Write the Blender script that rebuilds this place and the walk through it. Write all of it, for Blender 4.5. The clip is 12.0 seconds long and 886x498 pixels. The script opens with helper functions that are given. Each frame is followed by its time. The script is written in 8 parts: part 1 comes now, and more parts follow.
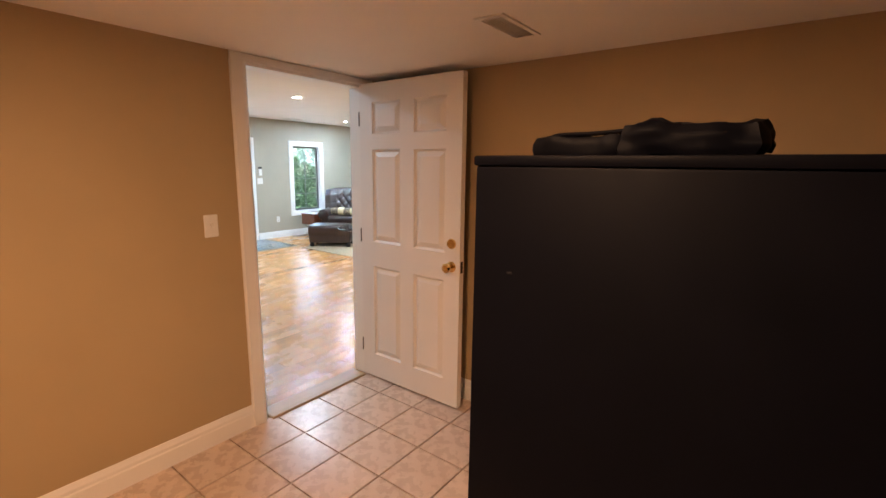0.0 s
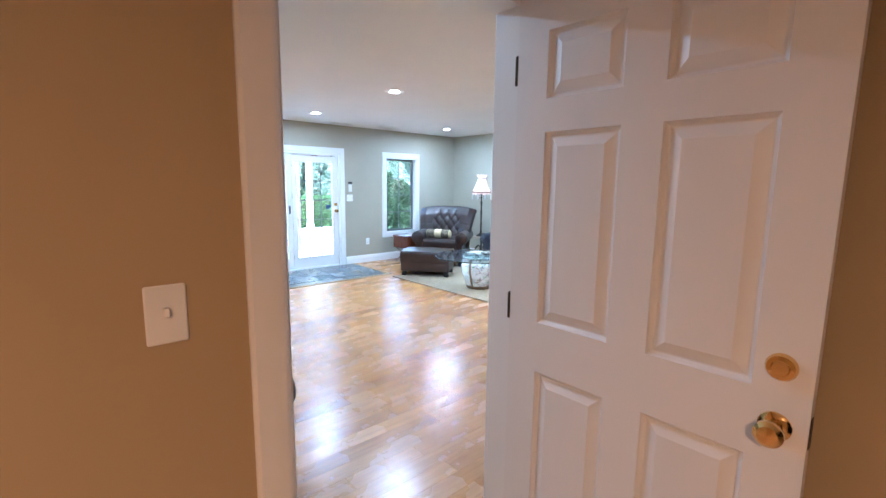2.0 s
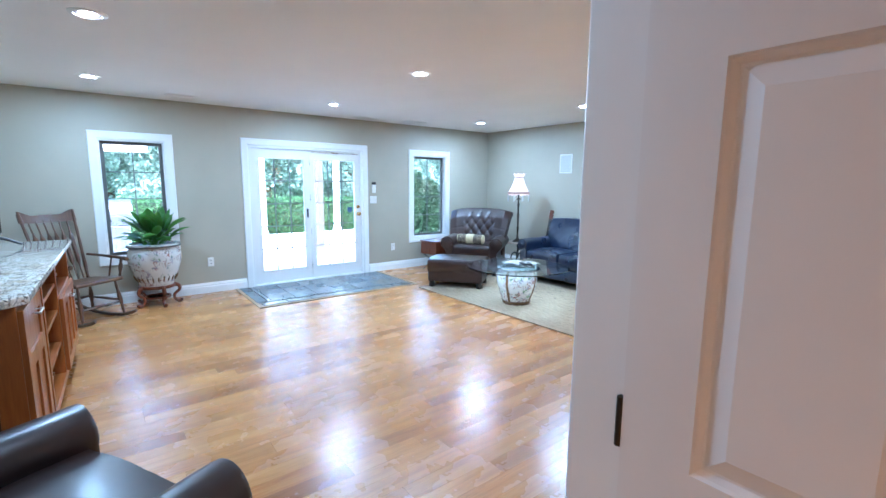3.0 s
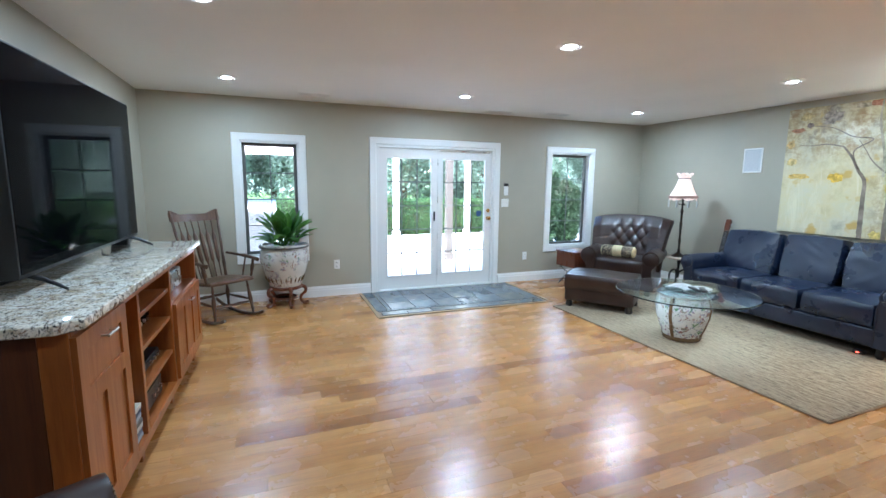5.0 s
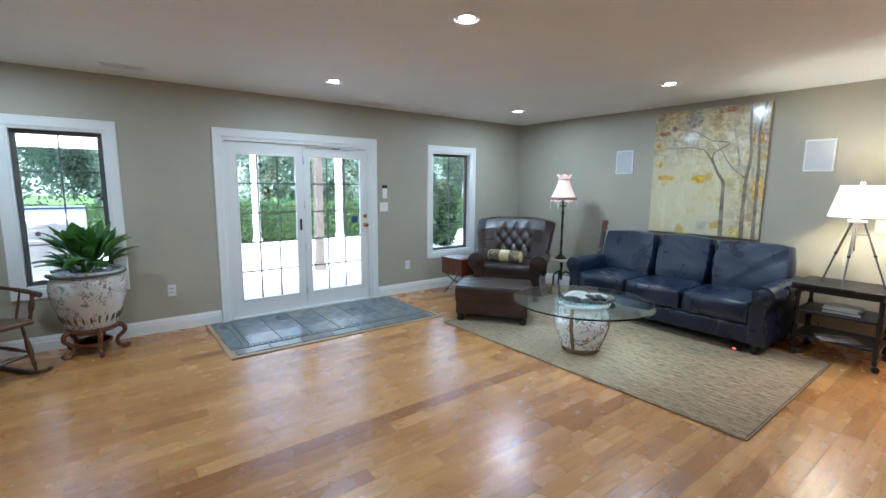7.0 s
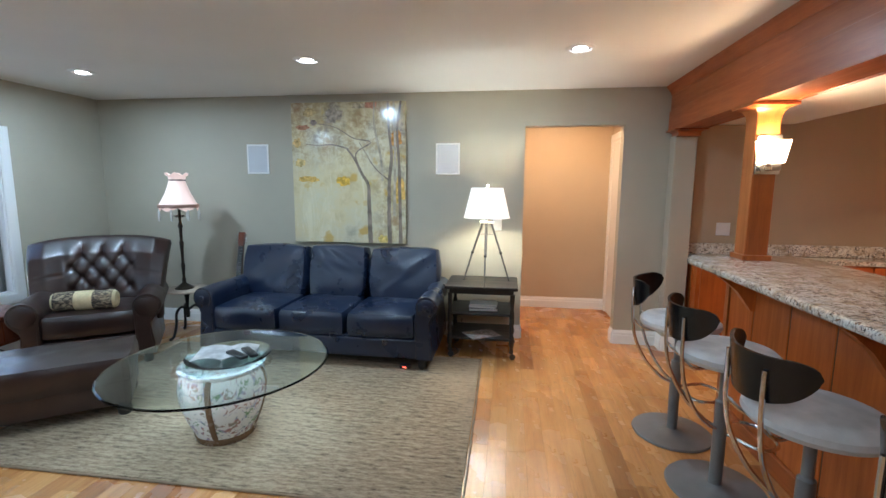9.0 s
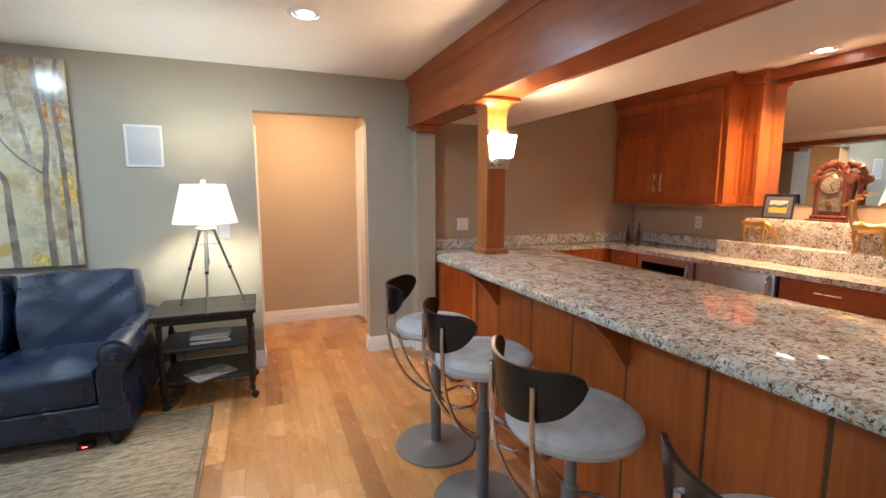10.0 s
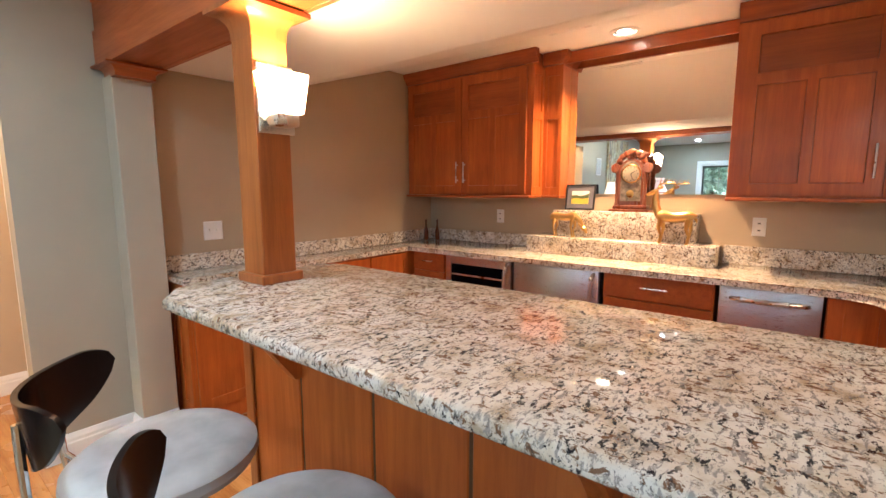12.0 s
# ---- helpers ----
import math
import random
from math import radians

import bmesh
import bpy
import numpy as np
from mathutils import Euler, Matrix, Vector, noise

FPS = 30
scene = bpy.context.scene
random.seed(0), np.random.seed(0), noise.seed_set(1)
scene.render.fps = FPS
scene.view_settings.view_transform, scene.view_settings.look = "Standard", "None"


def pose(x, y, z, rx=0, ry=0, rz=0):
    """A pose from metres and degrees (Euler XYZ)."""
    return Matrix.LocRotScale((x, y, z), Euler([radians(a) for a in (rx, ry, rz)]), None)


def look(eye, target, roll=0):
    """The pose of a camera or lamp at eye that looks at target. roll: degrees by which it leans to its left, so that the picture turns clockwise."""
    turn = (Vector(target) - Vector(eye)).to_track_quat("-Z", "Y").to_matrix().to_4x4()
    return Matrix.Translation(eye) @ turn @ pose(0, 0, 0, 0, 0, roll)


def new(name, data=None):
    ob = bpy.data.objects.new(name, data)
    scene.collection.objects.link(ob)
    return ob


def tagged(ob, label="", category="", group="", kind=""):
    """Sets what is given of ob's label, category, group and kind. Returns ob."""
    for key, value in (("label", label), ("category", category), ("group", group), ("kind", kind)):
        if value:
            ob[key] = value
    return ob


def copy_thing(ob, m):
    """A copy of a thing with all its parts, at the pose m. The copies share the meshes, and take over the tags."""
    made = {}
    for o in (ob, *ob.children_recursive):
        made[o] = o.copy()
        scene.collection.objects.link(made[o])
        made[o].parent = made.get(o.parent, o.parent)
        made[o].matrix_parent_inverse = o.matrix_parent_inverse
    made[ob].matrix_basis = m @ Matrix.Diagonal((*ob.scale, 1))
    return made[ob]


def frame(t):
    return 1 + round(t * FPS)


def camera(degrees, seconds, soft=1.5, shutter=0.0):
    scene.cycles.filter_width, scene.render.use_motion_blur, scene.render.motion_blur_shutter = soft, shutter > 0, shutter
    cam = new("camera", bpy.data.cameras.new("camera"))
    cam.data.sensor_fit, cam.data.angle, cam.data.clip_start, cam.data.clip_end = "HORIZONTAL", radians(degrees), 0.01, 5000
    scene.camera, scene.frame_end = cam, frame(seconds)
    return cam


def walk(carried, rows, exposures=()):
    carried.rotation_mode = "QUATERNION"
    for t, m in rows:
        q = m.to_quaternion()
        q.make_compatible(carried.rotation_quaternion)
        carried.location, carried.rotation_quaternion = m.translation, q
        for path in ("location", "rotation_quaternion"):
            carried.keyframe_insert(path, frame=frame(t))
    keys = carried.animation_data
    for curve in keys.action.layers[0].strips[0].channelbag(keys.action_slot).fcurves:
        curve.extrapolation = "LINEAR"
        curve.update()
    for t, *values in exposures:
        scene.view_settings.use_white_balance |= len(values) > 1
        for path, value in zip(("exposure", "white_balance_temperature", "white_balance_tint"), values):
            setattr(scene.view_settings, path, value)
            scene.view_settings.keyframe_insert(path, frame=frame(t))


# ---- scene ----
cam = camera(89.0, 12.0)
PATH = [
    (0, (-0.108, 0.341, 1.513), (-1.291, 1.913, 1.152), 0.8),
    (0.5, (-0.418, 0.502, 1.5), (-1.777, 1.928, 1.151), 0.7),
    (1, (-0.774, 0.729, 1.496), (-2.202, 2.094, 1.183), 0.6),
    (1.5, (-1.11, 1.001, 1.468), (-2.548, 2.359, 1.174), 0.7),
    (2, (-1.454, 1.289, 1.453), (-2.926, 2.611, 1.163), 0.7),
    (2.5, (-1.778, 1.578, 1.441), (-3.286, 2.859, 1.152), 0.5),
    (4.5, (-2.581, 2.099, 1.442), (-4.364, 2.957, 1.153), 0.7),
    (5, (-2.7, 2.158, 1.442), (-4.542, 2.881, 1.154), 0.6),
    (5.5, (-2.844, 2.189, 1.457), (-4.697, 2.883, 1.17), 0.6),
    (6, (-2.977, 2.242, 1.457), (-4.801, 3.012, 1.171), 0.7),
    (6.5, (-3.171, 2.315, 1.457), (-4.895, 3.287, 1.174), 0.6),
    (8.5, (-3.983, 3.131, 1.499), (-4.701, 4.976, 1.22), 0.5),
    (9, (-4.065, 3.45, 1.483), (-4.35, 5.412, 1.215), 0.4),
    (9.5, (-4.028, 3.732, 1.474), (-3.803, 5.702, 1.213), 0.2),
    (10, (-3.908, 3.971, 1.444), (-3.165, 5.81, 1.188), -0.0),
    (10.5, (-3.753, 4.2, 1.436), (-2.592, 5.806, 1.17), -0.2),
    (11, (-3.608, 4.456, 1.424), (-2.204, 5.855, 1.156), -0.2),
    (11.5, (-3.527, 4.733, 1.414), (-2.011, 6.011, 1.149), -0.2),
    (12, (-3.448, 4.998, 1.388), (-1.893, 6.226, 1.122), -0.1),
]
EXPOSURES = [(0.0, 3.53, 5700, 10), (1.0, 3.68, 5550, 10), (1.5, 3.65, 5150, 9), (2.0, 3.42, 4780, 9), (2.6, 3.35, 4600, 8), (4.3, 3.06, 5050, 8), (5.5, 2.7, 5400, 8), (6.7, 2.45, 5450, 8), (8.4, 2.32, 5350, 8), (10.0, 2.5, 5500, 9), (12.0, 2.87, 5600, 9)]
walk(cam, [(t, look(eye, target, roll)) for t, eye, target, roll in PATH], EXPOSURES)

# ---- world, sun and large lights ----
world = bpy.data.worlds.new("overcast_sky")
scene.world = world
world.use_nodes = True
wn = world.node_tree
sky = wn.nodes.new("ShaderNodeTexSky")
sky.sky_type = "NISHITA"
sky.sun_disc = False
sky.sun_elevation, sky.sun_rotation = radians(49), radians(125)
sky.air_density, sky.dust_density = 1.2, 3.0
wn.links.new(sky.outputs[0], wn.nodes["Background"].inputs[0])
wn.nodes["Background"].inputs[1].default_value = 0.15

sun = new("sun", bpy.data.lights.new("sun", "SUN"))
sun.data.energy, sun.data.angle, sun.data.color = 3.0, radians(20), (1.0, 0.96, 0.9)
sun.matrix_world = look((15, -12, 34), (-10, 5, 0))


def disc_lamp(name, place, watts, colour, size, target=None):
    """A round area lamp that faces down, or towards target."""
    data = bpy.data.lights.new(name, "AREA")
    data.shape, data.size, data.energy, data.color = "DISK", size, watts * 0.75, colour
    lamp = new(name, data)
    lamp.matrix_world = look(place, target or (place[0], place[1] + 1e-4, place[2] - 1), 0)
    return lamp


def bulb(name, place, watts, colour, radius=0.03):
    data = bpy.data.lights.new(name, "POINT")
    data.energy, data.color, data.shadow_soft_size = watts * 0.75, colour, radius
    lamp = new(name, data)
    lamp.location = place
    return lamp


COOL, WARM, AMBER = (0.73, 0.90, 0.98), (1.0, 0.60, 0.30), (1.0, 0.52, 0.24)
CANS = [(-7.49, 1.87), (-7.43, 4.26), (-7.52, 6.80), (-5.50, 1.87), (-5.46, 4.18),
        (-5.54, 6.69), (-3.63, 1.87), (-3.63, 6.64)]
BAR_CAN = (-0.30, 5.98)
# unseen downlight, added to brighten the near end of the granite
ADDED_CAN = (-1.90, 4.35, 2.055)
H = 2.395
HA = 2.077                                # the store-room ceiling
CAN_WATTS = {(-3.63, 1.87): 1.8, (-5.50, 1.87): 3.4, (-7.49, 1.87): 4.2, (-3.63, 6.64): 3.2, (-7.52, 6.80): 5.4, (-5.54, 6.69): 5.4}
for cx, cy in CANS:
    disc_lamp("can_lamp", (cx, cy, H - 0.011), CAN_WATTS.get((cx, cy), 4.7), COOL, 0.085)
disc_lamp("bar_can_lamp", (*BAR_CAN, H - 0.011), 9.5, WARM, 0.085).data.spread = radians(125)
disc_lamp("added_sink_lamp", (*ADDED_CAN[:2], ADDED_CAN[2] - 0.011), 1.6, (1.0, 0.76, 0.52), 0.085)
bulb("sconce_lamp", (-2.542, 6.405, 1.765), 5.4, WARM, 0.04)
bulb("tripod_lamp_bulb", (-4.255, 7.40, 1.36), 7.0, (1.0, 0.94, 0.74), 0.05)
bulb("shade_lamp_bulb", (-7.24, 7.42, 1.42), 0.45, (1.0, 0.85, 0.68), 0.04)
disc_lamp("hall_lamp", (-3.55, 8.38, H - 0.02), 7.0, WARM, 0.2)
disc_lamp("store_room_lamp", (-0.70, 0.25, HA - 0.012), 6.8, AMBER, 0.12)
disc_lamp("den_lamp", (-4.4, 9.9, H - 0.02), 5.0, AMBER, 0.2)


# ---- materials ----
class Nodes:
    """A short hand for building a principled material."""

    def __init__(self, name):
        self.mat = bpy.data.materials.new(name)
        self.mat.use_nodes = True
        self.tree = self.mat.node_tree
        self.bsdf = self.tree.nodes["Principled BSDF"]
        self.coord = self.tree.nodes.new("ShaderNodeTexCoord")

    def node(self, kind, **values):
        made = self.tree.nodes.new(kind)
        for key, value in values.items():
            if key in ("ramp", "set"):
                continue
            made.inputs[key.replace("_", " ")].default_value = value
        return made

    def link(self, a, b):
        self.tree.links.new(a, b)

    def mapped(self, scale=(1, 1, 1), turn=(0, 0, 0), source="Object"):
        m = self.tree.nodes.new("ShaderNodeMapping")
        m.inputs["Scale"].default_value = scale
        m.inputs["Rotation"].default_value = turn
        self.link(self.coord.outputs[source], m.inputs["Vector"])
        return m.outputs[0]

    def noise(self, vector, scale, detail=4.0, rough=0.55, distortion=0.0):
        n = self.node("ShaderNodeTexNoise", Scale=scale, Detail=detail, Roughness=rough, Distortion=distortion)
        self.link(vector, n.inputs["Vector"])
        return n.outputs["Fac"]

    def voronoi(self, vector, scale, feature="F1", output="Distance"):
        n = self.tree.nodes.new("ShaderNodeTexVoronoi")
        n.feature = feature
        n.inputs["Scale"].default_value = scale
        self.link(vector, n.inputs["Vector"])
        return n.outputs[output]

    def ramp(self, fac, stops):
        r = self.tree.nodes.new("ShaderNodeValToRGB")
        while len(r.color_ramp.elements) < len(stops):
            r.color_ramp.elements.new(0.5)
        for e, (p, c) in zip(r.color_ramp.elements, stops):
            e.position = p
            e.color = (*c, 1) if isinstance(c, tuple) else (c, c, c, 1)
        self.link(fac, r.inputs[0])
        return r.outputs[0]

    def mix(self, fac, a, b, how="MIX"):
        m = self.tree.nodes.new("ShaderNodeMix")
        m.data_type, m.blend_type = "RGBA", how
        for value, slot in ((fac, 0), (a, 6), (b, 7)):
            if isinstance(value, bpy.types.NodeSocket):
                self.link(value, m.inputs[slot])
            elif slot == 0:
                m.inputs[0].default_value = value
            else:
                m.inputs[slot].default_value = (*value, 1)
        return m.outputs[2]

    def random(self):
        return self.tree.nodes.new("ShaderNodeObjectInfo").outputs["Random"]

    def base(self, colour):
        if isinstance(colour, tuple):
            self.bsdf.inputs["Base Color"].default_value = (*colour, 1)
        else:
            self.link(colour, self.bsdf.inputs["Base Color"])

    def rough(self, value):
        if isinstance(value, (int, float)):
            self.bsdf.inputs["Roughness"].default_value = value
        else:
            self.link(value, self.bsdf.inputs["Roughness"])

    def bump(self, height, strength=0.2, distance=0.002):
        b = self.node("ShaderNodeBump", Strength=strength, Distance=distance)
        self.link(height, b.inputs["Height"])
        self.link(b.outputs[0], self.bsdf.inputs["Normal"])

    def set(self, **values):
        for key, value in values.items():
            self.bsdf.inputs[key.replace("_", " ")].default_value = value
        return self.mat


def shade(c, f):
    return tuple(min(1.0, v * f) for v in c)


def paint(name, colour, rough=0.6, relief=0.12, spread=0.05, grain=220):
    n = Nodes(name)
    big = n.noise(n.mapped(), 1.3, 3)
    n.base(n.ramp(big, [(0.3, shade(colour, 1 - spread)), (0.7, shade(colour, 1 + spread))]))
    n.rough(n.ramp(n.noise(n.mapped(), 6, 3), [(0.3, rough - 0.012), (0.7, rough + 0.012)]))
    n.bump(n.noise(n.mapped(), grain, 3), relief, 0.0012)
    return n.mat


def wood(name, dark, light, rough=0.35, axis="z", scale=1.0, coat=0.0, spread=0.25, relief=0.08):
    """Straight-grained wood, the grain along one axis of the object."""
    n = Nodes(name)
    long, wide = 1.6 * scale, 26 * scale
    s = {"x": (long, wide, wide), "y": (wide, long, wide), "z": (wide, wide, long)}[axis]
    v = n.mapped(s)
    grain = n.noise(v, 1.0, 6, 0.6, 0.6)
    fine = n.noise(v, 5.0, 3, 0.7)
    both = n.mix(0.35, grain, fine)
    tone = n.ramp(both, [(0.32, dark), (0.68, light)])
    patch = n.ramp(n.noise(n.mapped(), 2.3, 2), [(0.3, 1 - spread), (0.75, 1 + spread * 0.3)])
    tone = n.mix(1.0, tone, patch, "MULTIPLY")
    vary = n.ramp(n.random(), [(0.0, 1 - spread * 0.6), (1.0, 1.0)])
    n.base(n.mix(1.0, tone, vary, "MULTIPLY"))
    n.rough(n.ramp(grain, [(0.3, rough + 0.07), (0.7, rough - 0.04)]))
    n.bump(fine, relief, 0.001)
    return n.set(Coat_Weight=coat, Coat_Roughness=0.12)


def leather(name, colour, worn, rough=0.36):
    n = Nodes(name)
    v = n.mapped()
    cloud = n.noise(v, 5.5, 4)
    n.base(n.ramp(cloud, [(0.35, colour), (0.72, worn)]))
    n.rough(n.ramp(n.noise(v, 5, 3), [(0.3, rough - 0.03), (0.7, rough + 0.05)]))
    pebble = n.voronoi(v, 260)
    crease = n.noise(v, 14, 4, 0.6, 1.2)
    n.bump(n.mix(0.85, pebble, crease), 0.06, 0.003)
    return n.set(Specular_IOR_Level=0.48, Coat_Weight=0.16 if rough > 0.5 else 0.35, Coat_Roughness=0.24)


def metal(name, colour, rough=0.25, streak=0.0):
    n = Nodes(name)
    n.base(colour)
    n.set(Metallic=1.0)
    f = n.noise(n.mapped((2, 2, 90) if streak else (1, 1, 1)), 8 if streak else 12, 3)
    n.rough(n.ramp(f, [(0.3, max(0.03, rough - 0.06)), (0.7, rough + 0.08)]))
    if streak:
        n.bump(f, streak, 0.0005)
    return n.mat


def plain(name, colour, rough=0.5, spread=0.12, scale=8.0, **values):
    n = Nodes(name)
    v = n.mapped()
    n.base(n.ramp(n.noise(v, scale, 4), [(0.3, shade(colour, 1 - spread)), (0.7, shade(colour, 1 + spread))]))
    n.rough(n.ramp(n.noise(v, scale * 2.7, 3), [(0.3, max(0.02, rough - 0.05)), (0.7, rough + 0.05)]))
    return n.set(**values) if values else n.mat


def glow(name, colour, strength):
    n = Nodes(name)
    n.base(colour)
    return n.set(Emission_Color=(*colour, 1), Emission_Strength=strength)


def clear_glass(name, tint=(1, 1, 1), rough=0.0):
    n = Nodes(name)
    n.base(tint)
    n.rough(rough)
    return n.set(Transmission_Weight=1.0, IOR=1.45)


def granite_stone():
    """Cream ground crowded with grey, brown and black flecks."""
    n = Nodes("granite")
    v = n.mapped((1, 1, 1), (0.3, 0.2, 0.5))
    cloud = n.noise(v, 13, 5, 0.6, 0.5)
    tone = n.ramp(cloud, [(0.34, (0.46, 0.37, 0.25)), (0.47, (0.70, 0.635, 0.53)), (0.62, (0.80, 0.77, 0.70))])
    grey = n.noise(n.mapped((1.0, 2.1, 1.4), (0, 0, 0.5)), 44, 4, 0.65, 0.5)
    tone = n.mix(n.ramp(grey, [(0.545, 0.0), (0.60, 0.8)]), tone, (0.27, 0.25, 0.235))
    brown = n.noise(n.mapped((1.6, 1, 1.2), (0.5, 0.1, 0.2)), 40, 4, 0.65, 0.8)
    tone = n.mix(n.ramp(brown, [(0.565, 0.0), (0.61, 0.95)]), tone, (0.19, 0.10, 0.05))
    dark = n.noise(n.mapped((1.0, 2.0, 1.5), (0.1, 0.2, 0.62)), 56, 5, 0.66, 0.4)
    cluster = n.ramp(n.noise(v, 15, 3), [(0.38, 0.30), (0.55, 1.0)])
    tone = n.mix(n.mix(1.0, n.ramp(dark, [(0.55, 0.0), (0.585, 1.0)]), cluster, "MULTIPLY"), tone, (0.024, 0.022, 0.026))
    grit = n.noise(v, 170, 3, 0.7)
    tone = n.mix(n.ramp(grit, [(0.60, 0.0), (0.68, 0.5)]), tone, (0.82, 0.80, 0.75))
    n.base(tone)
    n.rough(0.06)
    return n.set(Specular_IOR_Level=0.55)


def oak_floor():
    n = Nodes("oak_floor")
    island = n.tree.nodes.new("ShaderNodeNewGeometry").outputs["Random Per Island"]
    both = n.tree.nodes.new("ShaderNodeMath")
    both.operation = "ADD"
    n.link(n.random(), both.inputs[0])
    n.link(island, both.inputs[1])
    wrap = n.tree.nodes.new("ShaderNodeMath")
    wrap.operation = "FRACT"
    n.link(both.outputs[0], wrap.inputs[0])
    r = wrap.outputs[0]
    # each board starts its grain at another place
    shift = n.tree.nodes.new("ShaderNodeVectorMath")
    shift.operation = "ADD"
    spread = n.tree.nodes.new("ShaderNodeVectorMath")
    spread.operation = "SCALE"
    spread.inputs[0].default_value = (7.0, 31.0, 3.0)
    n.link(r, spread.inputs["Scale"])
    n.link(n.mapped((19, 1.3, 19), source="Object"), shift.inputs[0])
    n.link(spread.outputs[0], shift.inputs[1])
    grain = n.noise(shift.outputs[0], 1.0, 6, 0.62, 1.2)
    fine = n.noise(shift.outputs[0], 7.0, 3, 0.7)
    tone = n.ramp(n.mix(0.3, grain, fine), [(0.30, (0.33, 0.138, 0.037)), (0.50, (0.49, 0.240, 0.076)), (0.72, (0.60, 0.330, 0.120))])
    streak = n.noise(shift.outputs[0], 2.6, 3, 0.55, 2.2)
    tone = n.mix(n.ramp(streak, [(0.66, 0.0), (0.72, 0.35)]), tone, (0.17, 0.075, 0.028))
    board = n.ramp(r, [(0.0, (0.60, 0.47, 0.37)), (0.11, (0.80, 0.71, 0.62)), (0.5, (0.96, 0.94, 0.90)), (0.88, (1.10, 1.10, 1.08)), (1.0, (0.88, 0.76, 0.64))])
    n.base(n.mix(1.0, tone, board, "MULTIPLY"))
    n.rough(n.ramp(n.noise(n.mapped(), 3.0, 4), [(0.3, 0.22), (0.7, 0.31)]))
    n.bump(fine, 0.06, 0.0008)
    return n.set(Specular_IOR_Level=0.95)


def slate_stone():
    n = Nodes("slate")
    v = n.mapped()
    r = n.random()
    tone = n.ramp(n.noise(v, 7, 5, 0.6), [(0.3, (0.085, 0.105, 0.125)), (0.55, (0.17, 0.19, 0.205)), (0.75, (0.24, 0.22, 0.18))])
    vary = n.ramp(r, [(0.0, (0.55, 0.58, 0.62)), (0.5, (0.95, 0.98, 1.0)), (0.85, (1.15, 1.05, 0.9)), (1.0, (0.7, 0.74, 0.8))])
    n.base(n.mix(1.0, tone, vary, "MULTIPLY"))
    n.rough(n.ramp(n.noise(v, 11, 3), [(0.3, 0.14), (0.7, 0.24)]))
    n.bump(n.noise(v, 16, 5), 0.12, 0.003)
    return n.mat


def ceramic_tile():
    n = Nodes("ceramic_tile")
    v = n.mapped()
    tone = n.ramp(n.noise(v, 9, 5, 0.6), [(0.3, (0.55, 0.42, 0.33)), (0.7, (0.66, 0.53, 0.43))])
    n.base(n.mix(1.0, tone, n.ramp(n.random(), [(0.0, 0.86), (1.0, 1.0)]), "MULTIPLY"))
    n.rough(n.ramp(n.noise(v, 16, 3), [(0.3, 0.22), (0.7, 0.34)]))
    n.bump(n.noise(v, 40, 3), 0.06, 0.001)
    return n.mat


def woven_rug():
    n = Nodes("jute_rug")
    v = n.mapped((20, 52, 1))
    rows = n.noise(v, 1.0, 3, 0.7)
    slub = n.noise(n.mapped((6, 42, 1)), 1.0, 4, 0.65)
    tone = n.ramp(n.mix(0.5, rows, slub), [(0.36, (0.085, 0.056, 0.030)), (0.47, (0.25, 0.180, 0.108)), (0.61, (0.38, 0.292, 0.188))])
    knots = n.ramp(n.noise(n.mapped((13, 22, 1)), 1.0, 2), [(0.69, 0.0), (0.74, 0.8)])
    n.base(n.mix(knots, tone, (0.16, 0.11, 0.07)))
    n.rough(0.95)
    n.bump(n.mix(0.5, rows, slub), 0.9, 0.008)
    return n.mat


def porcelain(name, strength=0.0, grain=40):
    """White glaze with a scattered painted pattern of leaves and flowers."""
    n = Nodes(name)
    v = n.mapped()
    white = n.ramp(n.noise(v, 5, 3), [(0.3, (0.58, 0.565, 0.53)), (0.7, (0.69, 0.675, 0.64))])
    where = n.noise(v, 9, 2)
    leaf = n.ramp(n.noise(v, grain, 4, 0.6, 1.5), [(0.51, 0.0), (0.55, 1.0)])
    mask = n.mix(1.0, leaf, n.ramp(where, [(0.44 - strength, 0.0), (0.50 - strength, 1.0)]), "MULTIPLY")
    hue = n.ramp(n.noise(v, 13, 1), [(0.36, (0.12, 0.22, 0.10)), (0.46, (0.26, 0.27, 0.38)), (0.56, (0.32, 0.15, 0.12)), (0.66, (0.24, 0.22, 0.17))])
    n.base(n.mix(mask, white, hue))
    n.rough(0.16)
    return n.set(Specular_IOR_Level=0.6)


def foliage(name, dark, light, rough=0.55):
    n = Nodes(name)
    v = n.mapped()
    g = n.tree.nodes.new("ShaderNodeNewGeometry")
    tone = n.mix(n.noise(v, 3, 3), dark, light)
    n.base(n.mix(1.0, tone, n.ramp(g.outputs["Random Per Island"], [(0.0, 0.6), (1.0, 1.25)]), "MULTIPLY"))
    n.rough(rough)
    thin = n.tree.nodes.new("ShaderNodeBsdfTranslucent")
    n.link(n.bsdf.inputs["Base Color"].links[0].from_socket, thin.inputs["Color"])
    blend = n.node("ShaderNodeMixShader", Fac=0.5)
    n.link(n.bsdf.outputs[0], blend.inputs[1])
    n.link(thin.outputs[0], blend.inputs[2])
    n.link(blend.outputs[0], n.tree.nodes["Material Output"].inputs["Surface"])
    return n.mat


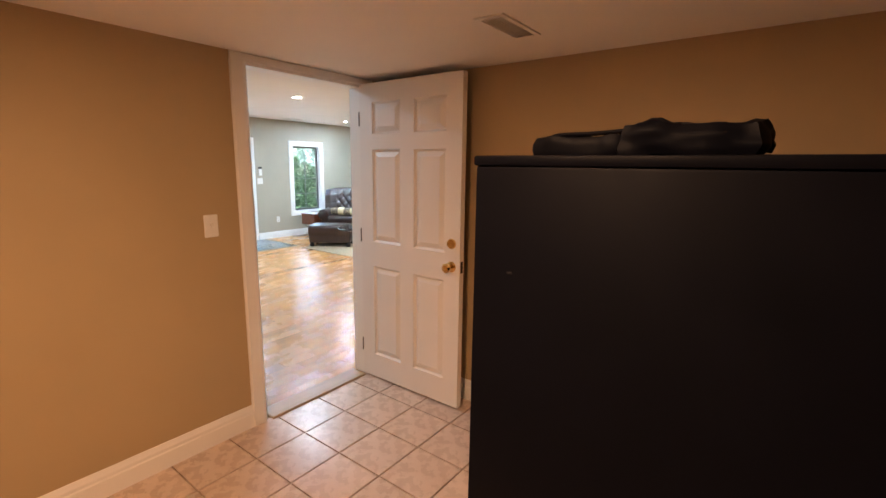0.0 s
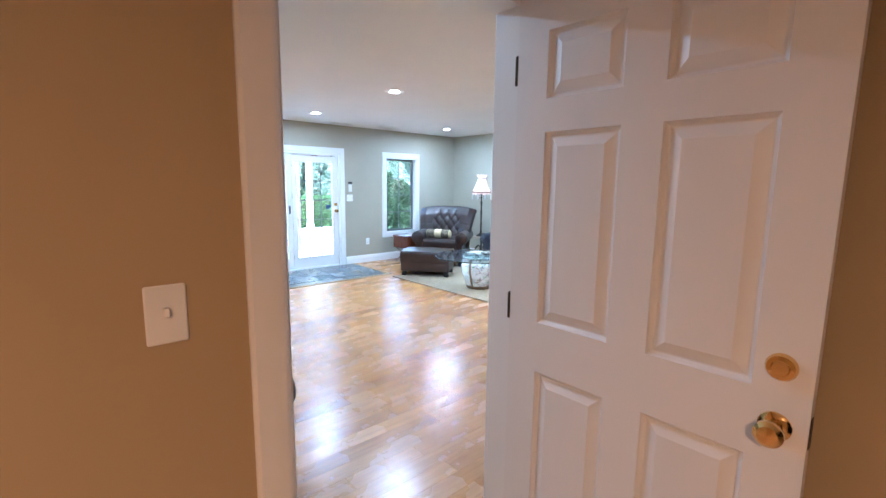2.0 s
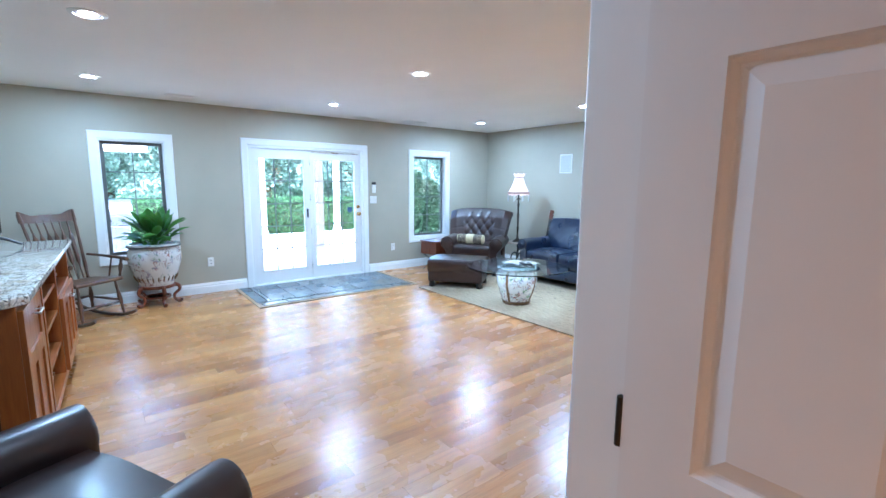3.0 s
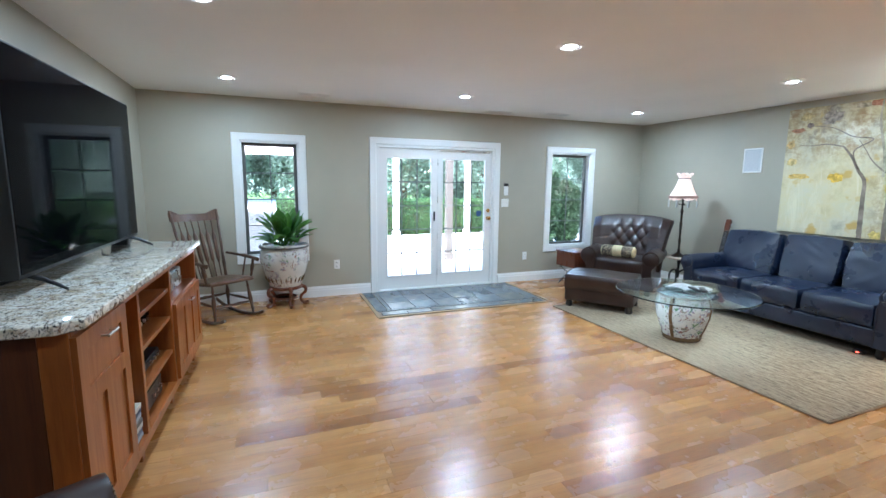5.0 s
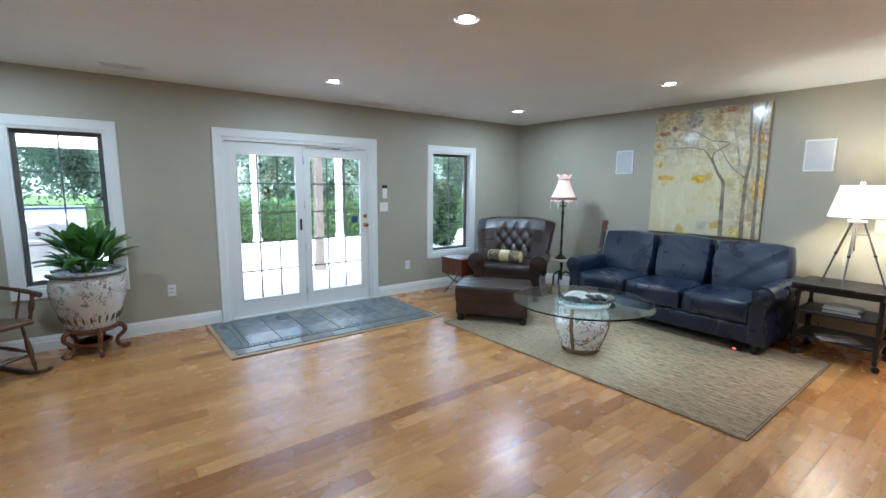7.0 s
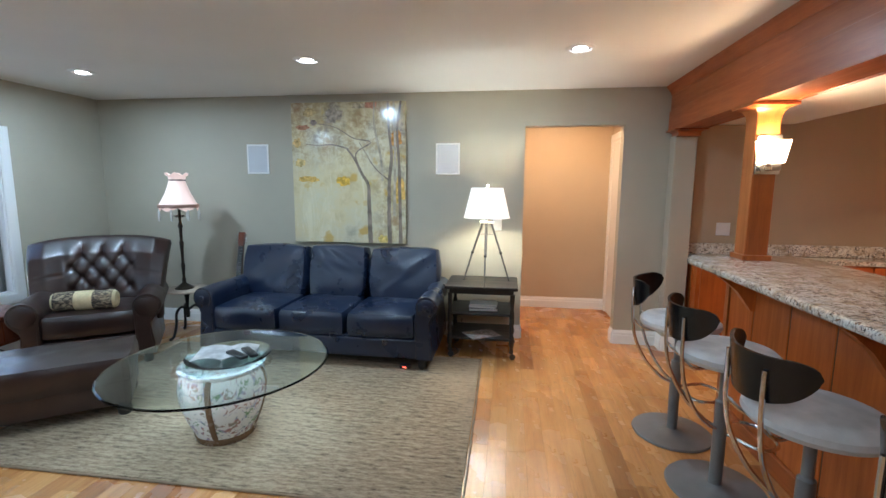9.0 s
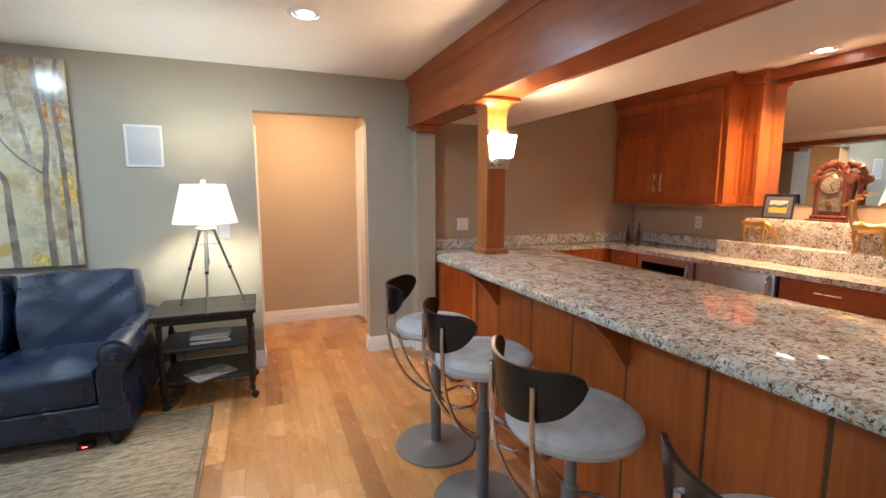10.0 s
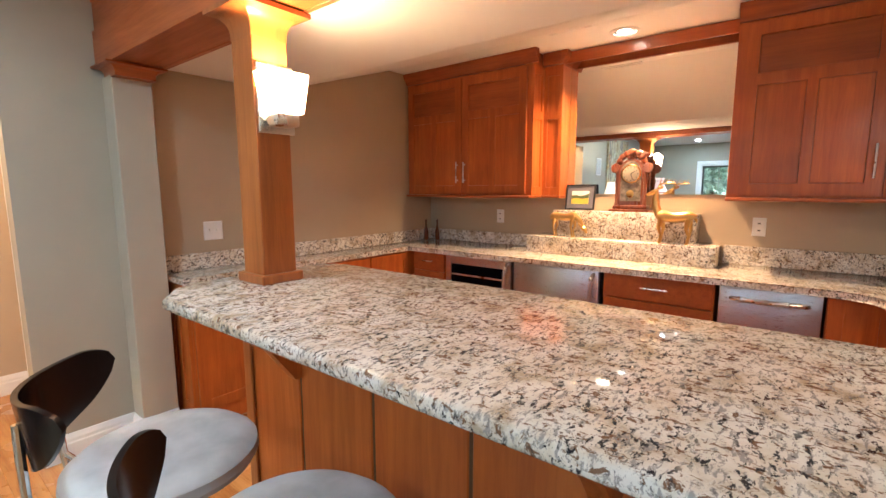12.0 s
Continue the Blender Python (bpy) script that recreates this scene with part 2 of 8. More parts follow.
def canvas_painting():
    """An abstract of pale ground, mottled brown towards the top, with ochre blotches and grey washes."""
    n = Nodes("painted_canvas")
    v = n.mapped()
    ground = n.ramp(n.noise(v, 2.6, 5, 0.65), [(0.30, (0.46, 0.40, 0.27)), (0.45, (0.62, 0.56, 0.40)), (0.60, (0.60, 0.58, 0.49)), (0.75, (0.40, 0.38, 0.34))])
    streak = n.noise(n.mapped((9, 9, 1.6)), 1.0, 5, 0.7, 0.8)
    ground = n.mix(n.ramp(streak, [(0.52, 0.0), (0.66, 0.6)]), ground, (0.74, 0.71, 0.60))
    parts = n.tree.nodes.new("ShaderNodeSeparateXYZ")
    n.link(n.coord.outputs["Object"], parts.inputs[0])
    upper = n.ramp(parts.outputs[2], [(0.66, 0.0), (0.98, 1.0)])
    right = n.ramp(parts.outputs[0], [(0.72, 0.0), (1.0, 0.9)])
    mottle = n.ramp(n.noise(v, 13, 5, 0.7, 0.25), [(0.42, 0.0), (0.60, 0.75)])
    hue = n.ramp(n.noise(v, 5, 3), [(0.35, (0.30, 0.17, 0.10)), (0.5, (0.36, 0.27, 0.16)), (0.65, (0.22, 0.18, 0.20))])
    where = n.mix(1.0, upper, right, "LIGHTEN")
    ground = n.mix(n.mix(1.0, mottle, where, "MULTIPLY"), ground, hue)
    gold = n.ramp(n.noise(v, 4.3, 3, 0.6), [(0.60, 0.0), (0.68, 0.8)])
    ground = n.mix(gold, ground, (0.52, 0.34, 0.08))
    n.base(n.mix(1.0, ground, (1.0, 0.95, 0.80), "MULTIPLY"))
    n.rough(0.13)
    n.bump(n.noise(v, 70, 4), 0.12, 0.002)
    return n.mat


M = {
    "wall": paint("taupe_wall_paint", (0.405, 0.372, 0.292), 0.55),
    "tan_wall": paint("tan_wall_paint", (0.43, 0.325, 0.175), 0.55),
    "hall_wall": paint("hall_wall_paint", (0.50, 0.395, 0.27), 0.55),
    # tanner than the taupe: the bar's warm light is put into the colour
    "warm_lit_wall": paint("warm_lit_wall_paint", (0.43, 0.335, 0.225), 0.55),
    "ceiling": paint("ceiling_paint", (0.84, 0.82, 0.79), 0.75, 0.25, 0.02, 120),
    "trim": paint("white_trim_paint", (0.80, 0.79, 0.77), 0.36, 0.03, 0.015),
    "door": paint("white_door_paint", (0.78, 0.76, 0.74), 0.40, 0.05, 0.02),
    "screed": paint("screed", (0.20, 0.15, 0.10), 0.8),
    "grout": paint("grout", (0.36, 0.27, 0.20), 0.85),
    "oak": oak_floor(),
    "slate": slate_stone(),
    "tile": ceramic_tile(),
    "granite": granite_stone(),
    "cherry": wood("cherry_wood", (0.37, 0.078, 0.009), (0.60, 0.158, 0.021), 0.38, "z", 1.0, 0.1),
    "cherry_y": wood("cherry_wood_y", (0.28, 0.060, 0.010), (0.47, 0.122, 0.022), 0.36, "y", 1.0, 0.1),
    "pale_oak": wood("pale_oak", (0.40, 0.25, 0.12), (0.55, 0.37, 0.20), 0.4, "y", 1.0, 0.1),
    "lacquer": plain("black_lacquer", (0.006, 0.006, 0.007), 0.22),
    "cherry_x": wood("cherry_wood_x", (0.28, 0.060, 0.010), (0.47, 0.122, 0.022), 0.36, "x", 1.0, 0.1),
    "maple": wood("amber_wood", (0.27, 0.072, 0.012), (0.46, 0.142, 0.026), 0.33, "z", 1.0, 0.25),
    "maple_x": wood("amber_wood_x", (0.29, 0.078, 0.014), (0.48, 0.150, 0.028), 0.33, "x", 1.0, 0.25),
    # cabinet wood turned away from the light; its shade is in the colour
    "shaded_cherry": wood("shaded_cherry_wood", (0.075, 0.022, 0.008), (0.15, 0.046, 0.015), 0.35, "z", 1.0, 0.2),
    "walnut": wood("walnut_wood", (0.055, 0.024, 0.011), (0.15, 0.068, 0.030), 0.34, "z", 1.0, 0.2),
    "espresso": wood("espresso_wood", (0.006, 0.0045, 0.004), (0.016, 0.012, 0.010), 0.42, "x", 1.0, 0.0),
    "rosewood": wood("rosewood", (0.10, 0.026, 0.012), (0.24, 0.072, 0.030), 0.28, "z", 1.5, 0.3),
    "brown_leather": leather("brown_leather", (0.022, 0.0100, 0.0078), (0.038, 0.0180, 0.0135), 0.34),
    "navy_leather": leather("navy_leather", (0.0070, 0.0125, 0.033), (0.0110, 0.0190, 0.046), 0.28),
    "suede": leather("pale_suede", (0.43, 0.42, 0.41), (0.72, 0.70, 0.68), 0.75),
    "rug": woven_rug(),
    "rug_edge": plain("rug_binding", (0.25, 0.175, 0.105), 0.9),
    "brass": metal("polished_brass", (0.78, 0.53, 0.20), 0.14),
    "gilt": metal("gilt_metal", (0.62, 0.40, 0.14), 0.32),
    "chrome": metal("chrome", (0.70, 0.70, 0.71), 0.12),
    "nickel": metal("brushed_nickel", (0.62, 0.60, 0.57), 0.28),
    "steel": metal("stainless_steel", (0.52, 0.52, 0.53), 0.30, 0.08),
    "pedestal": plain("grey_pedestal_enamel", (0.16, 0.155, 0.15), 0.38),
    "iron": plain("black_iron", (0.012, 0.012, 0.013), 0.42),
    "bronze": plain("dark_bronze", (0.05, 0.04, 0.03), 0.35, Metallic=0.7),
    "nailhead": plain("dark_nailhead", (0.06, 0.05, 0.045), 0.3, Metallic=0.8),
    "black": plain("black_plastic", (0.010, 0.010, 0.011), 0.35),
    "fridge": plain("black_appliance_enamel", (0.0022, 0.0024, 0.0044), 0.5, Specular_IOR_Level=0.04),
    "screen": plain("dark_screen", (0.002, 0.002, 0.003), 0.03, Specular_IOR_Level=0.022),
    "switch": plain("white_plastic", (0.78, 0.77, 0.74), 0.35, 0.03),
    "sash": plain("dark_sash_paint", (0.10, 0.095, 0.085), 0.45),
    "muntin": plain("grey_muntin", (0.13, 0.135, 0.135), 0.5),
    "pane": clear_glass("window_glass"),
    "table_glass": clear_glass("table_glass", (0.86, 0.95, 0.93)),
    "mirror": metal("mirror_silver", (0.86, 0.87, 0.86), 0.07),
    "porcelain": porcelain("painted_porcelain", -0.035, 30),
    "dense_porcelain": porcelain("densely_painted_porcelain", 0.03, 24),
    "gold_trim": plain("ochre_glaze", (0.15, 0.088, 0.042), 0.25),
    "soil": plain("potting_soil", (0.035, 0.024, 0.016), 0.95, 0.4, 60),
    "leaf": foliage("house_plant_leaf", (0.10, 0.23, 0.04), (0.19, 0.41, 0.085), 0.35),
    "canvas": canvas_painting(),
    "baffle": plain("downlight_baffle", (0.42, 0.42, 0.42), 0.35),
    "can_glow": glow("can_glow", (1.0, 0.97, 0.92), 14.0),
    "warm_can_glow": glow("warm_can_glow", (1.0, 0.88, 0.66), 9.0),
    "concrete": plain("patio_concrete", (0.74, 0.73, 0.70), 0.85, 0.1, 1.5),
}
mirror_nodes = M["mirror"].node_tree.nodes["Principled BSDF"].inputs["Roughness"]
M["mirror"].node_tree.links.remove(mirror_nodes.links[0])
mirror_nodes.default_value = 0.0


def lampshade_cloth(name, colour, strength):
    n = Nodes(name)
    weave = n.noise(n.mapped((1, 1, 0.4)), 240, 2)
    n.base(n.ramp(weave, [(0.3, shade(colour, 0.9)), (0.7, colour)]))
    n.rough(0.8)
    return n.set(Emission_Color=(*colour, 1), Emission_Strength=strength)


M["tripod_shade"] = lampshade_cloth("lit_linen_shade", (1.0, 0.90, 0.72), 0.13)
M["silk_shade"] = lampshade_cloth("lit_silk_shade", (0.85, 0.62, 0.52), 0.12)
M["sconce_glass"] = lampshade_cloth("lit_frosted_glass", (1.0, 0.90, 0.72), 0.85)
M["crystal"] = clear_glass("crystal")
# clear prisms lit by the lamp; their sparkle is put into a white colour
M["crystal_drop"] = plain("bright_crystal_drop", (0.85, 0.84, 0.80), 0.12, 0.05, 30, Transmission_Weight=0.35)

# ---- mesh helpers ----
def part(name, bm, material, parent=None, label="", smooth=35):
    """Links a bmesh as one mesh object, under parent if there is one."""
    data = bpy.data.meshes.new(name)
    bm.normal_update()
    bm.to_mesh(data)
    bm.free()
    if smooth:
        data.shade_smooth()
        data.set_sharp_from_angle(angle=radians(smooth))
    data.materials.append(M[material] if isinstance(material, str) else material)
    ob = new(name, data)
    if parent is not None:
        ob.parent = parent
    if label:
        ob["label"] = label
    return ob


def thing(name, place, label, category, turn=0, group="", kind=""):
    """An empty at the base of a thing, to which its parts belong."""
    ob = new(name)
    ob.empty_display_size = 0.1
    ob.matrix_world = pose(*place, 0, 0, turn)
    return tagged(ob, label, category, group, kind)


def box(bm, lo, hi, bevel=0.0, steps=1):
    x0, y0, z0 = lo
    x1, y1, z1 = hi
    v = [bm.verts.new(p) for p in ((x0, y0, z0), (x1, y0, z0), (x1, y1, z0), (x0, y1, z0), (x0, y0, z1), (x1, y0, z1), (x1, y1, z1), (x0, y1, z1))]
    f = [bm.faces.new([v[i] for i in q]) for q in ((3, 2, 1, 0), (4, 5, 6, 7), (0, 1, 5, 4), (1, 2, 6, 5), (2, 3, 7, 6), (3, 0, 4, 7))]
    if bevel:
        edges = list({e for q in f for e in q.edges})
        bmesh.ops.bevel(bm, geom=edges, offset=bevel, segments=steps, profile=0.5, affect="EDGES")
    return v


def boxed(lo, hi, bevel=0.0, steps=1):
    bm = bmesh.new()
    box(bm, lo, hi, bevel, steps)
    return bm


def prism(bm, outline, z0, z1):
    """An upright prism over a flat outline, given counter-clockwise."""
    low = [bm.verts.new((x, y, z0)) for x, y in outline]
    top = [bm.verts.new((x, y, z1)) for x, y in outline]
    bm.faces.new(top)
    bm.faces.new(low[::-1])
    k = len(outline)
    for i in range(k):
        bm.faces.new((low[i], low[(i + 1) % k], top[(i + 1) % k], top[i]))


def extrude(bm, outline, m, length):
    """A prism whose outline lies in the plane of m and which runs along m's z."""
    low = [bm.verts.new(m @ Vector((x, y, 0))) for x, y in outline]
    top = [bm.verts.new(m @ Vector((x, y, length))) for x, y in outline]
    bm.faces.new(top)
    bm.faces.new(low[::-1])
    k = len(outline)
    for i in range(k):
        bm.faces.new((low[i], low[(i + 1) % k], top[(i + 1) % k], top[i]))


def lathe(bm, profile, steps=28, at=(0, 0, 0), squash=(1, 1), wave=None):
    """Turns a profile of (radius, height) round the z axis."""
    rings = []
    for r, z in profile:
        ring = []
        for i in range(steps):
            a = 2 * math.pi * i / steps
            f = wave(a, r, z) if wave else 1.0
            ring.append(bm.verts.new((at[0] + r * f * math.cos(a) * squash[0], at[1] + r * f * math.sin(a) * squash[1], at[2] + z)))
        rings.append(ring)
    for a, b in zip(rings, rings[1:]):
        for i in range(steps):
            bm.faces.new((a[i], a[(i + 1) % steps], b[(i + 1) % steps], b[i]))
    if profile[0][0] > 1e-5:
        bm.faces.new(rings[0][::-1])
    if profile[-1][0] > 1e-5:
        bm.faces.new(rings[-1])


def lathed(profile, steps=28, at=(0, 0, 0), squash=(1, 1), wave=None):
    bm = bmesh.new()
    lathe(bm, profile, steps, at, squash, wave)
    return bm


def tube(bm, points, radius, steps=10):
    """A round bar through points; radius is a number or one for each point."""
    points = [Vector(p) for p in points]
    radii = radius if isinstance(radius, (list, tuple)) else [radius] * len(points)
    rings, up = [], None
    for i, p in enumerate(points):
        way = (points[min(i + 1, len(points) - 1)] - points[max(i - 1, 0)]).normalized()
        if up is None:
            up = Vector((0, 0, 1)) if abs(way.z) < 0.9 else Vector((1, 0, 0))
        side = way.cross(up).normalized()
        up = side.cross(way).normalized()
        rings.append([bm.verts.new(p + radii[i] * (math.cos(2 * math.pi * k / steps) * side + math.sin(2 * math.pi * k / steps) * up)) for k in range(steps)])
    for a, b in zip(rings, rings[1:]):
        for k in range(steps):
            bm.faces.new((a[k], a[(k + 1) % steps], b[(k + 1) % steps], b[k]))
    bm.faces.new(rings[0][::-1])
    bm.faces.new(rings[-1])


def tubed(points, radius, steps=10):
    bm = bmesh.new()
    tube(bm, points, radius, steps)
    return bm


def curve_points(points, per=8):
    """A smooth line through points (Catmull-Rom)."""
    p = [Vector(q) for q in points]
    p = [2 * p[0] - p[1]] + p + [2 * p[-1] - p[-2]]
    out = []
    for i in range(1, len(p) - 2):
        for k in range(per):
            t = k / per
            a, b, c, d = p[i - 1:i + 3]
            out.append(0.5 * (2 * b + (c - a) * t + (2 * a - 5 * b + 4 * c - d) * t * t + (3 * b - a - 3 * c + d) * t ** 3))
    return out + [p[-2]]


def pillow_mesh(size, puff=0.5, n=14, sag=0.0, power=2.6):
    """A soft cushion: a box whose faces swell and whose edges are round. Centre at the origin."""
    bm = bmesh.new()
    bmesh.ops.create_cube(bm, size=2.0)
    bmesh.ops.subdivide_edges(bm, edges=bm.edges[:], cuts=n, use_grid_fill=True)
    for v in bm.verts:
        p = v.co.copy()
        k = (abs(p.x) ** power + abs(p.y) ** power + abs(p.z) ** power) ** (1 / power)
        soft = p / max(k, 1e-6)
        q = p.lerp(soft, puff)
        dip = sag * math.cos(p.x * 1.5) * math.cos(p.y * 1.5) if p.z > 0.5 else 0
        v.co = Vector((q.x * size[0] / 2, q.y * size[1] / 2, q.z * size[2] / 2 - dip))
    return bm


def shift(bm, m):
    bmesh.ops.transform(bm, matrix=m, verts=bm.verts[:])
    return bm


def rumple(bm, amount, scale, seed=0.0):
    for v in bm.verts:
        v.co += v.normal * amount * noise.noise(v.co * scale + Vector((seed, seed * 2, 0)))
    return bm


def ring_slab(axis, a0, a1, u0, u1, z0, z1, holes=()):
    """A wall across axis x or y, from a0 to a1 thick, with rectangular openings (u0, u1, z0, z1) right through it."""
    us = sorted({u0, u1, *(min(max(h[i], u0), u1) for h in holes for i in (0, 1))})
    zs = sorted({z0, z1, *(min(max(h[i], z0), z1) for h in holes for i in (2, 3))})

    def solid(i, k):
        if not (0 <= i < len(us) - 1 and 0 <= k < len(zs) - 1):
            return False
        u, z = (us[i] + us[i + 1]) / 2, (zs[k] + zs[k + 1]) / 2
        return not any(h[0] < u < h[1] and h[2] < z < h[3] for h in holes)

    bm = bmesh.new()
    made = {}

    def vert(a, u, z):
        key = (a, u, z)
        if key not in made:
            made[key] = bm.verts.new((a, u, z) if axis == "x" else (u, a, z))
        return made[key]

    for i in range(len(us) - 1):
        for k in range(len(zs) - 1):
            if not solid(i, k):
                continue
            u, w, z, t = us[i], us[i + 1], zs[k], zs[k + 1]
            for a in (a0, a1):
                bm.faces.new([vert(a, *q) for q in ((u, z), (w, z), (w, t), (u, t))])
            for di, dk, e in ((-1, 0, ((u, z), (u, t))), (1, 0, ((w, z), (w, t))), (0, -1, ((u, z), (w, z))), (0, 1, ((u, t), (w, t)))):
                if not solid(i + di, k + dk):
                    bm.faces.new((vert(a0, *e[0]), vert(a0, *e[1]), vert(a1, *e[1]), vert(a1, *e[0])))
    bmesh.ops.recalc_face_normals(bm, faces=bm.faces[:])
    return bm


def structure(name, bm, material, label, category, smooth=0):
    return tagged(part(name, bm, material, smooth=smooth), label, category, kind="structure")


# ---- the large structure ----
XW, YN, YS = -8.472, 7.872, 0.93          # window wall, painting wall, television wall
XD0, XD1 = -2.54, -2.437                  # the wall with the store-room door
XB = 0.0                                  # the wall behind the bar
WIN_1, WIN_2, FRENCH = (1.905, 2.545, 0.555, 1.905), (6.145, 6.845, 0.515, 1.905), (3.495, 5.19, -0.02, 1.925)
DOOR = (1.682, 2.515, -0.02, 2.036)
HALL = (-3.93, -3.04, -0.02, 2.066)
DEN = (-4.80, -4.00, -0.02, 2.03)

structure("wall_west", ring_slab("x", XW - 0.15, XW, YS - 0.12, YN + 0.12, -0.02, H, [WIN_1, WIN_2, FRENCH]), "wall", "taupe painted wall with two windows and a glazed double door", "wall")
wall_north = structure("wall_north", ring_slab("y", YN, YN + 0.12, XW, -2.55, -0.02, H, [HALL]), "wall", "taupe painted wall with a plain hall opening", "wall")
# same wall past the pilaster, coloured for the warm light in the bar
structure("wall_bar_side", ring_slab("y", YN, YN + 0.12, -2.55, XB + 0.12, -0.02, H), "warm_lit_wall", "wall at the side of the bar, warm light in its colour", "wall")
structure("wall_south", ring_slab("y", YS - 0.12, YS, XW, XD0, -0.02, H), "wall", "taupe painted wall behind the television", "wall")
wall_east = structure("wall_east", ring_slab("x", XD0, XD1, YS - 2.2, 3.85, -0.02, H, [DOOR]), "wall", "painted wall with the store room doorway", "wall")
structure("wall_bar_back", ring_slab("x", XB, XB + 0.12, 3.75, YN, -0.02, H), "warm_lit_wall", "wall behind the bar, warm light in its colour", "wall")
structure("wall_bar_end", ring_slab("y", 3.75, 3.85, XD1, XB, -0.02, H), "warm_lit_wall", "wall at the end of the bar, warm light in its colour", "wall")
structure("wall_store_north", ring_slab("y", 2.655, 2.755, XD1, 1.7, -0.02, HA), "tan_wall", "tan painted store room wall", "wall")
structure("wall_store_south", ring_slab("y", -1.39, -1.27, XD1, 1.7, -0.02, HA), "tan_wall", "tan painted store room wall", "wall")
structure("wall_store_east", ring_slab("x", 1.7, 1.8, -1.39, 2.755, -0.02, HA), "tan_wall", "tan painted store room wall", "wall")
structure("wall_hall_end", ring_slab("y", 9.14, 9.26, -5.2, -2.75, -0.02, H, [DEN]), "hall_wall", "tan painted wall at the end of the hall", "wall")
structure("wall_hall_right", ring_slab("x", -2.87, -2.75, YN + 0.12, 9.14, -0.02, H, [(8.30, 9.06, -0.02, 2.03)]), "hall_wall", "tan painted hall wall with a white door", "wall")
structure("wall_hall_left", ring_slab("x", -5.32, -5.2, YN + 0.12, 10.9, -0.02, H), "hall_wall", "tan painted hall wall", "wall")
structure("wall_den_end", ring_slab("y", 10.8, 10.9, -5.2, -2.75, -0.02, H), "hall_wall", "tan painted wall of the room past the hall", "wall")
structure("wall_den_side", ring_slab("x", -2.87, -2.75, 9.26, 10.8, -0.02, H), "hall_wall", "tan painted wall of the room past the hall", "wall")
structure("ceiling", boxed((XW - 0.15, YS - 0.12, H), (XB + 0.12, 10.9, H + 0.1)), "ceiling", "off-white painted ceiling with recessed lights", "ceiling")
structure("ceiling_store", boxed((XD1, -1.39, HA), (1.8, 2.755, HA + 0.1)), "ceiling", "low off-white store room ceiling", "ceiling")
for wall, axis in ((wall_east, 0), (wall_north, 1)):
    # the store room and the hall are painted tan on their side of the wall
    wall.data.materials.append(M["hall_wall" if axis else "tan_wall"])
    for face in wall.data.polygons:
        if face.normal[axis] > 0.9 and (axis == 0 or face.center[0] < -2.7):
            face.material_index = 1
floor = structure("floor", boxed((XW - 0.15, YS - 0.12, -0.14), (XB + 0.12, 10.9, -0.02)), "screed", "oak strip floor of honey-coloured boards", "floor")
floor_store = structure("floor_store", boxed((XD1 - 0.05, -1.39, -0.14), (1.8, 2.755, -0.012)), "grout", "square beige ceramic tile floor", "floor")

BASE = [(0, 0), (0.016, 0), (0.016, 0.085), (0.012, 0.092), (0.012, 0.108), (0.007, 0.122), (0.004, 0.135), (0, 0.135)]


def baseboard(a, b, normal):
    """White moulded skirting along the wall foot from a to b; normal points into the room."""
    a, b, w = Vector((*a, 0)), Vector((*b, 0)), Vector((*normal, 0))
    m = Matrix(((w.x, 0, (b - a).normalized().x, a.x), (w.y, 0, (b - a).normalized().y, a.y), (0, 1, 0, 0.0), (0, 0, 0, 1)))
    bm = bmesh.new()
    extrude(bm, BASE, m, (b - a).length)
    bmesh.ops.recalc_face_normals(bm, faces=bm.faces[:])
    return structure("baseboard", bm, "trim", "white moulded wooden baseboard", "baseboard", 12)


for a, b, w in (((XW, YS), (XW, 3.40), (1, 0)), ((XW, 5.285), (XW, YN), (1, 0)), ((XW + 0.016, YN), (-3.93, YN), (0, -1)), ((-3.04, YN), (-2.64, YN), (0, -1)),
                ((-3.04, YN), (-3.04, YN + 0.12), (-1, 0)), ((-3.93, YN), (-3.93, YN + 0.12), (1, 0)), ((XW + 0.016, YS), (XD0, YS), (0, 1)),
                ((XD0, YS + 0.016), (XD0, 1.61), (-1, 0)), ((XD0, 2.605), (XD0, 3.85), (-1, 0)), ((XD1, -1.27), (XD1, 1.61), (1, 0)), ((XD1, 2.605), (XD1, 2.655), (1, 0)),
                ((XD1 + 0.016, 2.655), (1.7, 2.655), (0, -1)), ((-3.915, 9.14), (-2.87, 9.14), (0, -1)), ((-5.2, 9.14), (-4.885, 9.14), (0, -1)), ((-2.64, 7.73), (-2.46, 7.73), (0, -1)), ((-2.64, 7.73), (-2.64, YN - 0.016), (-1, 0))):
    baseboard(a, b, w)

CASING = [(0, 0), (0.085, 0), (0.085, 0.010), (0.078, 0.018), (0.050, 0.016), (0.018, 0.020), (0.006, 0.016), (0, 0.010)]


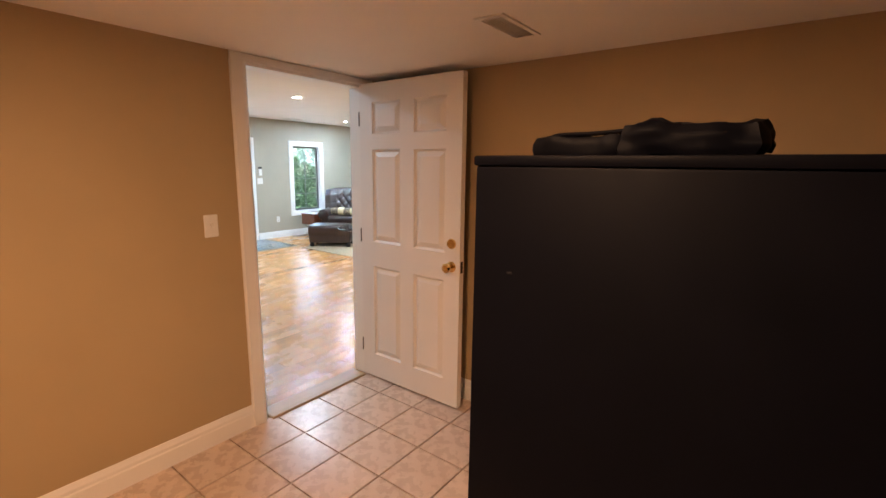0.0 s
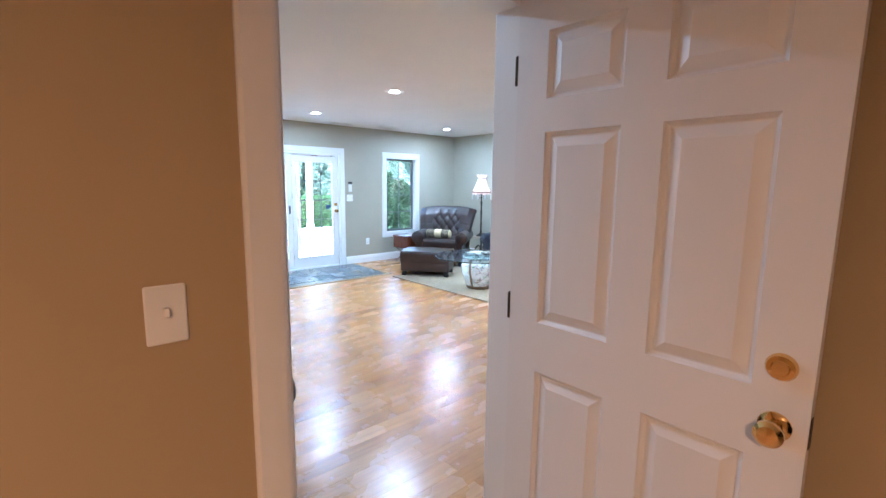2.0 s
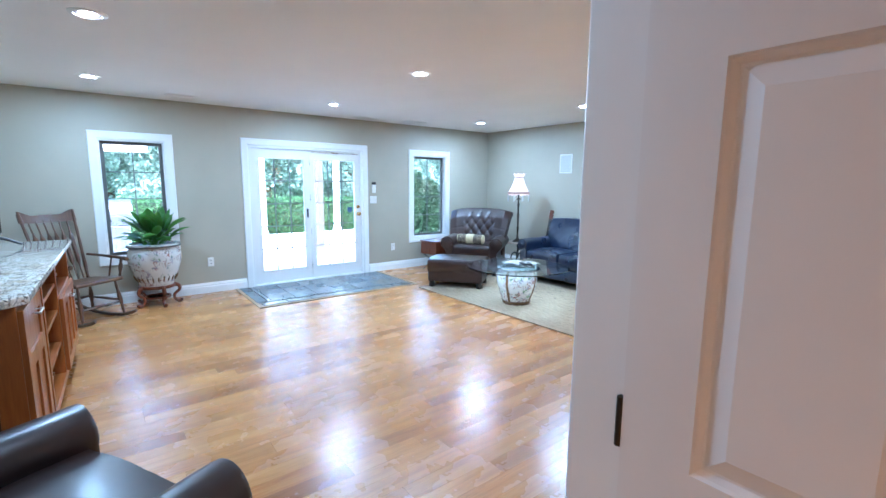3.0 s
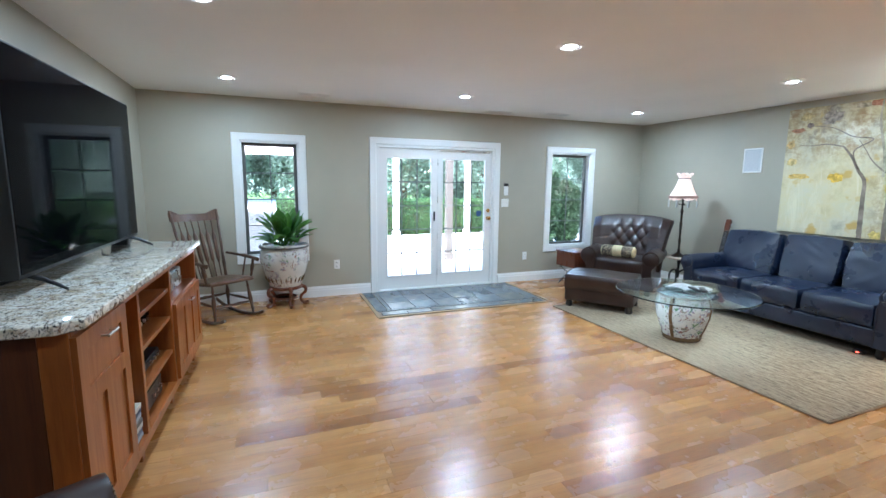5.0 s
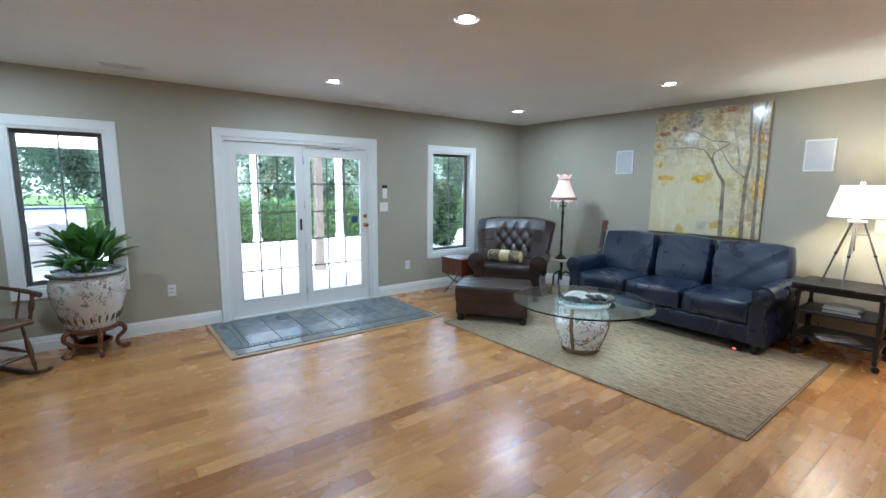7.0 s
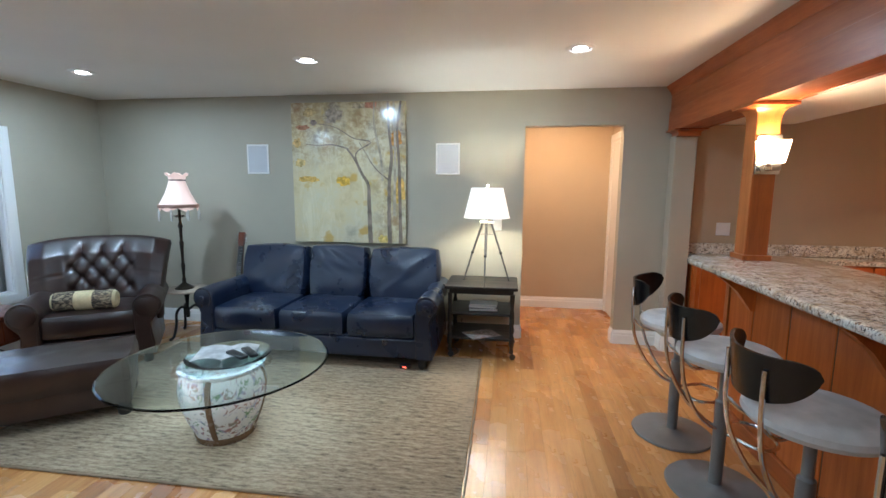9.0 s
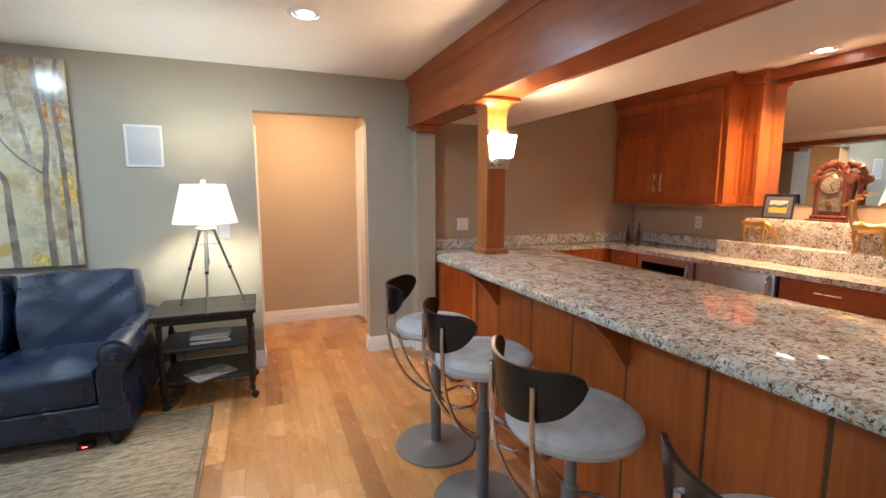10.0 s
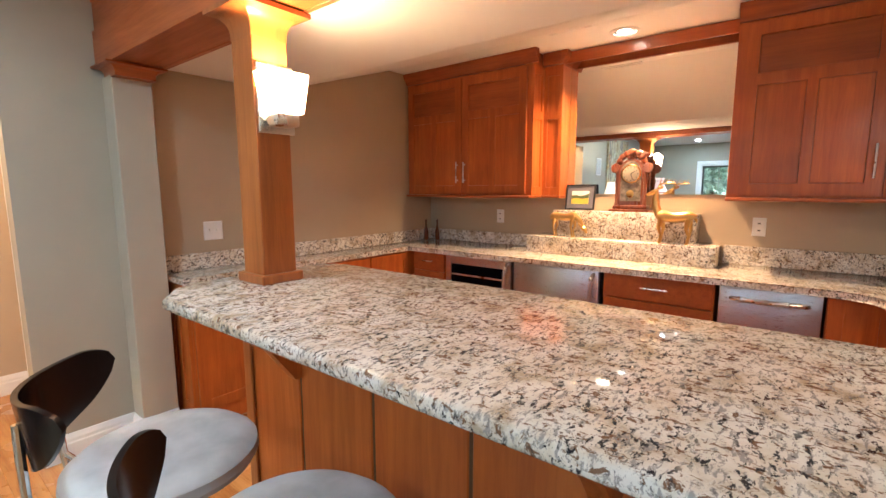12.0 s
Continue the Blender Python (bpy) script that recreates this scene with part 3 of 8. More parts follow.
def casing(axis, face, out, u0, u1, z0, z1, sides="lrt", width=1.0, owner=None):
    """Moulded trim round an opening on the wall face at 'face', proud towards out (+1 or -1)."""

    def place(u, d, z):
        return Vector((face + out * d, u, z)) if axis == "x" else Vector((u, face + out * d, z))

    bm = bmesh.new()

    def run(p, q, across):
        lows, highs = [], []
        for c, d in CASING:
            o = across * c * width
            lows.append(bm.verts.new(place(p[0] + o[0] * p[2], d, p[1] + o[1] * p[3])))
            highs.append(bm.verts.new(place(q[0] + o[0] * q[2], d, q[1] + o[1] * q[3])))
        k = len(CASING)
        bm.faces.new(lows)
        bm.faces.new(highs[::-1])
        for i in range(k):
            bm.faces.new((lows[i], lows[(i + 1) % k], highs[(i + 1) % k], highs[i]))

    top, low = "t" in sides, "b" in sides
    for side in sides:
        if side in "lr":
            u = u0 if side == "l" else u1
            run((u, z0, 1, -1 if low else 0), (u, z1, 1, 1 if top else 0), Vector((-1 if side == "l" else 1, 1)))
        else:
            z, s = (z1, 1) if side == "t" else (z0, -1)
            lu, ru = (-1 if "l" in sides else 0), (1 if "r" in sides else 0)
            run((u0, z, lu, s), (u1, z, ru, s), Vector((1, 1)))
    bmesh.ops.recalc_face_normals(bm, faces=bm.faces[:])
    if owner:
        return part("casing", bm, "trim", owner, smooth=30)
    return structure("trim", bm, "trim", "white moulded door casing", "trim", 30)


def jamb(axis, a0, a1, u0, u1, z0, z1, sides="lrt", t=0.018, owner=None, name="jamb"):
    """The boards that line an opening."""
    bm = bmesh.new()
    for s in sides:
        lo_u, hi_u = {"l": (u0, u0 + t), "r": (u1 - t, u1)}.get(s, (u0, u1))
        lo_z, hi_z = {"t": (z1 - t, z1), "b": (z0, z0 + t)}.get(s, (z0 + (t if "b" in sides else 0), z1 - (t if "t" in sides else 0)))
        box(bm, (a0, lo_u, lo_z) if axis == "x" else (lo_u, a0, lo_z), (a1, hi_u, hi_z) if axis == "x" else (hi_u, a1, hi_z))
    if owner:
        return part(name, bm, "trim", owner, smooth=0)
    return structure("trim", bm, "trim", "white painted door lining", "trim")


# the store-room doorway
casing("x", XD1, 1, 1.692, 2.497, 0, 2.036, "l")
structure("trim", boxed((XD1, 1.61, 2.036), (XD1 + 0.014, 2.60, HA - 0.004)), "trim", "white door head trim under the low ceiling", "trim")
casing("x", XD0, -1, 1.692, 2.505, 0, 2.026, "lrt")
jamb("x", XD0 - 0.002, XD1 + 0.002, 1.682, 2.515, 0, 2.036)
structure("trim", boxed((XD1, 2.532, 0), (XD1 + 0.016, 2.60, 2.036)), "trim", "white painted door stop strip", "trim")
structure("trim", boxed((XD0 - 0.01, 1.72, -0.015), (XD1 + 0.03, 2.482, 0.012), 0.006), "pale_oak", "oak threshold strip in the doorway", "threshold")


def window(name, hole, rows):
    """A casement: white casing and lining, a dark sash, a pane and its bars."""
    u0, u1, z0, z1 = hole
    w = thing(name, (XW, (u0 + u1) / 2, z0), "white-cased casement window with dark sash and grille bars", "window", kind="structure")
    off = Matrix.Translation((-XW, -(u0 + u1) / 2, -z0))
    made = [casing("x", XW, 1, u0, u1, z0, z1, "lrtb", 1.05, w), jamb("x", XW - 0.148, XW + 0.002, u0, u1, z0, z1, "lrtb", 0.016, w)]
    a0, b0, c0, d0 = u0 + 0.017, u1 - 0.017, z0 + 0.017, z1 - 0.017
    bm = bmesh.new()
    xs = XW - 0.105
    for lo, hi in (((a0, c0), (a0 + 0.036, d0)), ((b0 - 0.036, c0), (b0, d0)), ((a0 + 0.036, c0), (b0 - 0.036, c0 + 0.036)), ((a0 + 0.036, d0 - 0.036), (b0 - 0.036, d0))):
        box(bm, (xs, *lo), (xs + 0.04, *hi), 0.003)
    made.append(part("sash", bm, "sash", w))
    bm = boxed((xs + 0.014, a0 + 0.034, c0 + 0.034), (xs + 0.020, b0 - 0.034, d0 - 0.034))
    pane = part("pane", bm, "pane", w, smooth=0)
    pane.visible_shadow = False
    made.append(pane)
    mid = (a0 + b0) / 2
    made.append(part("grille_bar", boxed((xs + 0.024, mid - 0.006, c0 + 0.036), (xs + 0.032, mid + 0.006, d0 - 0.036)), "muntin", w))
    for i in range(1, rows):
        z = c0 + 0.036 + (d0 - c0 - 0.072) * i / rows
        made.append(part("grille_bar", boxed((xs + 0.0245, a0 + 0.036, z - 0.006), (xs + 0.0325, b0 - 0.036, z + 0.006)), "muntin", w))
    crank = bmesh.new()
    box(crank, (xs + 0.04, mid + 0.08, c0 + 0.004), (xs + 0.075, mid + 0.16, c0 + 0.028), 0.005)
    tube(crank, [(xs + 0.065, mid + 0.15, c0 + 0.02), (xs + 0.09, mid + 0.20, c0 + 0.035)], 0.006, 6)
    made.append(part("crank_handle", crank, "sash", w))
    for ob in made:
        ob.data.transform(off)
    return w


window("window_1", WIN_1, 4)
window("window_2", WIN_2, 4)


def french_door():
    """Two glazed leaves, the far one fixed, in a white frame."""
    u0, u1, z1 = FRENCH[0], FRENCH[1], FRENCH[3]
    w = thing("door_1", (XW, (u0 + u1) / 2, 0), "white glazed french doors with grille bars and brass knob, closed", "door", kind="structure")
    off = Matrix.Translation((-XW, -(u0 + u1) / 2, 0))
    made = [casing("x", XW, 1, u0, u1, 0, z1, "lrt", 1.05, w), jamb("x", XW - 0.148, XW + 0.002, u0, u1, 0, z1, "lrt", 0.03, w),
            part("sill", boxed((XW - 0.148, u0 + 0.03, -0.018), (XW + 0.002, u1 - 0.03, 0.02), 0.004), "trim", w)]
    mid = 4.345
    x0 = XW - 0.075
    for k, (a, b, g) in enumerate(((u0 + 0.031, mid, (3.63, 4.27)), (mid + 0.003, u1 - 0.031, (4.41, 5.075)))):
        bm = bmesh.new()
        zb, zt, g0, g1, c0, c1 = 0.024, z1 - 0.033, g[0], g[1], 0.185, 1.775
        for lo, hi in (((a, zb), (g0, zt)), ((g1, zb), (b, zt)), ((g0, zb), (g1, c0)), ((g0, c1), (g1, zt))):
            box(bm, (x0, *lo), (x0 + 0.045, *hi))
        for lo, hi in (((g0, c0), (g0 + 0.014, c1)), ((g1 - 0.014, c0), (g1, c1)), ((g0 + 0.014, c0), (g1 - 0.014, c0 + 0.014)), ((g0 + 0.014, c1 - 0.014), (g1 - 0.014, c1))):
            box(bm, (x0 + 0.004, *lo), (x0 + 0.052, *hi), 0.004)
        leaf = part("door_leaf", bm, "door", w)
        pane = part("pane", boxed((x0 + 0.018, g0 + 0.01, c0 + 0.01), (x0 + 0.024, g1 - 0.01, c1 - 0.01)), "pane", leaf, smooth=0)
        pane.visible_shadow = False
        made += [leaf, pane]
        for i in (1, 2):
            u = g0 + (g1 - g0) * i / 3
            made.append(part("grille_bar", boxed((x0 + 0.026, u - 0.008, c0 + 0.014), (x0 + 0.034, u + 0.008, c1 - 0.014)), "muntin", leaf))
        for i in range(1, 5):
            z = c0 + (c1 - c0) * i / 5
            made.append(part("grille_bar", boxed((x0 + 0.0265, g0 + 0.014, z - 0.008), (x0 + 0.0345, g1 - 0.014, z + 0.008)), "muntin", leaf))
        if k == 1:
            for z in (0.955, 1.065):
                m = pose(x0 + 0.045, 5.118, z, 0, 90, 0)
                prof = [(0.028, 0), (0.028, 0.006), (0.012, 0.010), (0.010, 0.028), (0.026, 0.036), (0.028, 0.050), (0.018, 0.060), (0.0, 0.062)] if z < 1 else [(0.027, 0), (0.027, 0.012), (0.02, 0.018), (0.0, 0.018)]
                made.append(part("knob" if z < 1 else "deadbolt", shift(lathed(prof, 20), m), "brass", leaf))
            bm = bmesh.new()
            prism(bm, [(-0.035, 0.045), (-0.04, 0), (-0.028, -0.03), (0, -0.045), (0.028, -0.03), (0.04, 0), (0.035, 0.045), (0, 0.038)][::-1], 0, 0.002)
            made.append(part("sticker", shift(bm, pose(x0 + 0.0255, 4.985, 1.02, 90, 0, 90)), plain("navy_sticker", (0.02, 0.05, 0.16), 0.4), leaf, "small navy shield sticker on the glass"))
        else:
            made.append(part("pull", boxed((x0 + 0.045, 4.285, 0.93), (x0 + 0.075, 4.305, 1.06), 0.006), "black", leaf))
    for z in (0.22, 0.72, 1.22, 1.72):
        made.append(part("hinge", lathed([(0.007, 0), (0.007, 0.09), (0.0, 0.093)], 10, (x0 + 0.052, mid + 0.001, z - 0.045)), "nickel", w))
    made.append(part("head_rail", boxed((x0 + 0.046, mid + 0.03, z1 - 0.062), (x0 + 0.062, u1 - 0.06, z1 - 0.045)), "nickel", w))
    for ob in made:
        ob.data.transform(off)


french_door()

# pilaster, beam and post of the bar
structure("pilaster", boxed((-2.64, 7.73, 0), (-2.46, YN, 1.955), 0.004), "wall", "taupe painted half pillar under the beam", "pillar")


def beam():
    b = thing("ceiling_beam", (-2.54, 5.8, 2.0), "cherry-stained boxed beam with crown moulding over the bar", "beam", kind="structure")
    y0, y1 = 3.85, YN
    for name, lo, hi in (("fascia", (-0.122, 0.0), (-0.10, 0.175)), ("fascia", (-0.112, 0.176), (-0.10, H - 2.0)), ):
        part(name, boxed((lo[0], y0 - 5.8, lo[1]), (hi[0], y1 - 5.8, hi[1]), 0.002), "cherry_y", b)
    part("edge_strip", boxed((0.10, y0 - 5.8, 0.0), (0.122, y1 - 5.8, 0.0545), 0.002), "cherry_y", b)
    part("soffit", boxed((-0.10, y0 - 5.8, 0.004), (0.10, y1 - 5.8, 0.024)), "cherry_y", b)
    for s in (-1,):
        bm = bmesh.new()
        prof = [(0.112, 0.315), (0.116, 0.315), (0.122, 0.335), (0.142, 0.365), (0.156, 0.378), (0.160, 0.3945), (0.112, 0.3945)]
        m = Matrix(((s, 0, 0, 0), (0, 0, 1, y0 - 5.8), (0, 1, 0, 0), (0, 0, 0, 1)))
        extrude(bm, prof, m, y1 - y0)
        bmesh.ops.recalc_face_normals(bm, faces=bm.faces[:])
        part("crown", bm, "cherry_y", b)


beam()
# over the bar the ceiling is low behind the beam, then slopes up to the wall cabinets
bm = bmesh.new()
extrude(bm, [(-2.44, 2.055), (-1.63, 2.055), (-0.55, H), (-0.55, H + 0.02), (-2.44, H + 0.02)], Matrix(((1, 0, 0, 0), (0, 0, 1, 3.85), (0, 1, 0, 0), (0, 0, 0, 1))), YN - 3.85)
bmesh.ops.recalc_face_normals(bm, faces=bm.faces[:])
structure("ceiling_bar", bm, "ceiling", "off-white sloping ceiling between the beam and the bar cabinets", "ceiling")


def flare(half, low, wide, high, n=6):
    """A capital that sweeps out from half to wide, square in plan."""
    bm = bmesh.new()
    rings = []
    for i in range(n + 1):
        a = i / n * math.pi / 2
        r = half + (wide - half) * (1 - math.cos(a))
        z = low + (high - low) * 0.8 * math.sin(a)
        rings.append((r, z))
    rings += [(wide, high), ]
    rows = [[bm.verts.new((sx * r, sy * r, z)) for sx, sy in ((-1, -1), (1, -1), (1, 1), (-1, 1))] for r, z in [(half, low - 0.02)] + rings]
    for a, b in zip(rows, rows[1:]):
        for k in range(4):
            bm.faces.new((a[k], a[(k + 1) % 4], b[(k + 1) % 4], b[k]))
    bm.faces.new(rows[0][::-1])
    bm.faces.new(rows[-1])
    return bm


post = thing("bar_post", (-2.542, 6.535, 1.05), "square cherry wood post standing on the bar top", "post", kind="structure")
part("shaft", boxed((-0.066, -0.066, 0.03), (0.066, 0.066, 0.87), 0.003), "maple", post)
part("plinth", boxed((-0.083, -0.086, 0.0), (0.083, 0.086, 0.034), 0.004), "maple", post)
part("capital", flare(0.067, 0.865, 0.128, 0.946), "maple", post)
cap = thing("pilaster_capital", (-2.55, 7.801, 1.955), "cherry wood moulding on top of the half pillar", "moulding", kind="structure")
bm = flare(0.09, 0.006, 0.135, 0.045)
shift(bm, Matrix.Diagonal((1, 0.88, 1, 1)))
bmesh.ops.translate(bm, verts=bm.verts[:], vec=(0, -0.052, 0))
part("moulding", bm, "cherry_x", cap)

# ---- things: panelled boards ----
SHAKER = [(0.0, 0.0), (0.001, 0.009)]
RAISED = [(0.0, 0.0), (0.003, 0.007), (0.011, 0.014), (0.015, 0.014), (0.046, 0.002)]


def panelled(w, h, t, panels, profile, both=False):
    """A board from (0, 0, 0) to (w, t, h), its front at y = 0, with sunk or raised panels (x0, x1, z0, z1)."""
    bm = bmesh.new()
    us = sorted({0, w, *(p[i] for p in panels for i in (0, 1))})
    zs = sorted({0, h, *(p[i] for p in panels for i in (2, 3))})
    made = {}

    def vert(x, y, z):
        key = (round(x, 5), round(y, 5), round(z, 5))
        if key not in made:
            made[key] = bm.verts.new((x, y, z))
        return made[key]

    for side, s in ((0.0, 1), (t, -1)):
        for i in range(len(us) - 1):
            for k in range(len(zs) - 1):
                u, z = (us[i] + us[i + 1]) / 2, (zs[k] + zs[k + 1]) / 2
                if (s == 1 or both) and any(p[0] < u < p[1] and p[2] < z < p[3] for p in panels):
                    continue
                bm.faces.new([vert(a, side, b) for a, b in ((us[i], zs[k]), (us[i + 1], zs[k]), (us[i + 1], zs[k + 1]), (us[i], zs[k + 1]))])
        if s == 1 or both:
            for x0, x1, z0, z1 in panels:
                # the rim follows the cuts of the grid
                rim_u = [u for u in us if x0 <= u <= x1]
                rim_z = [z for z in zs if z0 <= z <= z1]
                rings = []
                for inset, depth in profile:
                    loop = [(u, z0) for u in rim_u] + [(x1, z) for z in rim_z[1:]] + [(u, z1) for u in rim_u[-2::-1]] + [(x0, z) for z in rim_z[-2:0:-1]]
                    rings.append([vert(min(max(u, x0 + inset), x1 - inset), side + s * depth, min(max(z, z0 + inset), z1 - inset)) for u, z in loop])
                for a, b in zip(rings, rings[1:]):
                    for j in range(len(a)):
                        quad = [a[j], a[(j + 1) % len(a)], b[(j + 1) % len(a)], b[j]]
                        quad = [v for n, v in enumerate(quad) if v not in quad[:n]]
                        if len(quad) > 2:
                            bm.faces.new(quad)
                last = [v for n, v in enumerate(rings[-1]) if v not in rings[-1][:n]]
                bm.faces.new(last)
    for x in (0, w):
        for a, b in zip(zs, zs[1:]):
            bm.faces.new((vert(x, 0, a), vert(x, 0, b), vert(x, t, b), vert(x, t, a)))
    for z in (0, h):
        for a, b in zip(us, us[1:]):
            bm.faces.new((vert(a, 0, z), vert(b, 0, z), vert(b, t, z), vert(a, t, z)))
    bmesh.ops.recalc_face_normals(bm, faces=bm.faces[:])
    return bm


def bar_pull(length, upright=True, reach=0.028, r=0.005):
    """A slim bar handle on two posts, in front (-y) of a door."""
    bm = bmesh.new()
    a = length / 2
    ends = [(0, -reach, -a), (0, -reach, a)] if upright else [(-a, -reach, 0), (a, -reach, 0)]
    tube(bm, ends, r, 10)
    for s in (-0.75, 0.75):
        p = (0, 0, s * a) if upright else (s * a, 0, 0)
        tube(bm, [p, (p[0], -reach, p[2])], r * 0.8, 8)
    return bm


# ---- store room ----
def six_panel_door(place, turn, label, knob_at=0.775, both_knobs=True, group=""):
    w, h = 0.835, 2.02
    d = thing("panel_door", place, label, "door", turn, group)
    cols = ((0.115, 0.362), (0.475, 0.722))
    rows = ((0.17, 0.815), (0.985, 1.60), (1.70, 1.90))
    part("slab", panelled(w, h, 0.042, [(a, b, c, e) for a, b in cols for c, e in rows], RAISED, True), "door", d, smooth=10)
    for z, name in ((0.905, "knob"), (1.045, "deadbolt")):
        for s in ((-1, 1) if both_knobs else (-1,)):
            m = pose(knob_at, 0 if s < 0 else 0.042, z, 90 if s < 0 else -90, 0, 0)
            if name == "knob":
                prof = [(0.033, 0), (0.033, 0.004), (0.026, 0.009), (0.011, 0.012), (0.011, 0.030), (0.022, 0.036), (0.029, 0.046), (0.029, 0.058), (0.020, 0.066), (0.0, 0.068)]
            else:
                prof = [(0.031, 0), (0.031, 0.006), (0.027, 0.013), (0.018, 0.014), (0.016, 0.018), (0.0, 0.018)]
            part(name, shift(lathed(prof, 24), m), "brass", d, "polished brass " + name)
    part("latch_plate", boxed((w - 0.001, 0.010, 0.87), (w + 0.002, 0.032, 0.94)), "bronze", d)
    for z in (0.22, 1.02, 1.80):
        part("hinge", lathed([(0.007, 0), (0.007, 0.09), (0.0, 0.094)], 10, (-0.006, 0.004, z - 0.045)), "bronze", d)
    return d


six_panel_door((-2.433, 2.486, 0.014), 0, "white six-panel door with brass knob, standing open")


def refrigerator():
    f = thing("refrigerator", (-0.165, 1.36, 0.0), "black upright refrigerator standing on the tile floor", "refrigerator")
    part("cabinet", boxed((-0.375, -0.355, 0.03), (0.375, 0.355, 1.515), 0.006, 2), "fridge", f)
    part("top_panel", boxed((-0.378, -0.358, 1.515), (0.378, 0.358, 1.532), 0.004, 2), "fridge", f)
    part("badge", boxed((-0.305, -0.357, 1.335), (-0.296, -0.3555, 1.3385)), "black", f)
    for z0, z1 in ((0.06, 0.98), (0.99, 1.52)):
        door = part("door", boxed((0.377, -0.35, z0), (0.43, 0.35, z1), 0.008, 2), "fridge", f)
        part("handle", tubed([(0.43, -0.28, z1 - 0.34), (0.47, -0.28, z1 - 0.32), (0.47, -0.28, z1 - 0.08), (0.43, -0.28, z1 - 0.06)], 0.010), "black", door)
    for x in (-0.33, 0.33):
        for y in (-0.31, 0.31):
            part("foot", lathed([(0.02, 0), (0.02, 0.03)], 12, (x, y, 0)), "black", f)


refrigerator()


def gear_case():
    """A soft black case with a carrying loop and buckles."""
    c = thing("black_gear_case", (-0.30, 1.17, 1.532), "black soft equipment case with strap on the refrigerator", "case")
    bm = pillow_mesh((0.21, 0.11, 0.056), 0.4, 12)
    part("body", shift(rumple(rumple(bm, 0.010, 22), 0.005, 55), pose(0.06, 0, 0.027)), "fridge", c)
    bm = rumple(pillow_mesh((0.19, 0.08, 0.040), 0.4, 10), 0.010, 24, 3)
    part("pouch", shift(bm, pose(-0.11, 0.0, 0.018)), "fridge", c)
    part("strap", tubed(curve_points([(-0.165, -0.02, 0.020), (-0.168, -0.02, 0.034), (-0.15, -0.02, 0.040), (-0.09, -0.02, 0.041), (-0.02, -0.02, 0.045), (0.02, -0.02, 0.05)]), 0.004, 8), "fridge", c)
    for x, z in ((-0.185, 0.022), (-0.19, 0.028), (-0.183, 0.034)):
        part("buckle", boxed((x - 0.012, -0.012, z - 0.002), (x + 0.02, 0.012, z + 0.002), 0.001), "nickel", c)
    part("strap_end", tubed(curve_points([(0.14, 0, 0.024), (0.155, 0, 0.028), (0.168, 0.005, 0.020), (0.165, 0.01, 0.008)]), 0.004, 8), "fridge", c)


gear_case()


def wall_plate(name, place, normal, label, kind="switch", w=0.072, h=0.116):
    """A white cover plate; normal is the turn about z that its face has (0: towards -y)."""
    p = thing(name, place, label, "light switch" if kind == "switch" else "outlet" if kind == "outlet" else "plate", normal)
    part("cover", boxed((-w / 2, -0.006, -h / 2), (w / 2, 0, h / 2), 0.003), "switch", p)
    gangs = max(1, round(w / 0.072)) if kind == "switch" else 1
    for g in range(gangs):
        x = (g - (gangs - 1) / 2) * 0.046
        if kind == "switch":
            part("toggle", boxed((x - 0.005, -0.016, -0.004), (x + 0.005, -0.004, 0.014), 0.002), "switch", p)
        elif kind == "outlet":
            for z in (-0.022, 0.022):
                s = part("socket", boxed((x - 0.016, -0.009, z - 0.015), (x + 0.016, -0.005, z + 0.015), 0.004), "switch", p)
                part("slots", boxed((x - 0.008, -0.0094, z - 0.004), (x + 0.008, -0.0088, z + 0.004)), "sash", s)
    return p


wall_plate("light_switch", (XD1, 1.455, 1.196), 90, "white toggle light switch on the tan wall")
wall_plate("light_switch", (-2.132, YN, 1.13), 0, "white double switch plate above the granite splash", w=0.118)
wall_plate("light_switch", (-4.174, YN, 1.133), 0, "white switch plate behind the tripod lamp", w=0.085)
wall_plate("light_switch", (XW, 5.375, 1.172), 90, "white double switch plate beside the glazed door", w=0.12)
wall_plate("wall_outlet", (XW, 2.968, 0.405), 90, "white wall outlet above the baseboard", "outlet")
wall_plate("wall_outlet", (XW, 5.735, 0.382), 90, "white wall outlet above the baseboard", "outlet")
wall_plate("wall_outlet", (XB, 7.07, 1.146), -90, "white wall outlet over the bar counter", "outlet")
wall_plate("wall_outlet", (XB, 5.19, 1.145), -90, "white wall outlet over the bar counter", "outlet")
pad = thing("alarm_keypad", (XW, 5.384, 1.365), "white and black alarm keypad beside the glazed door", "keypad", 90)
part("case", boxed((-0.032, -0.022, -0.085), (0.032, 0, 0.045), 0.005), "switch", pad)
part("display", boxed((-0.034, -0.024, 0.046), (0.034, 0, 0.085), 0.004), "black", pad)


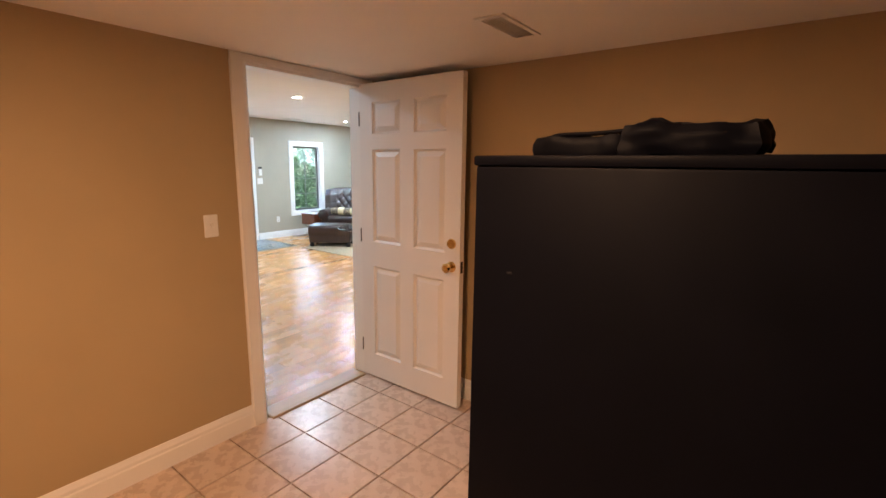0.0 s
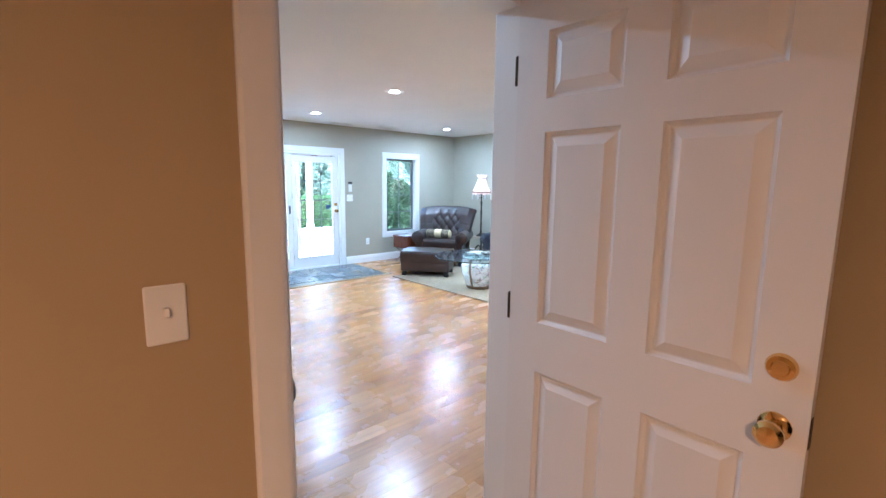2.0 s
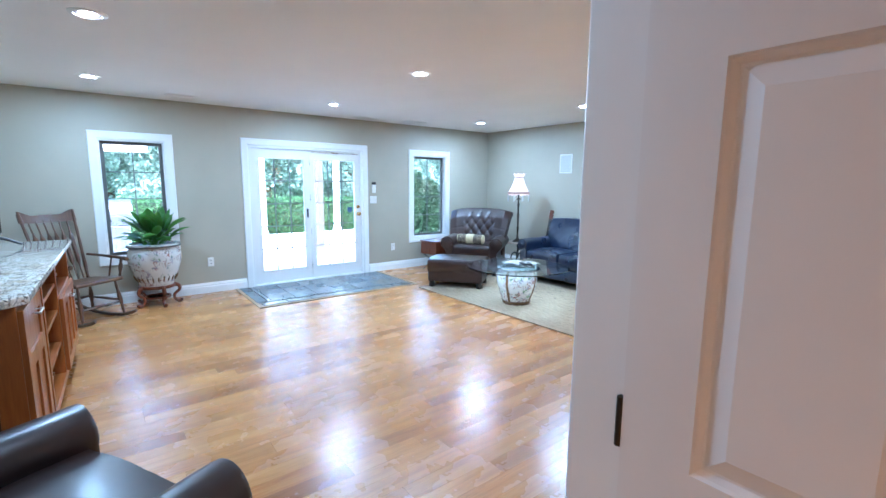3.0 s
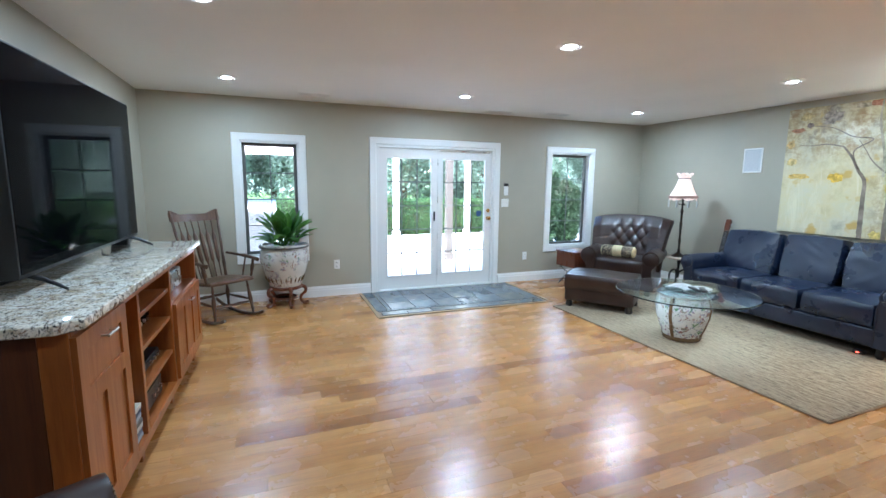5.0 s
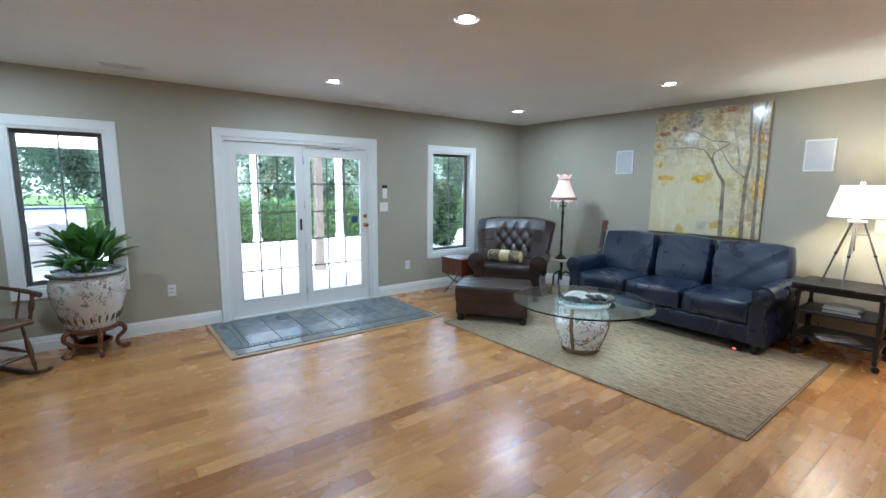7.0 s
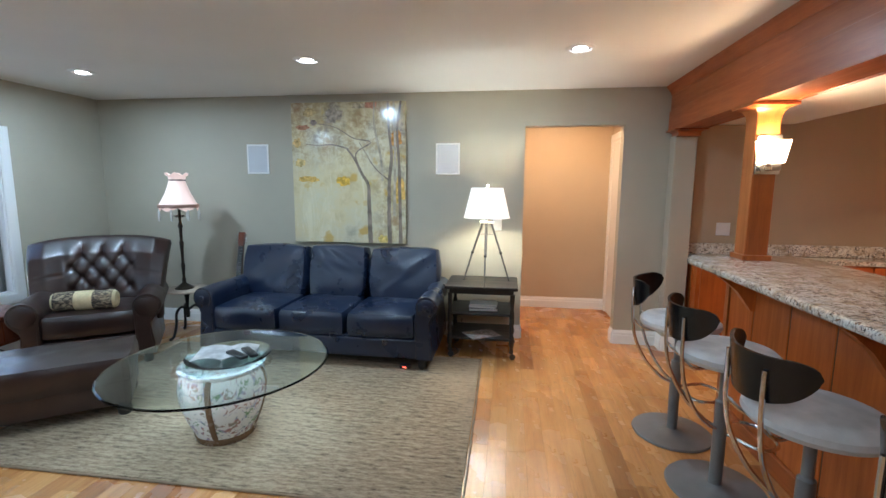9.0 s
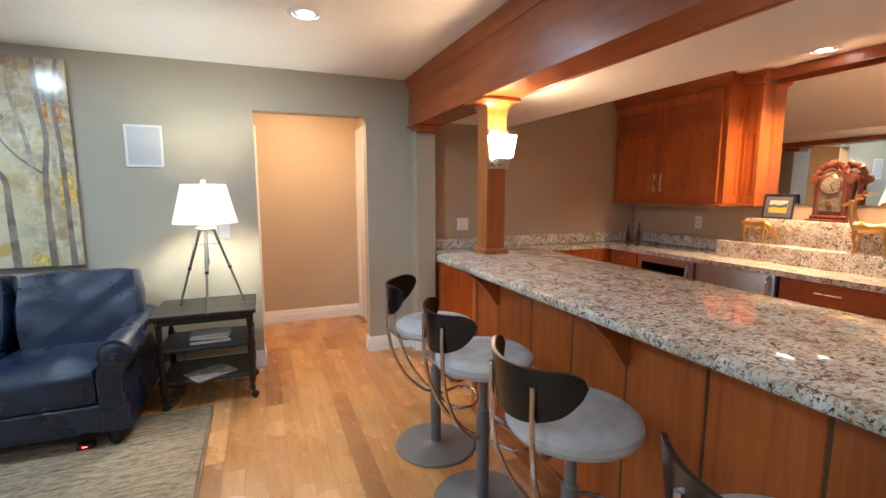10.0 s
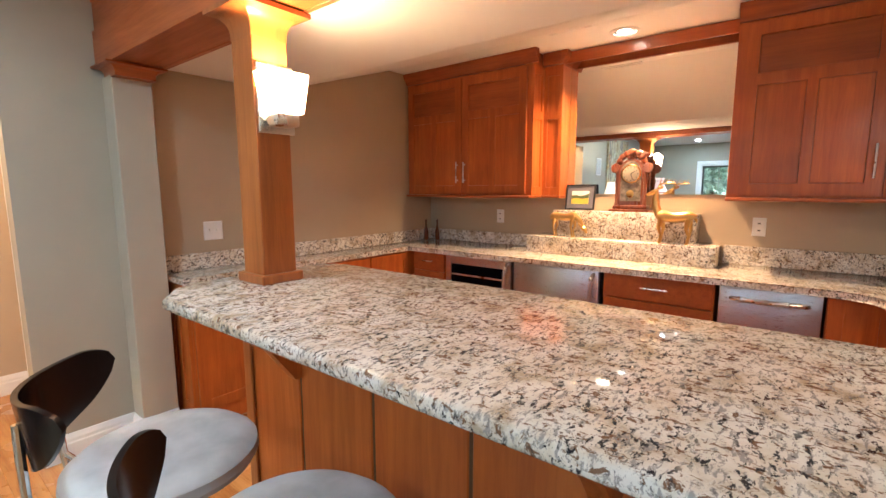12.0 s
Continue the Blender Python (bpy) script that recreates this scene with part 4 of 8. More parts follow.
def ceiling_vent(name, place, sx, sy, slats, label, along="x", dark="sash"):
    v = thing(name, place, label, "vent")
    bm = bmesh.new()
    for lo, hi in (((-sx / 2, -sy / 2), (sx / 2, -sy / 2 + 0.02)), ((-sx / 2, sy / 2 - 0.02), (sx / 2, sy / 2)), ((-sx / 2, -sy / 2 + 0.02), (-sx / 2 + 0.02, sy / 2 - 0.02)), ((sx / 2 - 0.02, -sy / 2 + 0.02), (sx / 2, sy / 2 - 0.02))):
        box(bm, (*lo, -0.007), (*hi, 0.0))
    part("frame", bm, "trim", v)
    part("backing", boxed((-sx / 2 + 0.02, -sy / 2 + 0.02, -0.0015), (sx / 2 - 0.02, sy / 2 - 0.02, -0.0005)), dark, v)
    for i in range(slats):
        if along == "x":
            c = -sy / 2 + 0.02 + (sy - 0.04) * (i + 0.5) / slats
            bm = boxed((-sx / 2 + 0.02, -0.004, -0.001), (sx / 2 - 0.02, 0.004, 0.001))
            shift(bm, pose(0, c, -0.005, 35, 0, 0))
        else:
            c = -sx / 2 + 0.02 + (sx - 0.04) * (i + 0.5) / slats
            bm = boxed((-0.004, -sy / 2 + 0.02, -0.001), (0.004, sy / 2 - 0.02, 0.001))
            shift(bm, pose(c, 0, -0.005, 0, 35, 0))
        part("slat", bm, "trim", v)
    return v


ceiling_vent("ceiling_vent", (-1.09, 2.07, HA), 0.13, 0.33, 7, "white louvred air vent in the low ceiling", "y", "switch")
ceiling_vent("ceiling_vent", (-8.04, 2.70, H), 0.11, 0.32, 5, "white louvred air vent by the window wall", "y")
ceiling_vent("ceiling_vent", (-8.25, 5.11, H), 0.11, 0.34, 5, "white louvred air vent by the window wall", "y")
ceiling_vent("ceiling_vent", (-8.09, 5.93, H), 0.11, 0.37, 5, "white louvred air vent by the window wall", "y")
ceiling_vent("ceiling_vent", (-0.575, 6.25, H), 0.12, 0.33, 5, "white louvred air vent over the bar", "y")


def recessed_light(place, glow_name, group):
    c = thing("recessed_light", place, "lit white recessed ceiling downlight", "ceiling light", group=group)
    part("trim_ring", lathed([(0.068, -0.002), (0.071, -0.009), (0.088, -0.008), (0.097, -0.003), (0.097, 0.0), (0.068, 0.0)], 40), "trim", c)
    part("baffle", lathed([(0.044, -0.0005), (0.044, -0.002), (0.0675, -0.0025), (0.0675, -0.0005)], 36), "baffle", c, "ribbed grey inner baffle")
    part("lens", lathed([(0.0435, -0.002), (0.036, -0.006), (0.018, -0.0085), (0.0, -0.009)], 30), glow_name, c)
    return c


for cx, cy in CANS:
    recessed_light((cx, cy, H), "can_glow", "main room downlights")
recessed_light((*BAR_CAN, H), "warm_can_glow", "bar downlights")
# fitting for the added lamp, out of view above the sink
recessed_light(ADDED_CAN, "warm_can_glow", "bar downlights")
recessed_light((-0.70, 0.25, HA), "warm_can_glow", "store room downlight")
recessed_light((-3.55, 8.38, H), "warm_can_glow", "hall downlight")


# ---- television and its cabinet ----
def granite_top(name, outline, z0, z1, label, edge=0.006):
    bm = bmesh.new()
    prism(bm, outline, z0, z1)
    rims = [e for e in bm.edges if abs(e.verts[0].co.z - e.verts[1].co.z) < 1e-5]
    bmesh.ops.bevel(bm, geom=rims, offset=edge, segments=3, profile=0.5, affect="EDGES")
    return tagged(part(name, bm, "granite"), label, "worktop")


def media_cabinet():
    c = thing("media_cabinet", (-5.65, 1.30, 0.0), "amber-stained wooden media cabinet with open shelves and granite top", "cabinet", -2.25)
    x0, x1, y0, yf, zb, zt = -1.12, 1.12, -0.34, 0.26, 0.10, 0.928
    # this end lies in shade, which its darker wood colour carries
    part("side_panel", boxed((x1 - 0.02, y0, zb), (x1 - 0.004, yf - 0.09, zt), 0.002), "shaded_cherry", c, "end panel with its shade put into the wood colour")
    part("side_stile", boxed((x1 - 0.02, yf - 0.0895, zb), (x1, yf, zt), 0.003), "maple", c)
    part("side_panel", boxed((x0, y0, zb), (x0 + 0.02, yf, zt), 0.002), "maple", c)
    part("back_panel", boxed((x0 + 0.02, y0, zb), (x1 - 0.02, y0 + 0.01, zt)), "walnut", c)
    part("bottom_panel", boxed((x0 + 0.02, y0 + 0.01, zb), (x1 - 0.02, yf, zb + 0.05), 0.002), "maple_x", c)
    part("top_rail", boxed((x0 + 0.02, y0 + 0.01, zt - 0.045), (x1 - 0.02, yf, zt), 0.002), "maple_x", c)
    for x in (0.585, 0.36, -0.29):
        part("divider", boxed((x - 0.018, y0 + 0.01, zb + 0.05), (x + 0.018, yf - 0.001, zt - 0.045), 0.002), "maple", c)
    for z in (0.36, 0.58, 0.76):
        part("shelf", boxed((-0.27, y0 + 0.01, z - 0.012), (0.34, yf - 0.01, z + 0.012), 0.002), "maple_x", c)
    part("shelf", boxed((x0 + 0.02, y0 + 0.01, 0.645), (-0.31, yf - 0.002, 0.672), 0.002), "maple_x", c)
    for a, b, z0, z1, split in ((0.615, 1.115, zb + 0.055, zt - 0.02, 0.545), (x0 + 0.005, -0.30, zb + 0.055, 0.655, None)):
        w, h = b - a, z1 - z0
        ps = [(0.07, w - 0.07, split, h - 0.07), (0.07, w / 2 - 0.035, 0.07, split - 0.07), (w / 2 + 0.035, w - 0.07, 0.07, split - 0.07)] if split else [(0.07, w / 3 - 0.01, 0.07, h - 0.07), (w / 3 + 0.03, 2 * w / 3 - 0.03, 0.07, h - 0.07), (2 * w / 3 + 0.01, w - 0.07, 0.07, h - 0.07)]
        d = part("door", shift(panelled(w, h, 0.02, ps, SHAKER), pose(b, yf + 0.021, z0, 0, 0, 180)), "maple", c)
        m = pose((a + b) / 2, yf + 0.021, z1 - 0.06, 0, 0, 180)
        part("handle", shift(bar_pull(0.11, False), m), "nickel", d, "brushed nickel bar handle")
    for x in (-1.05, -0.3, 0.36, 1.05):
        for y in (y0 + 0.05, yf - 0.06):
            part("foot", boxed((x - 0.025, y - 0.025, 0.0), (x + 0.025, y + 0.025, zb), 0.003), "maple", c)


media_cabinet()
a = radians(-2.25)
media_outline = [(-1.15, -0.36), (1.15, -0.36), (1.15, 0.235), (1.085, 0.30), (-1.15, 0.30)]
granite_top("granite_slab", [(-5.65 + x * math.cos(a) - y * math.sin(a), 1.30 + x * math.sin(a) + y * math.cos(a)) for x, y in media_outline], 0.929, 0.967, "speckled cream and black granite slab on the media cabinet")


def shelf_box(name, local, size, material, label, category, front=None):
    """A device or stack on the cabinet's shelves; local is its foot in the cabinet's own axes."""
    p = pose(-5.65, 1.30, 0, 0, 0, -2.25) @ Vector(local)
    t = thing(name, p, label, category, -2.25)
    w, d, h = size
    part("case", boxed((-w / 2, -d / 2, 0.004), (w / 2, d / 2, h), 0.004), material, t)
    if front:
        part("front_panel", boxed((-w / 2 + 0.01, d / 2, 0.012), (w / 2 - 0.01, d / 2 + 0.006, h - 0.008), 0.002), front, t)
        for i in range(3):
            part("knob", shift(lathed([(0.012, 0), (0.011, 0.012), (0, 0.013)], 14), pose(-w / 2 + 0.06 + i * 0.07, d / 2 + 0.006, h * 0.5, -90, 0, 0)), "nickel", t)
    for x in (-w / 2 + 0.03, w / 2 - 0.03):
        part("foot", boxed((x - 0.012, -0.02, 0), (x + 0.012, 0.02, 0.005)), "black", t)
    return t


shelf_box("audio_receiver", (-0.66, 0.04, 0.672), (0.42, 0.32, 0.14), "steel", "silver audio receiver in the cabinet nook", "receiver", "nickel")
shelf_box("disc_player", (0.02, 0.04, 0.372), (0.42, 0.30, 0.055), "black", "black disc player on a cabinet shelf", "player", "black")
shelf_box("cable_box", (-0.02, 0.02, 0.592), (0.36, 0.26, 0.07), "black", "black cable box on a cabinet shelf", "set-top box", "screen")
shelf_box("speaker_dock", (0.05, 0.05, 0.150), (0.40, 0.30, 0.13), "black", "black amplifier on the lowest cabinet shelf", "amplifier", "black")
shelf_box("small_radio", (0.10, 0.06, 0.772), (0.20, 0.16, 0.08), "sash", "small dark grey box on the top shelf", "box", "black")
for i in range(7):
    hue = [(0.30, 0.32, 0.36), (0.08, 0.10, 0.16), (0.55, 0.52, 0.46), (0.12, 0.11, 0.10)][i % 4]
    p = pose(-5.65, 1.30, 0, 0, 0, -2.25) @ Vector((0.472 + 0.003 * math.sin(i * 2.1), 0.12, 0.151 + i * 0.026))
    t = thing("magazine_stack", p, "stack of old magazines in the cabinet slot", "magazines", -2.25 + 2.5 * math.sin(i * 1.7), "magazines in the slot")
    part("cover", boxed((-0.085, -0.11, 0), (0.085, 0.12, 0.0245), 0.002), plain("magazine_cover", hue, 0.4), t)


def television():
    t = thing("television", (-5.80, 1.19, 0.967), "large black flat television on splayed feet", "television", -1.0)
    w = 0.84
    part("bezel", boxed((-w, -0.02, 0.072), (w, 0.055, 1.01), 0.006, 2), "black", t)
    part("screen", boxed((-w + 0.010, 0.0555, 0.092), (w - 0.010, 0.0575, 1.000)), "screen", t)
    part("back_housing", boxed((-0.62, -0.055, 0.14), (0.62, -0.019, 0.62), 0.02, 2), "black", t)
    for s in (-1, 1):
        leg = bmesh.new()
        for y in (-0.15, 0.17):
            tube(leg, [(s * 0.72, 0.018, 0.075), (s * 0.725, y * 0.4 + 0.02, 0.052), (s * 0.735, y, 0.007)], [0.012, 0.011, 0.007], 8)
        part("leg", leg, "black", t)


television()
spk = thing("small_loudspeaker", (-6.66, 1.14, 0.967), "slim black loudspeaker behind the television on the granite", "loudspeaker", -1.0)
part("case", boxed((-0.05, -0.06, 0), (0.05, 0.06, 0.30), 0.012, 2), "black", spk)
part("grille", boxed((-0.042, 0.0605, 0.02), (0.042, 0.064, 0.28), 0.002), "sash", spk)


# ---- rocking chair and plant ----
def turned(a, b, radii, steps=12):
    """A turned wooden bar from a to b whose radius follows radii."""
    a, b = Vector(a), Vector(b)
    n = len(radii) - 1
    return tubed([a.lerp(b, i / n) for i in range(n + 1)], list(radii), steps)


BALUSTER = [0.011, 0.011, 0.014, 0.011, 0.017, 0.020, 0.021, 0.018, 0.012, 0.016, 0.012, 0.010]


def rocking_chair():
    r = thing("rocking_chair", (-7.90, 1.675, 0.0), "dark wooden spindle-back rocking chair beside the window", "chair", 36)
    # local: the chair faces +x
    seat = pillow_mesh((0.50, 0.52, 0.045), 0.35, 8, 0.008)
    part("seat", shift(seat, pose(0.0, 0, 0.40, 0, -5, 0)), "walnut", r)
    for s in (-1, 1):
        y = s * 0.215
        run = [(-0.46, y, 0.095), (-0.36, y, 0.055), (-0.18, y, 0.022), (0.0, y, 0.014), (0.18, y, 0.022), (0.32, y, 0.052), (0.40, y, 0.085)]
        bm = tubed(curve_points(run, 4), [0.014] + [0.018] * 23 + [0.012], 8)
        part("rocker", bm, "walnut", r)
        part("leg", turned((0.17, s * 0.19, 0.40), (0.23, y, 0.035), BALUSTER), "walnut", r)
        part("leg", turned((-0.17, s * 0.17, 0.385), (-0.22, y, 0.035), BALUSTER), "walnut", r)
        part("side_stretcher", turned((0.205, s * 0.203, 0.19), (-0.20, s * 0.194, 0.19), [0.009, 0.012, 0.016, 0.012, 0.009], 8), "walnut", r)
        part("arm", tubed(curve_points([(-0.29, s * 0.265, 0.645), (-0.05, s * 0.285, 0.635), (0.16, s * 0.285, 0.625), (0.25, s * 0.28, 0.615)], 5), [0.014] * 6 + [0.018] * 6 + [0.022] * 4, 8), "walnut", r)
        part("arm_post", turned((0.17, s * 0.245, 0.41), (0.17, s * 0.283, 0.62), BALUSTER[:-1], 10), "walnut", r)
        part("arm_spindle", turned((0.02, s * 0.245, 0.41), (0.03, s * 0.283, 0.625), [0.007, 0.010, 0.008, 0.007], 8), "walnut", r)
        part("back_post", turned((-0.22, s * 0.20, 0.40), (-0.43, s * 0.255, 1.13), [0.016, 0.015, 0.019, 0.015, 0.014, 0.016, 0.013, 0.015, 0.012, 0.016, 0.011], 12), "walnut", r)
    for x, z in ((0.205, 0.17), (-0.20, 0.20)):
        part("stretcher", turned((x, -0.20, z), (x, 0.20, z), [0.009, 0.012, 0.017, 0.013, 0.017, 0.012, 0.009], 8), "walnut", r)
    # crest rail with raised ears, curved back
    bm = bmesh.new()
    rows = []
    for i in range(25):
        u = -1 + 2 * i / 24
        y = u * 0.265
        bow = -0.035 * (1 - u * u)
        low, high = 1.015 - 0.01 * (1 - u * u), 1.085 + 0.055 * max(0, abs(u) - 0.55) / 0.45 - (0.04 if abs(u) > 0.97 else 0)
        rows.append([bm.verts.new((-0.405 + bow + d - (z - 1.02) * 0.28, y, z)) for d, z in ((-0.011, low), (0.011, low), (0.011, high), (-0.011, high))])
    for p, q in zip(rows, rows[1:]):
        for k in range(4):
            bm.faces.new((p[k], p[(k + 1) % 4], q[(k + 1) % 4], q[k]))
    bm.faces.new(rows[0][::-1])
    bm.faces.new(rows[-1])
    part("crest_rail", bm, "walnut", r)
    for i in range(6):
        u = -0.75 + 1.5 * i / 5
        a, b = Vector((-0.205, u * 0.19, 0.41)), Vector((-0.435 + 0.02 * u * u, u * 0.24, 1.03))
        bm = tubed([a.lerp(b, t) for t in (0, 0.2, 0.25, 0.3, 0.7, 0.75, 0.8, 1)], [0.007, 0.007, 0.011, 0.020, 0.022, 0.012, 0.007, 0.007], 10)
        part("spindle", bm, "walnut", r)


rocking_chair()


def jar_profile(scale=1.0):
    return [(r * scale, z * scale) for r, z in ((0.150, 0.0), (0.160, 0.012), (0.168, 0.05), (0.205, 0.14), (0.236, 0.24), (0.243, 0.31), (0.232, 0.37), (0.216, 0.40), (0.222, 0.412), (0.238, 0.420), (0.238, 0.432), (0.214, 0.436), (0.205, 0.40))]


def pot_stand(place):
    s = thing("plant_stand", place, "carved rosewood stand with scrolled legs under the pot", "stand", 12)
    part("ring", lathed([(0.135, 0.205), (0.18, 0.205), (0.186, 0.218), (0.186, 0.232), (0.178, 0.240), (0.135, 0.240), (0.135, 0.205)], 32), "rosewood", s)
    part("stretcher_ring", lathed([(0.115, 0.085), (0.135, 0.085), (0.135, 0.105), (0.115, 0.105), (0.115, 0.085)], 28), "rosewood", s)
    for i in range(5):
        a = 2 * math.pi * i / 5
        line = curve_points([(0.165, 0, 0.225), (0.215, 0, 0.205), (0.222, 0, 0.155), (0.172, 0, 0.105), (0.165, 0, 0.060), (0.195, 0, 0.022), (0.235, 0, 0.022), (0.243, 0, 0.045)], 5)
        rad = [0.024 - 0.008 * abs(math.sin(3.1 * k / len(line))) if k < len(line) - 6 else 0.016 for k in range(len(line))]
        bm = tubed(line, rad, 8)
        part("leg", shift(bm, pose(0, 0, 0, 0, 0, math.degrees(a))), "rosewood", s)
        part("foot_pad", shift(lathed([(0.014, 0.0), (0.016, 0.006), (0.012, 0.012)], 10, (0.207, 0, 0)), pose(0, 0, 0, 0, 0, math.degrees(a))), "rosewood", s)


PX, PY = -8.215, 2.335
pot_stand((PX, PY, 0.0))
pot = thing("porcelain_planter", (PX, PY, 0.2405), "white porcelain fishbowl planter painted with flowers", "planter")
part("bowl", lathed(jar_profile(1.12), 48), "porcelain", pot)
part("rim_band", lathed([(0.2735, 0.452), (0.2755, 0.456), (0.2755, 0.466), (0.2735, 0.470)], 48), "sash", pot)
for k in range(24):
    b = pose(0, 0, 0, 0, 0, 15 * k)
    part("petal_stripe", shift(tubed([(0.188, 0, 0.05), (0.207, 0, 0.085), (0.224, 0, 0.12)], [0.003, 0.009, 0.002], 6), b), "gold_trim", pot)
part("soil", lathed([(0.228, 0.43), (0.12, 0.445), (0.0, 0.45)], 30), "soil", pot)


def leafy_plant():
    p = thing("peace_lily", (PX, PY, 0.69), "leafy green peace lily growing in the porcelain planter", "plant")
    r = random.Random(11)
    for i in range(62):
        turn = r.uniform(0, 360)
        lean = r.uniform(2, 44)
        size = r.uniform(0.15, 0.28) * (1.1 if lean < 45 else 0.95)
        stalk = r.uniform(0.08, 0.20) * (1.25 if lean < 30 else 0.75)
        out = r.uniform(0.0, 0.10)
        bm = bmesh.new()
        n, rows = 10, []
        wide = size * r.uniform(0.20, 0.31)
        for k in range(n + 1):
            t = k / n
            w = wide * math.sin(math.pi * min(1, t * 0.96 + 0.03)) ** 0.8 * (1 - 0.35 * t)
            droop = -(0.20 + 0.011 * lean) * size * t * t
            z = size * (t - 0.0075 * lean * t * t)
            rows.append([bm.verts.new((x, droop * 1.0 + abs(x) * -0.35, z)) for x in (-w, -w * 0.5, 0, w * 0.5, w)])
        for a, b in zip(rows, rows[1:]):
            for k in range(4):
                bm.faces.new((a[k], a[k + 1], b[k + 1], b[k]))
        ext = bmesh.ops.solidify(bm, geom=bm.faces[:], thickness=0.0008)
        m = pose(0, 0, 0, 0, 0, turn) @ pose(0, -out, 0, lean, 0, 0)
        shift(bm, pose(0, 0, stalk))
        tube(bm, [(0, 0, -0.01), (0, 0, stalk * 0.5), (0, 0, stalk + 0.01)], [0.004, 0.003, 0.002], 5)
        shift(bm, m)
        for v in bm.verts:
            v.co.z = max(v.co.z, 0.0 + 0.02 * noise.noise(v.co * 9))
        part("leaf", bm, "leaf", p, smooth=60)


leafy_plant()


# ---- slate landing, rug ----
def place_rug():
    r = thing("area_rug", (-5.675, 6.26, 0.0005), "beige woven jute area rug under the table and sofa", "rug", 0.6)
    w, d = 1.42, 0.945
    part("weave", boxed((-w + 0.012, -d + 0.012, 0.0), (w - 0.012, d - 0.012, 0.010), 0.004, 2), "rug", r)
    for a, b in (((-w, -d), (w, -d)), ((w, -d), (w, d)), ((w, d), (-w, d)), ((-w, d), (-w, -d))):
        part("binding", tubed([(*a, 0.006), ((a[0] + b[0]) / 2, (a[1] + b[1]) / 2 + 0.001, 0.006), (*b, 0.006)], 0.0065, 8), "rug_edge", r)


place_rug()


# ---- leather seats ----
def roll_arm(length, height, radius, width, side):
    """A scrolled arm from y = 0 (front) to length: a slab whose top rolls outwards (side 1: +x, -1: -x)."""
    cx, cz = 0.022, height - radius
    ring = [(cx + radius * math.sin(radians(a)), cz + radius * math.cos(radians(a))) for a in range(-112, 152, 11)]
    outline = [(-width / 2, 0.09), (-width / 2, 0.20), (-width / 2 - 0.004, cz - 0.12)] + ring + [(width * 0.30, cz - radius - 0.035), (width * 0.36, cz - radius - 0.11), (width * 0.46, 0.20), (width / 2, 0.09)]
    bm = bmesh.new()
    stations = [(0.0, 0.93), (0.006, 0.975), (0.018, 1.0)] + [(length * k / 9, 1.0 - 0.06 * (k / 9) ** 2) for k in range(1, 10)]
    rows = []
    for y, s in stations:
        rows.append([bm.verts.new((side * (cx + (x - cx) * s), y, 0.09 + (z - 0.09) * (0.98 + 0.02 * s))) for x, z in outline])
    n = len(outline)
    for a, b in zip(rows, rows[1:]):
        for k in range(n):
            bm.faces.new((a[k], b[k], b[(k + 1) % n], a[(k + 1) % n]))
    bm.faces.new(rows[0])
    bm.faces.new(rows[-1][::-1])
    bmesh.ops.recalc_face_normals(bm, faces=bm.faces[:])
    return bm


def scroll_nails(cx, y, cz, radius, half, side, r):
    """Nailheads round the scroll's front and down both edges of the slab."""
    pts = [(cx + side * 0.022 + radius * math.sin(radians(a)), y, cz + radius * math.cos(radians(a))) for a in range(-140, 141, 10)]
    low = cz - radius
    k = 0
    while 0.11 + 0.021 * k < low:
        z = 0.11 + 0.021 * k
        pts += [(cx + side * -half, y, z), (cx + side * (half - 0.012 * math.sin((z - 0.11) * 9)), y, z)]
        k += 1
    return nail_heads(pts, r)


def creased(bm, amount, turn, seed):
    """Soft slanting creases, as in a used leather cushion."""
    c, s = math.cos(turn), math.sin(turn)
    for v in bm.verts:
        p = v.co
        u, w = p.x * c + p.z * s, -p.x * s + p.z * c
        k = noise.noise(Vector((u * 2.2 + seed, w * 13, p.y * 2 + seed)))
        where = max(0.0, 0.5 + noise.noise(Vector((p.x * 3 + seed * 3, p.z * 3, 1.0))))
        v.co += v.normal * amount * (1 - 2.4 * abs(k)) * where
    return bm


def nail_heads(points, r=0.0055):
    bm = bmesh.new()
    for p in points:
        m = Matrix.Translation(p) @ pose(0, 0, 0, 90, 0, 0)
        bmesh.ops.create_cone(bm, cap_ends=True, segments=6, radius1=r, radius2=r * 0.4, depth=r, matrix=m)
    return bm


def studded(bm, material, owner, label=""):
    """Too many nailheads to count: one part of kind stuff."""
    row = part("nailheads", bm, material, owner, label)
    row["kind"] = "stuff"
    return row


def bun_foot(x, y, h=0.09, r=0.04):
    return lathed([(r * 0.6, 0), (r * 0.95, h * 0.25), (r, h * 0.5), (r * 0.8, h * 0.8), (r * 0.95, h)], 16, (x, y, 0))


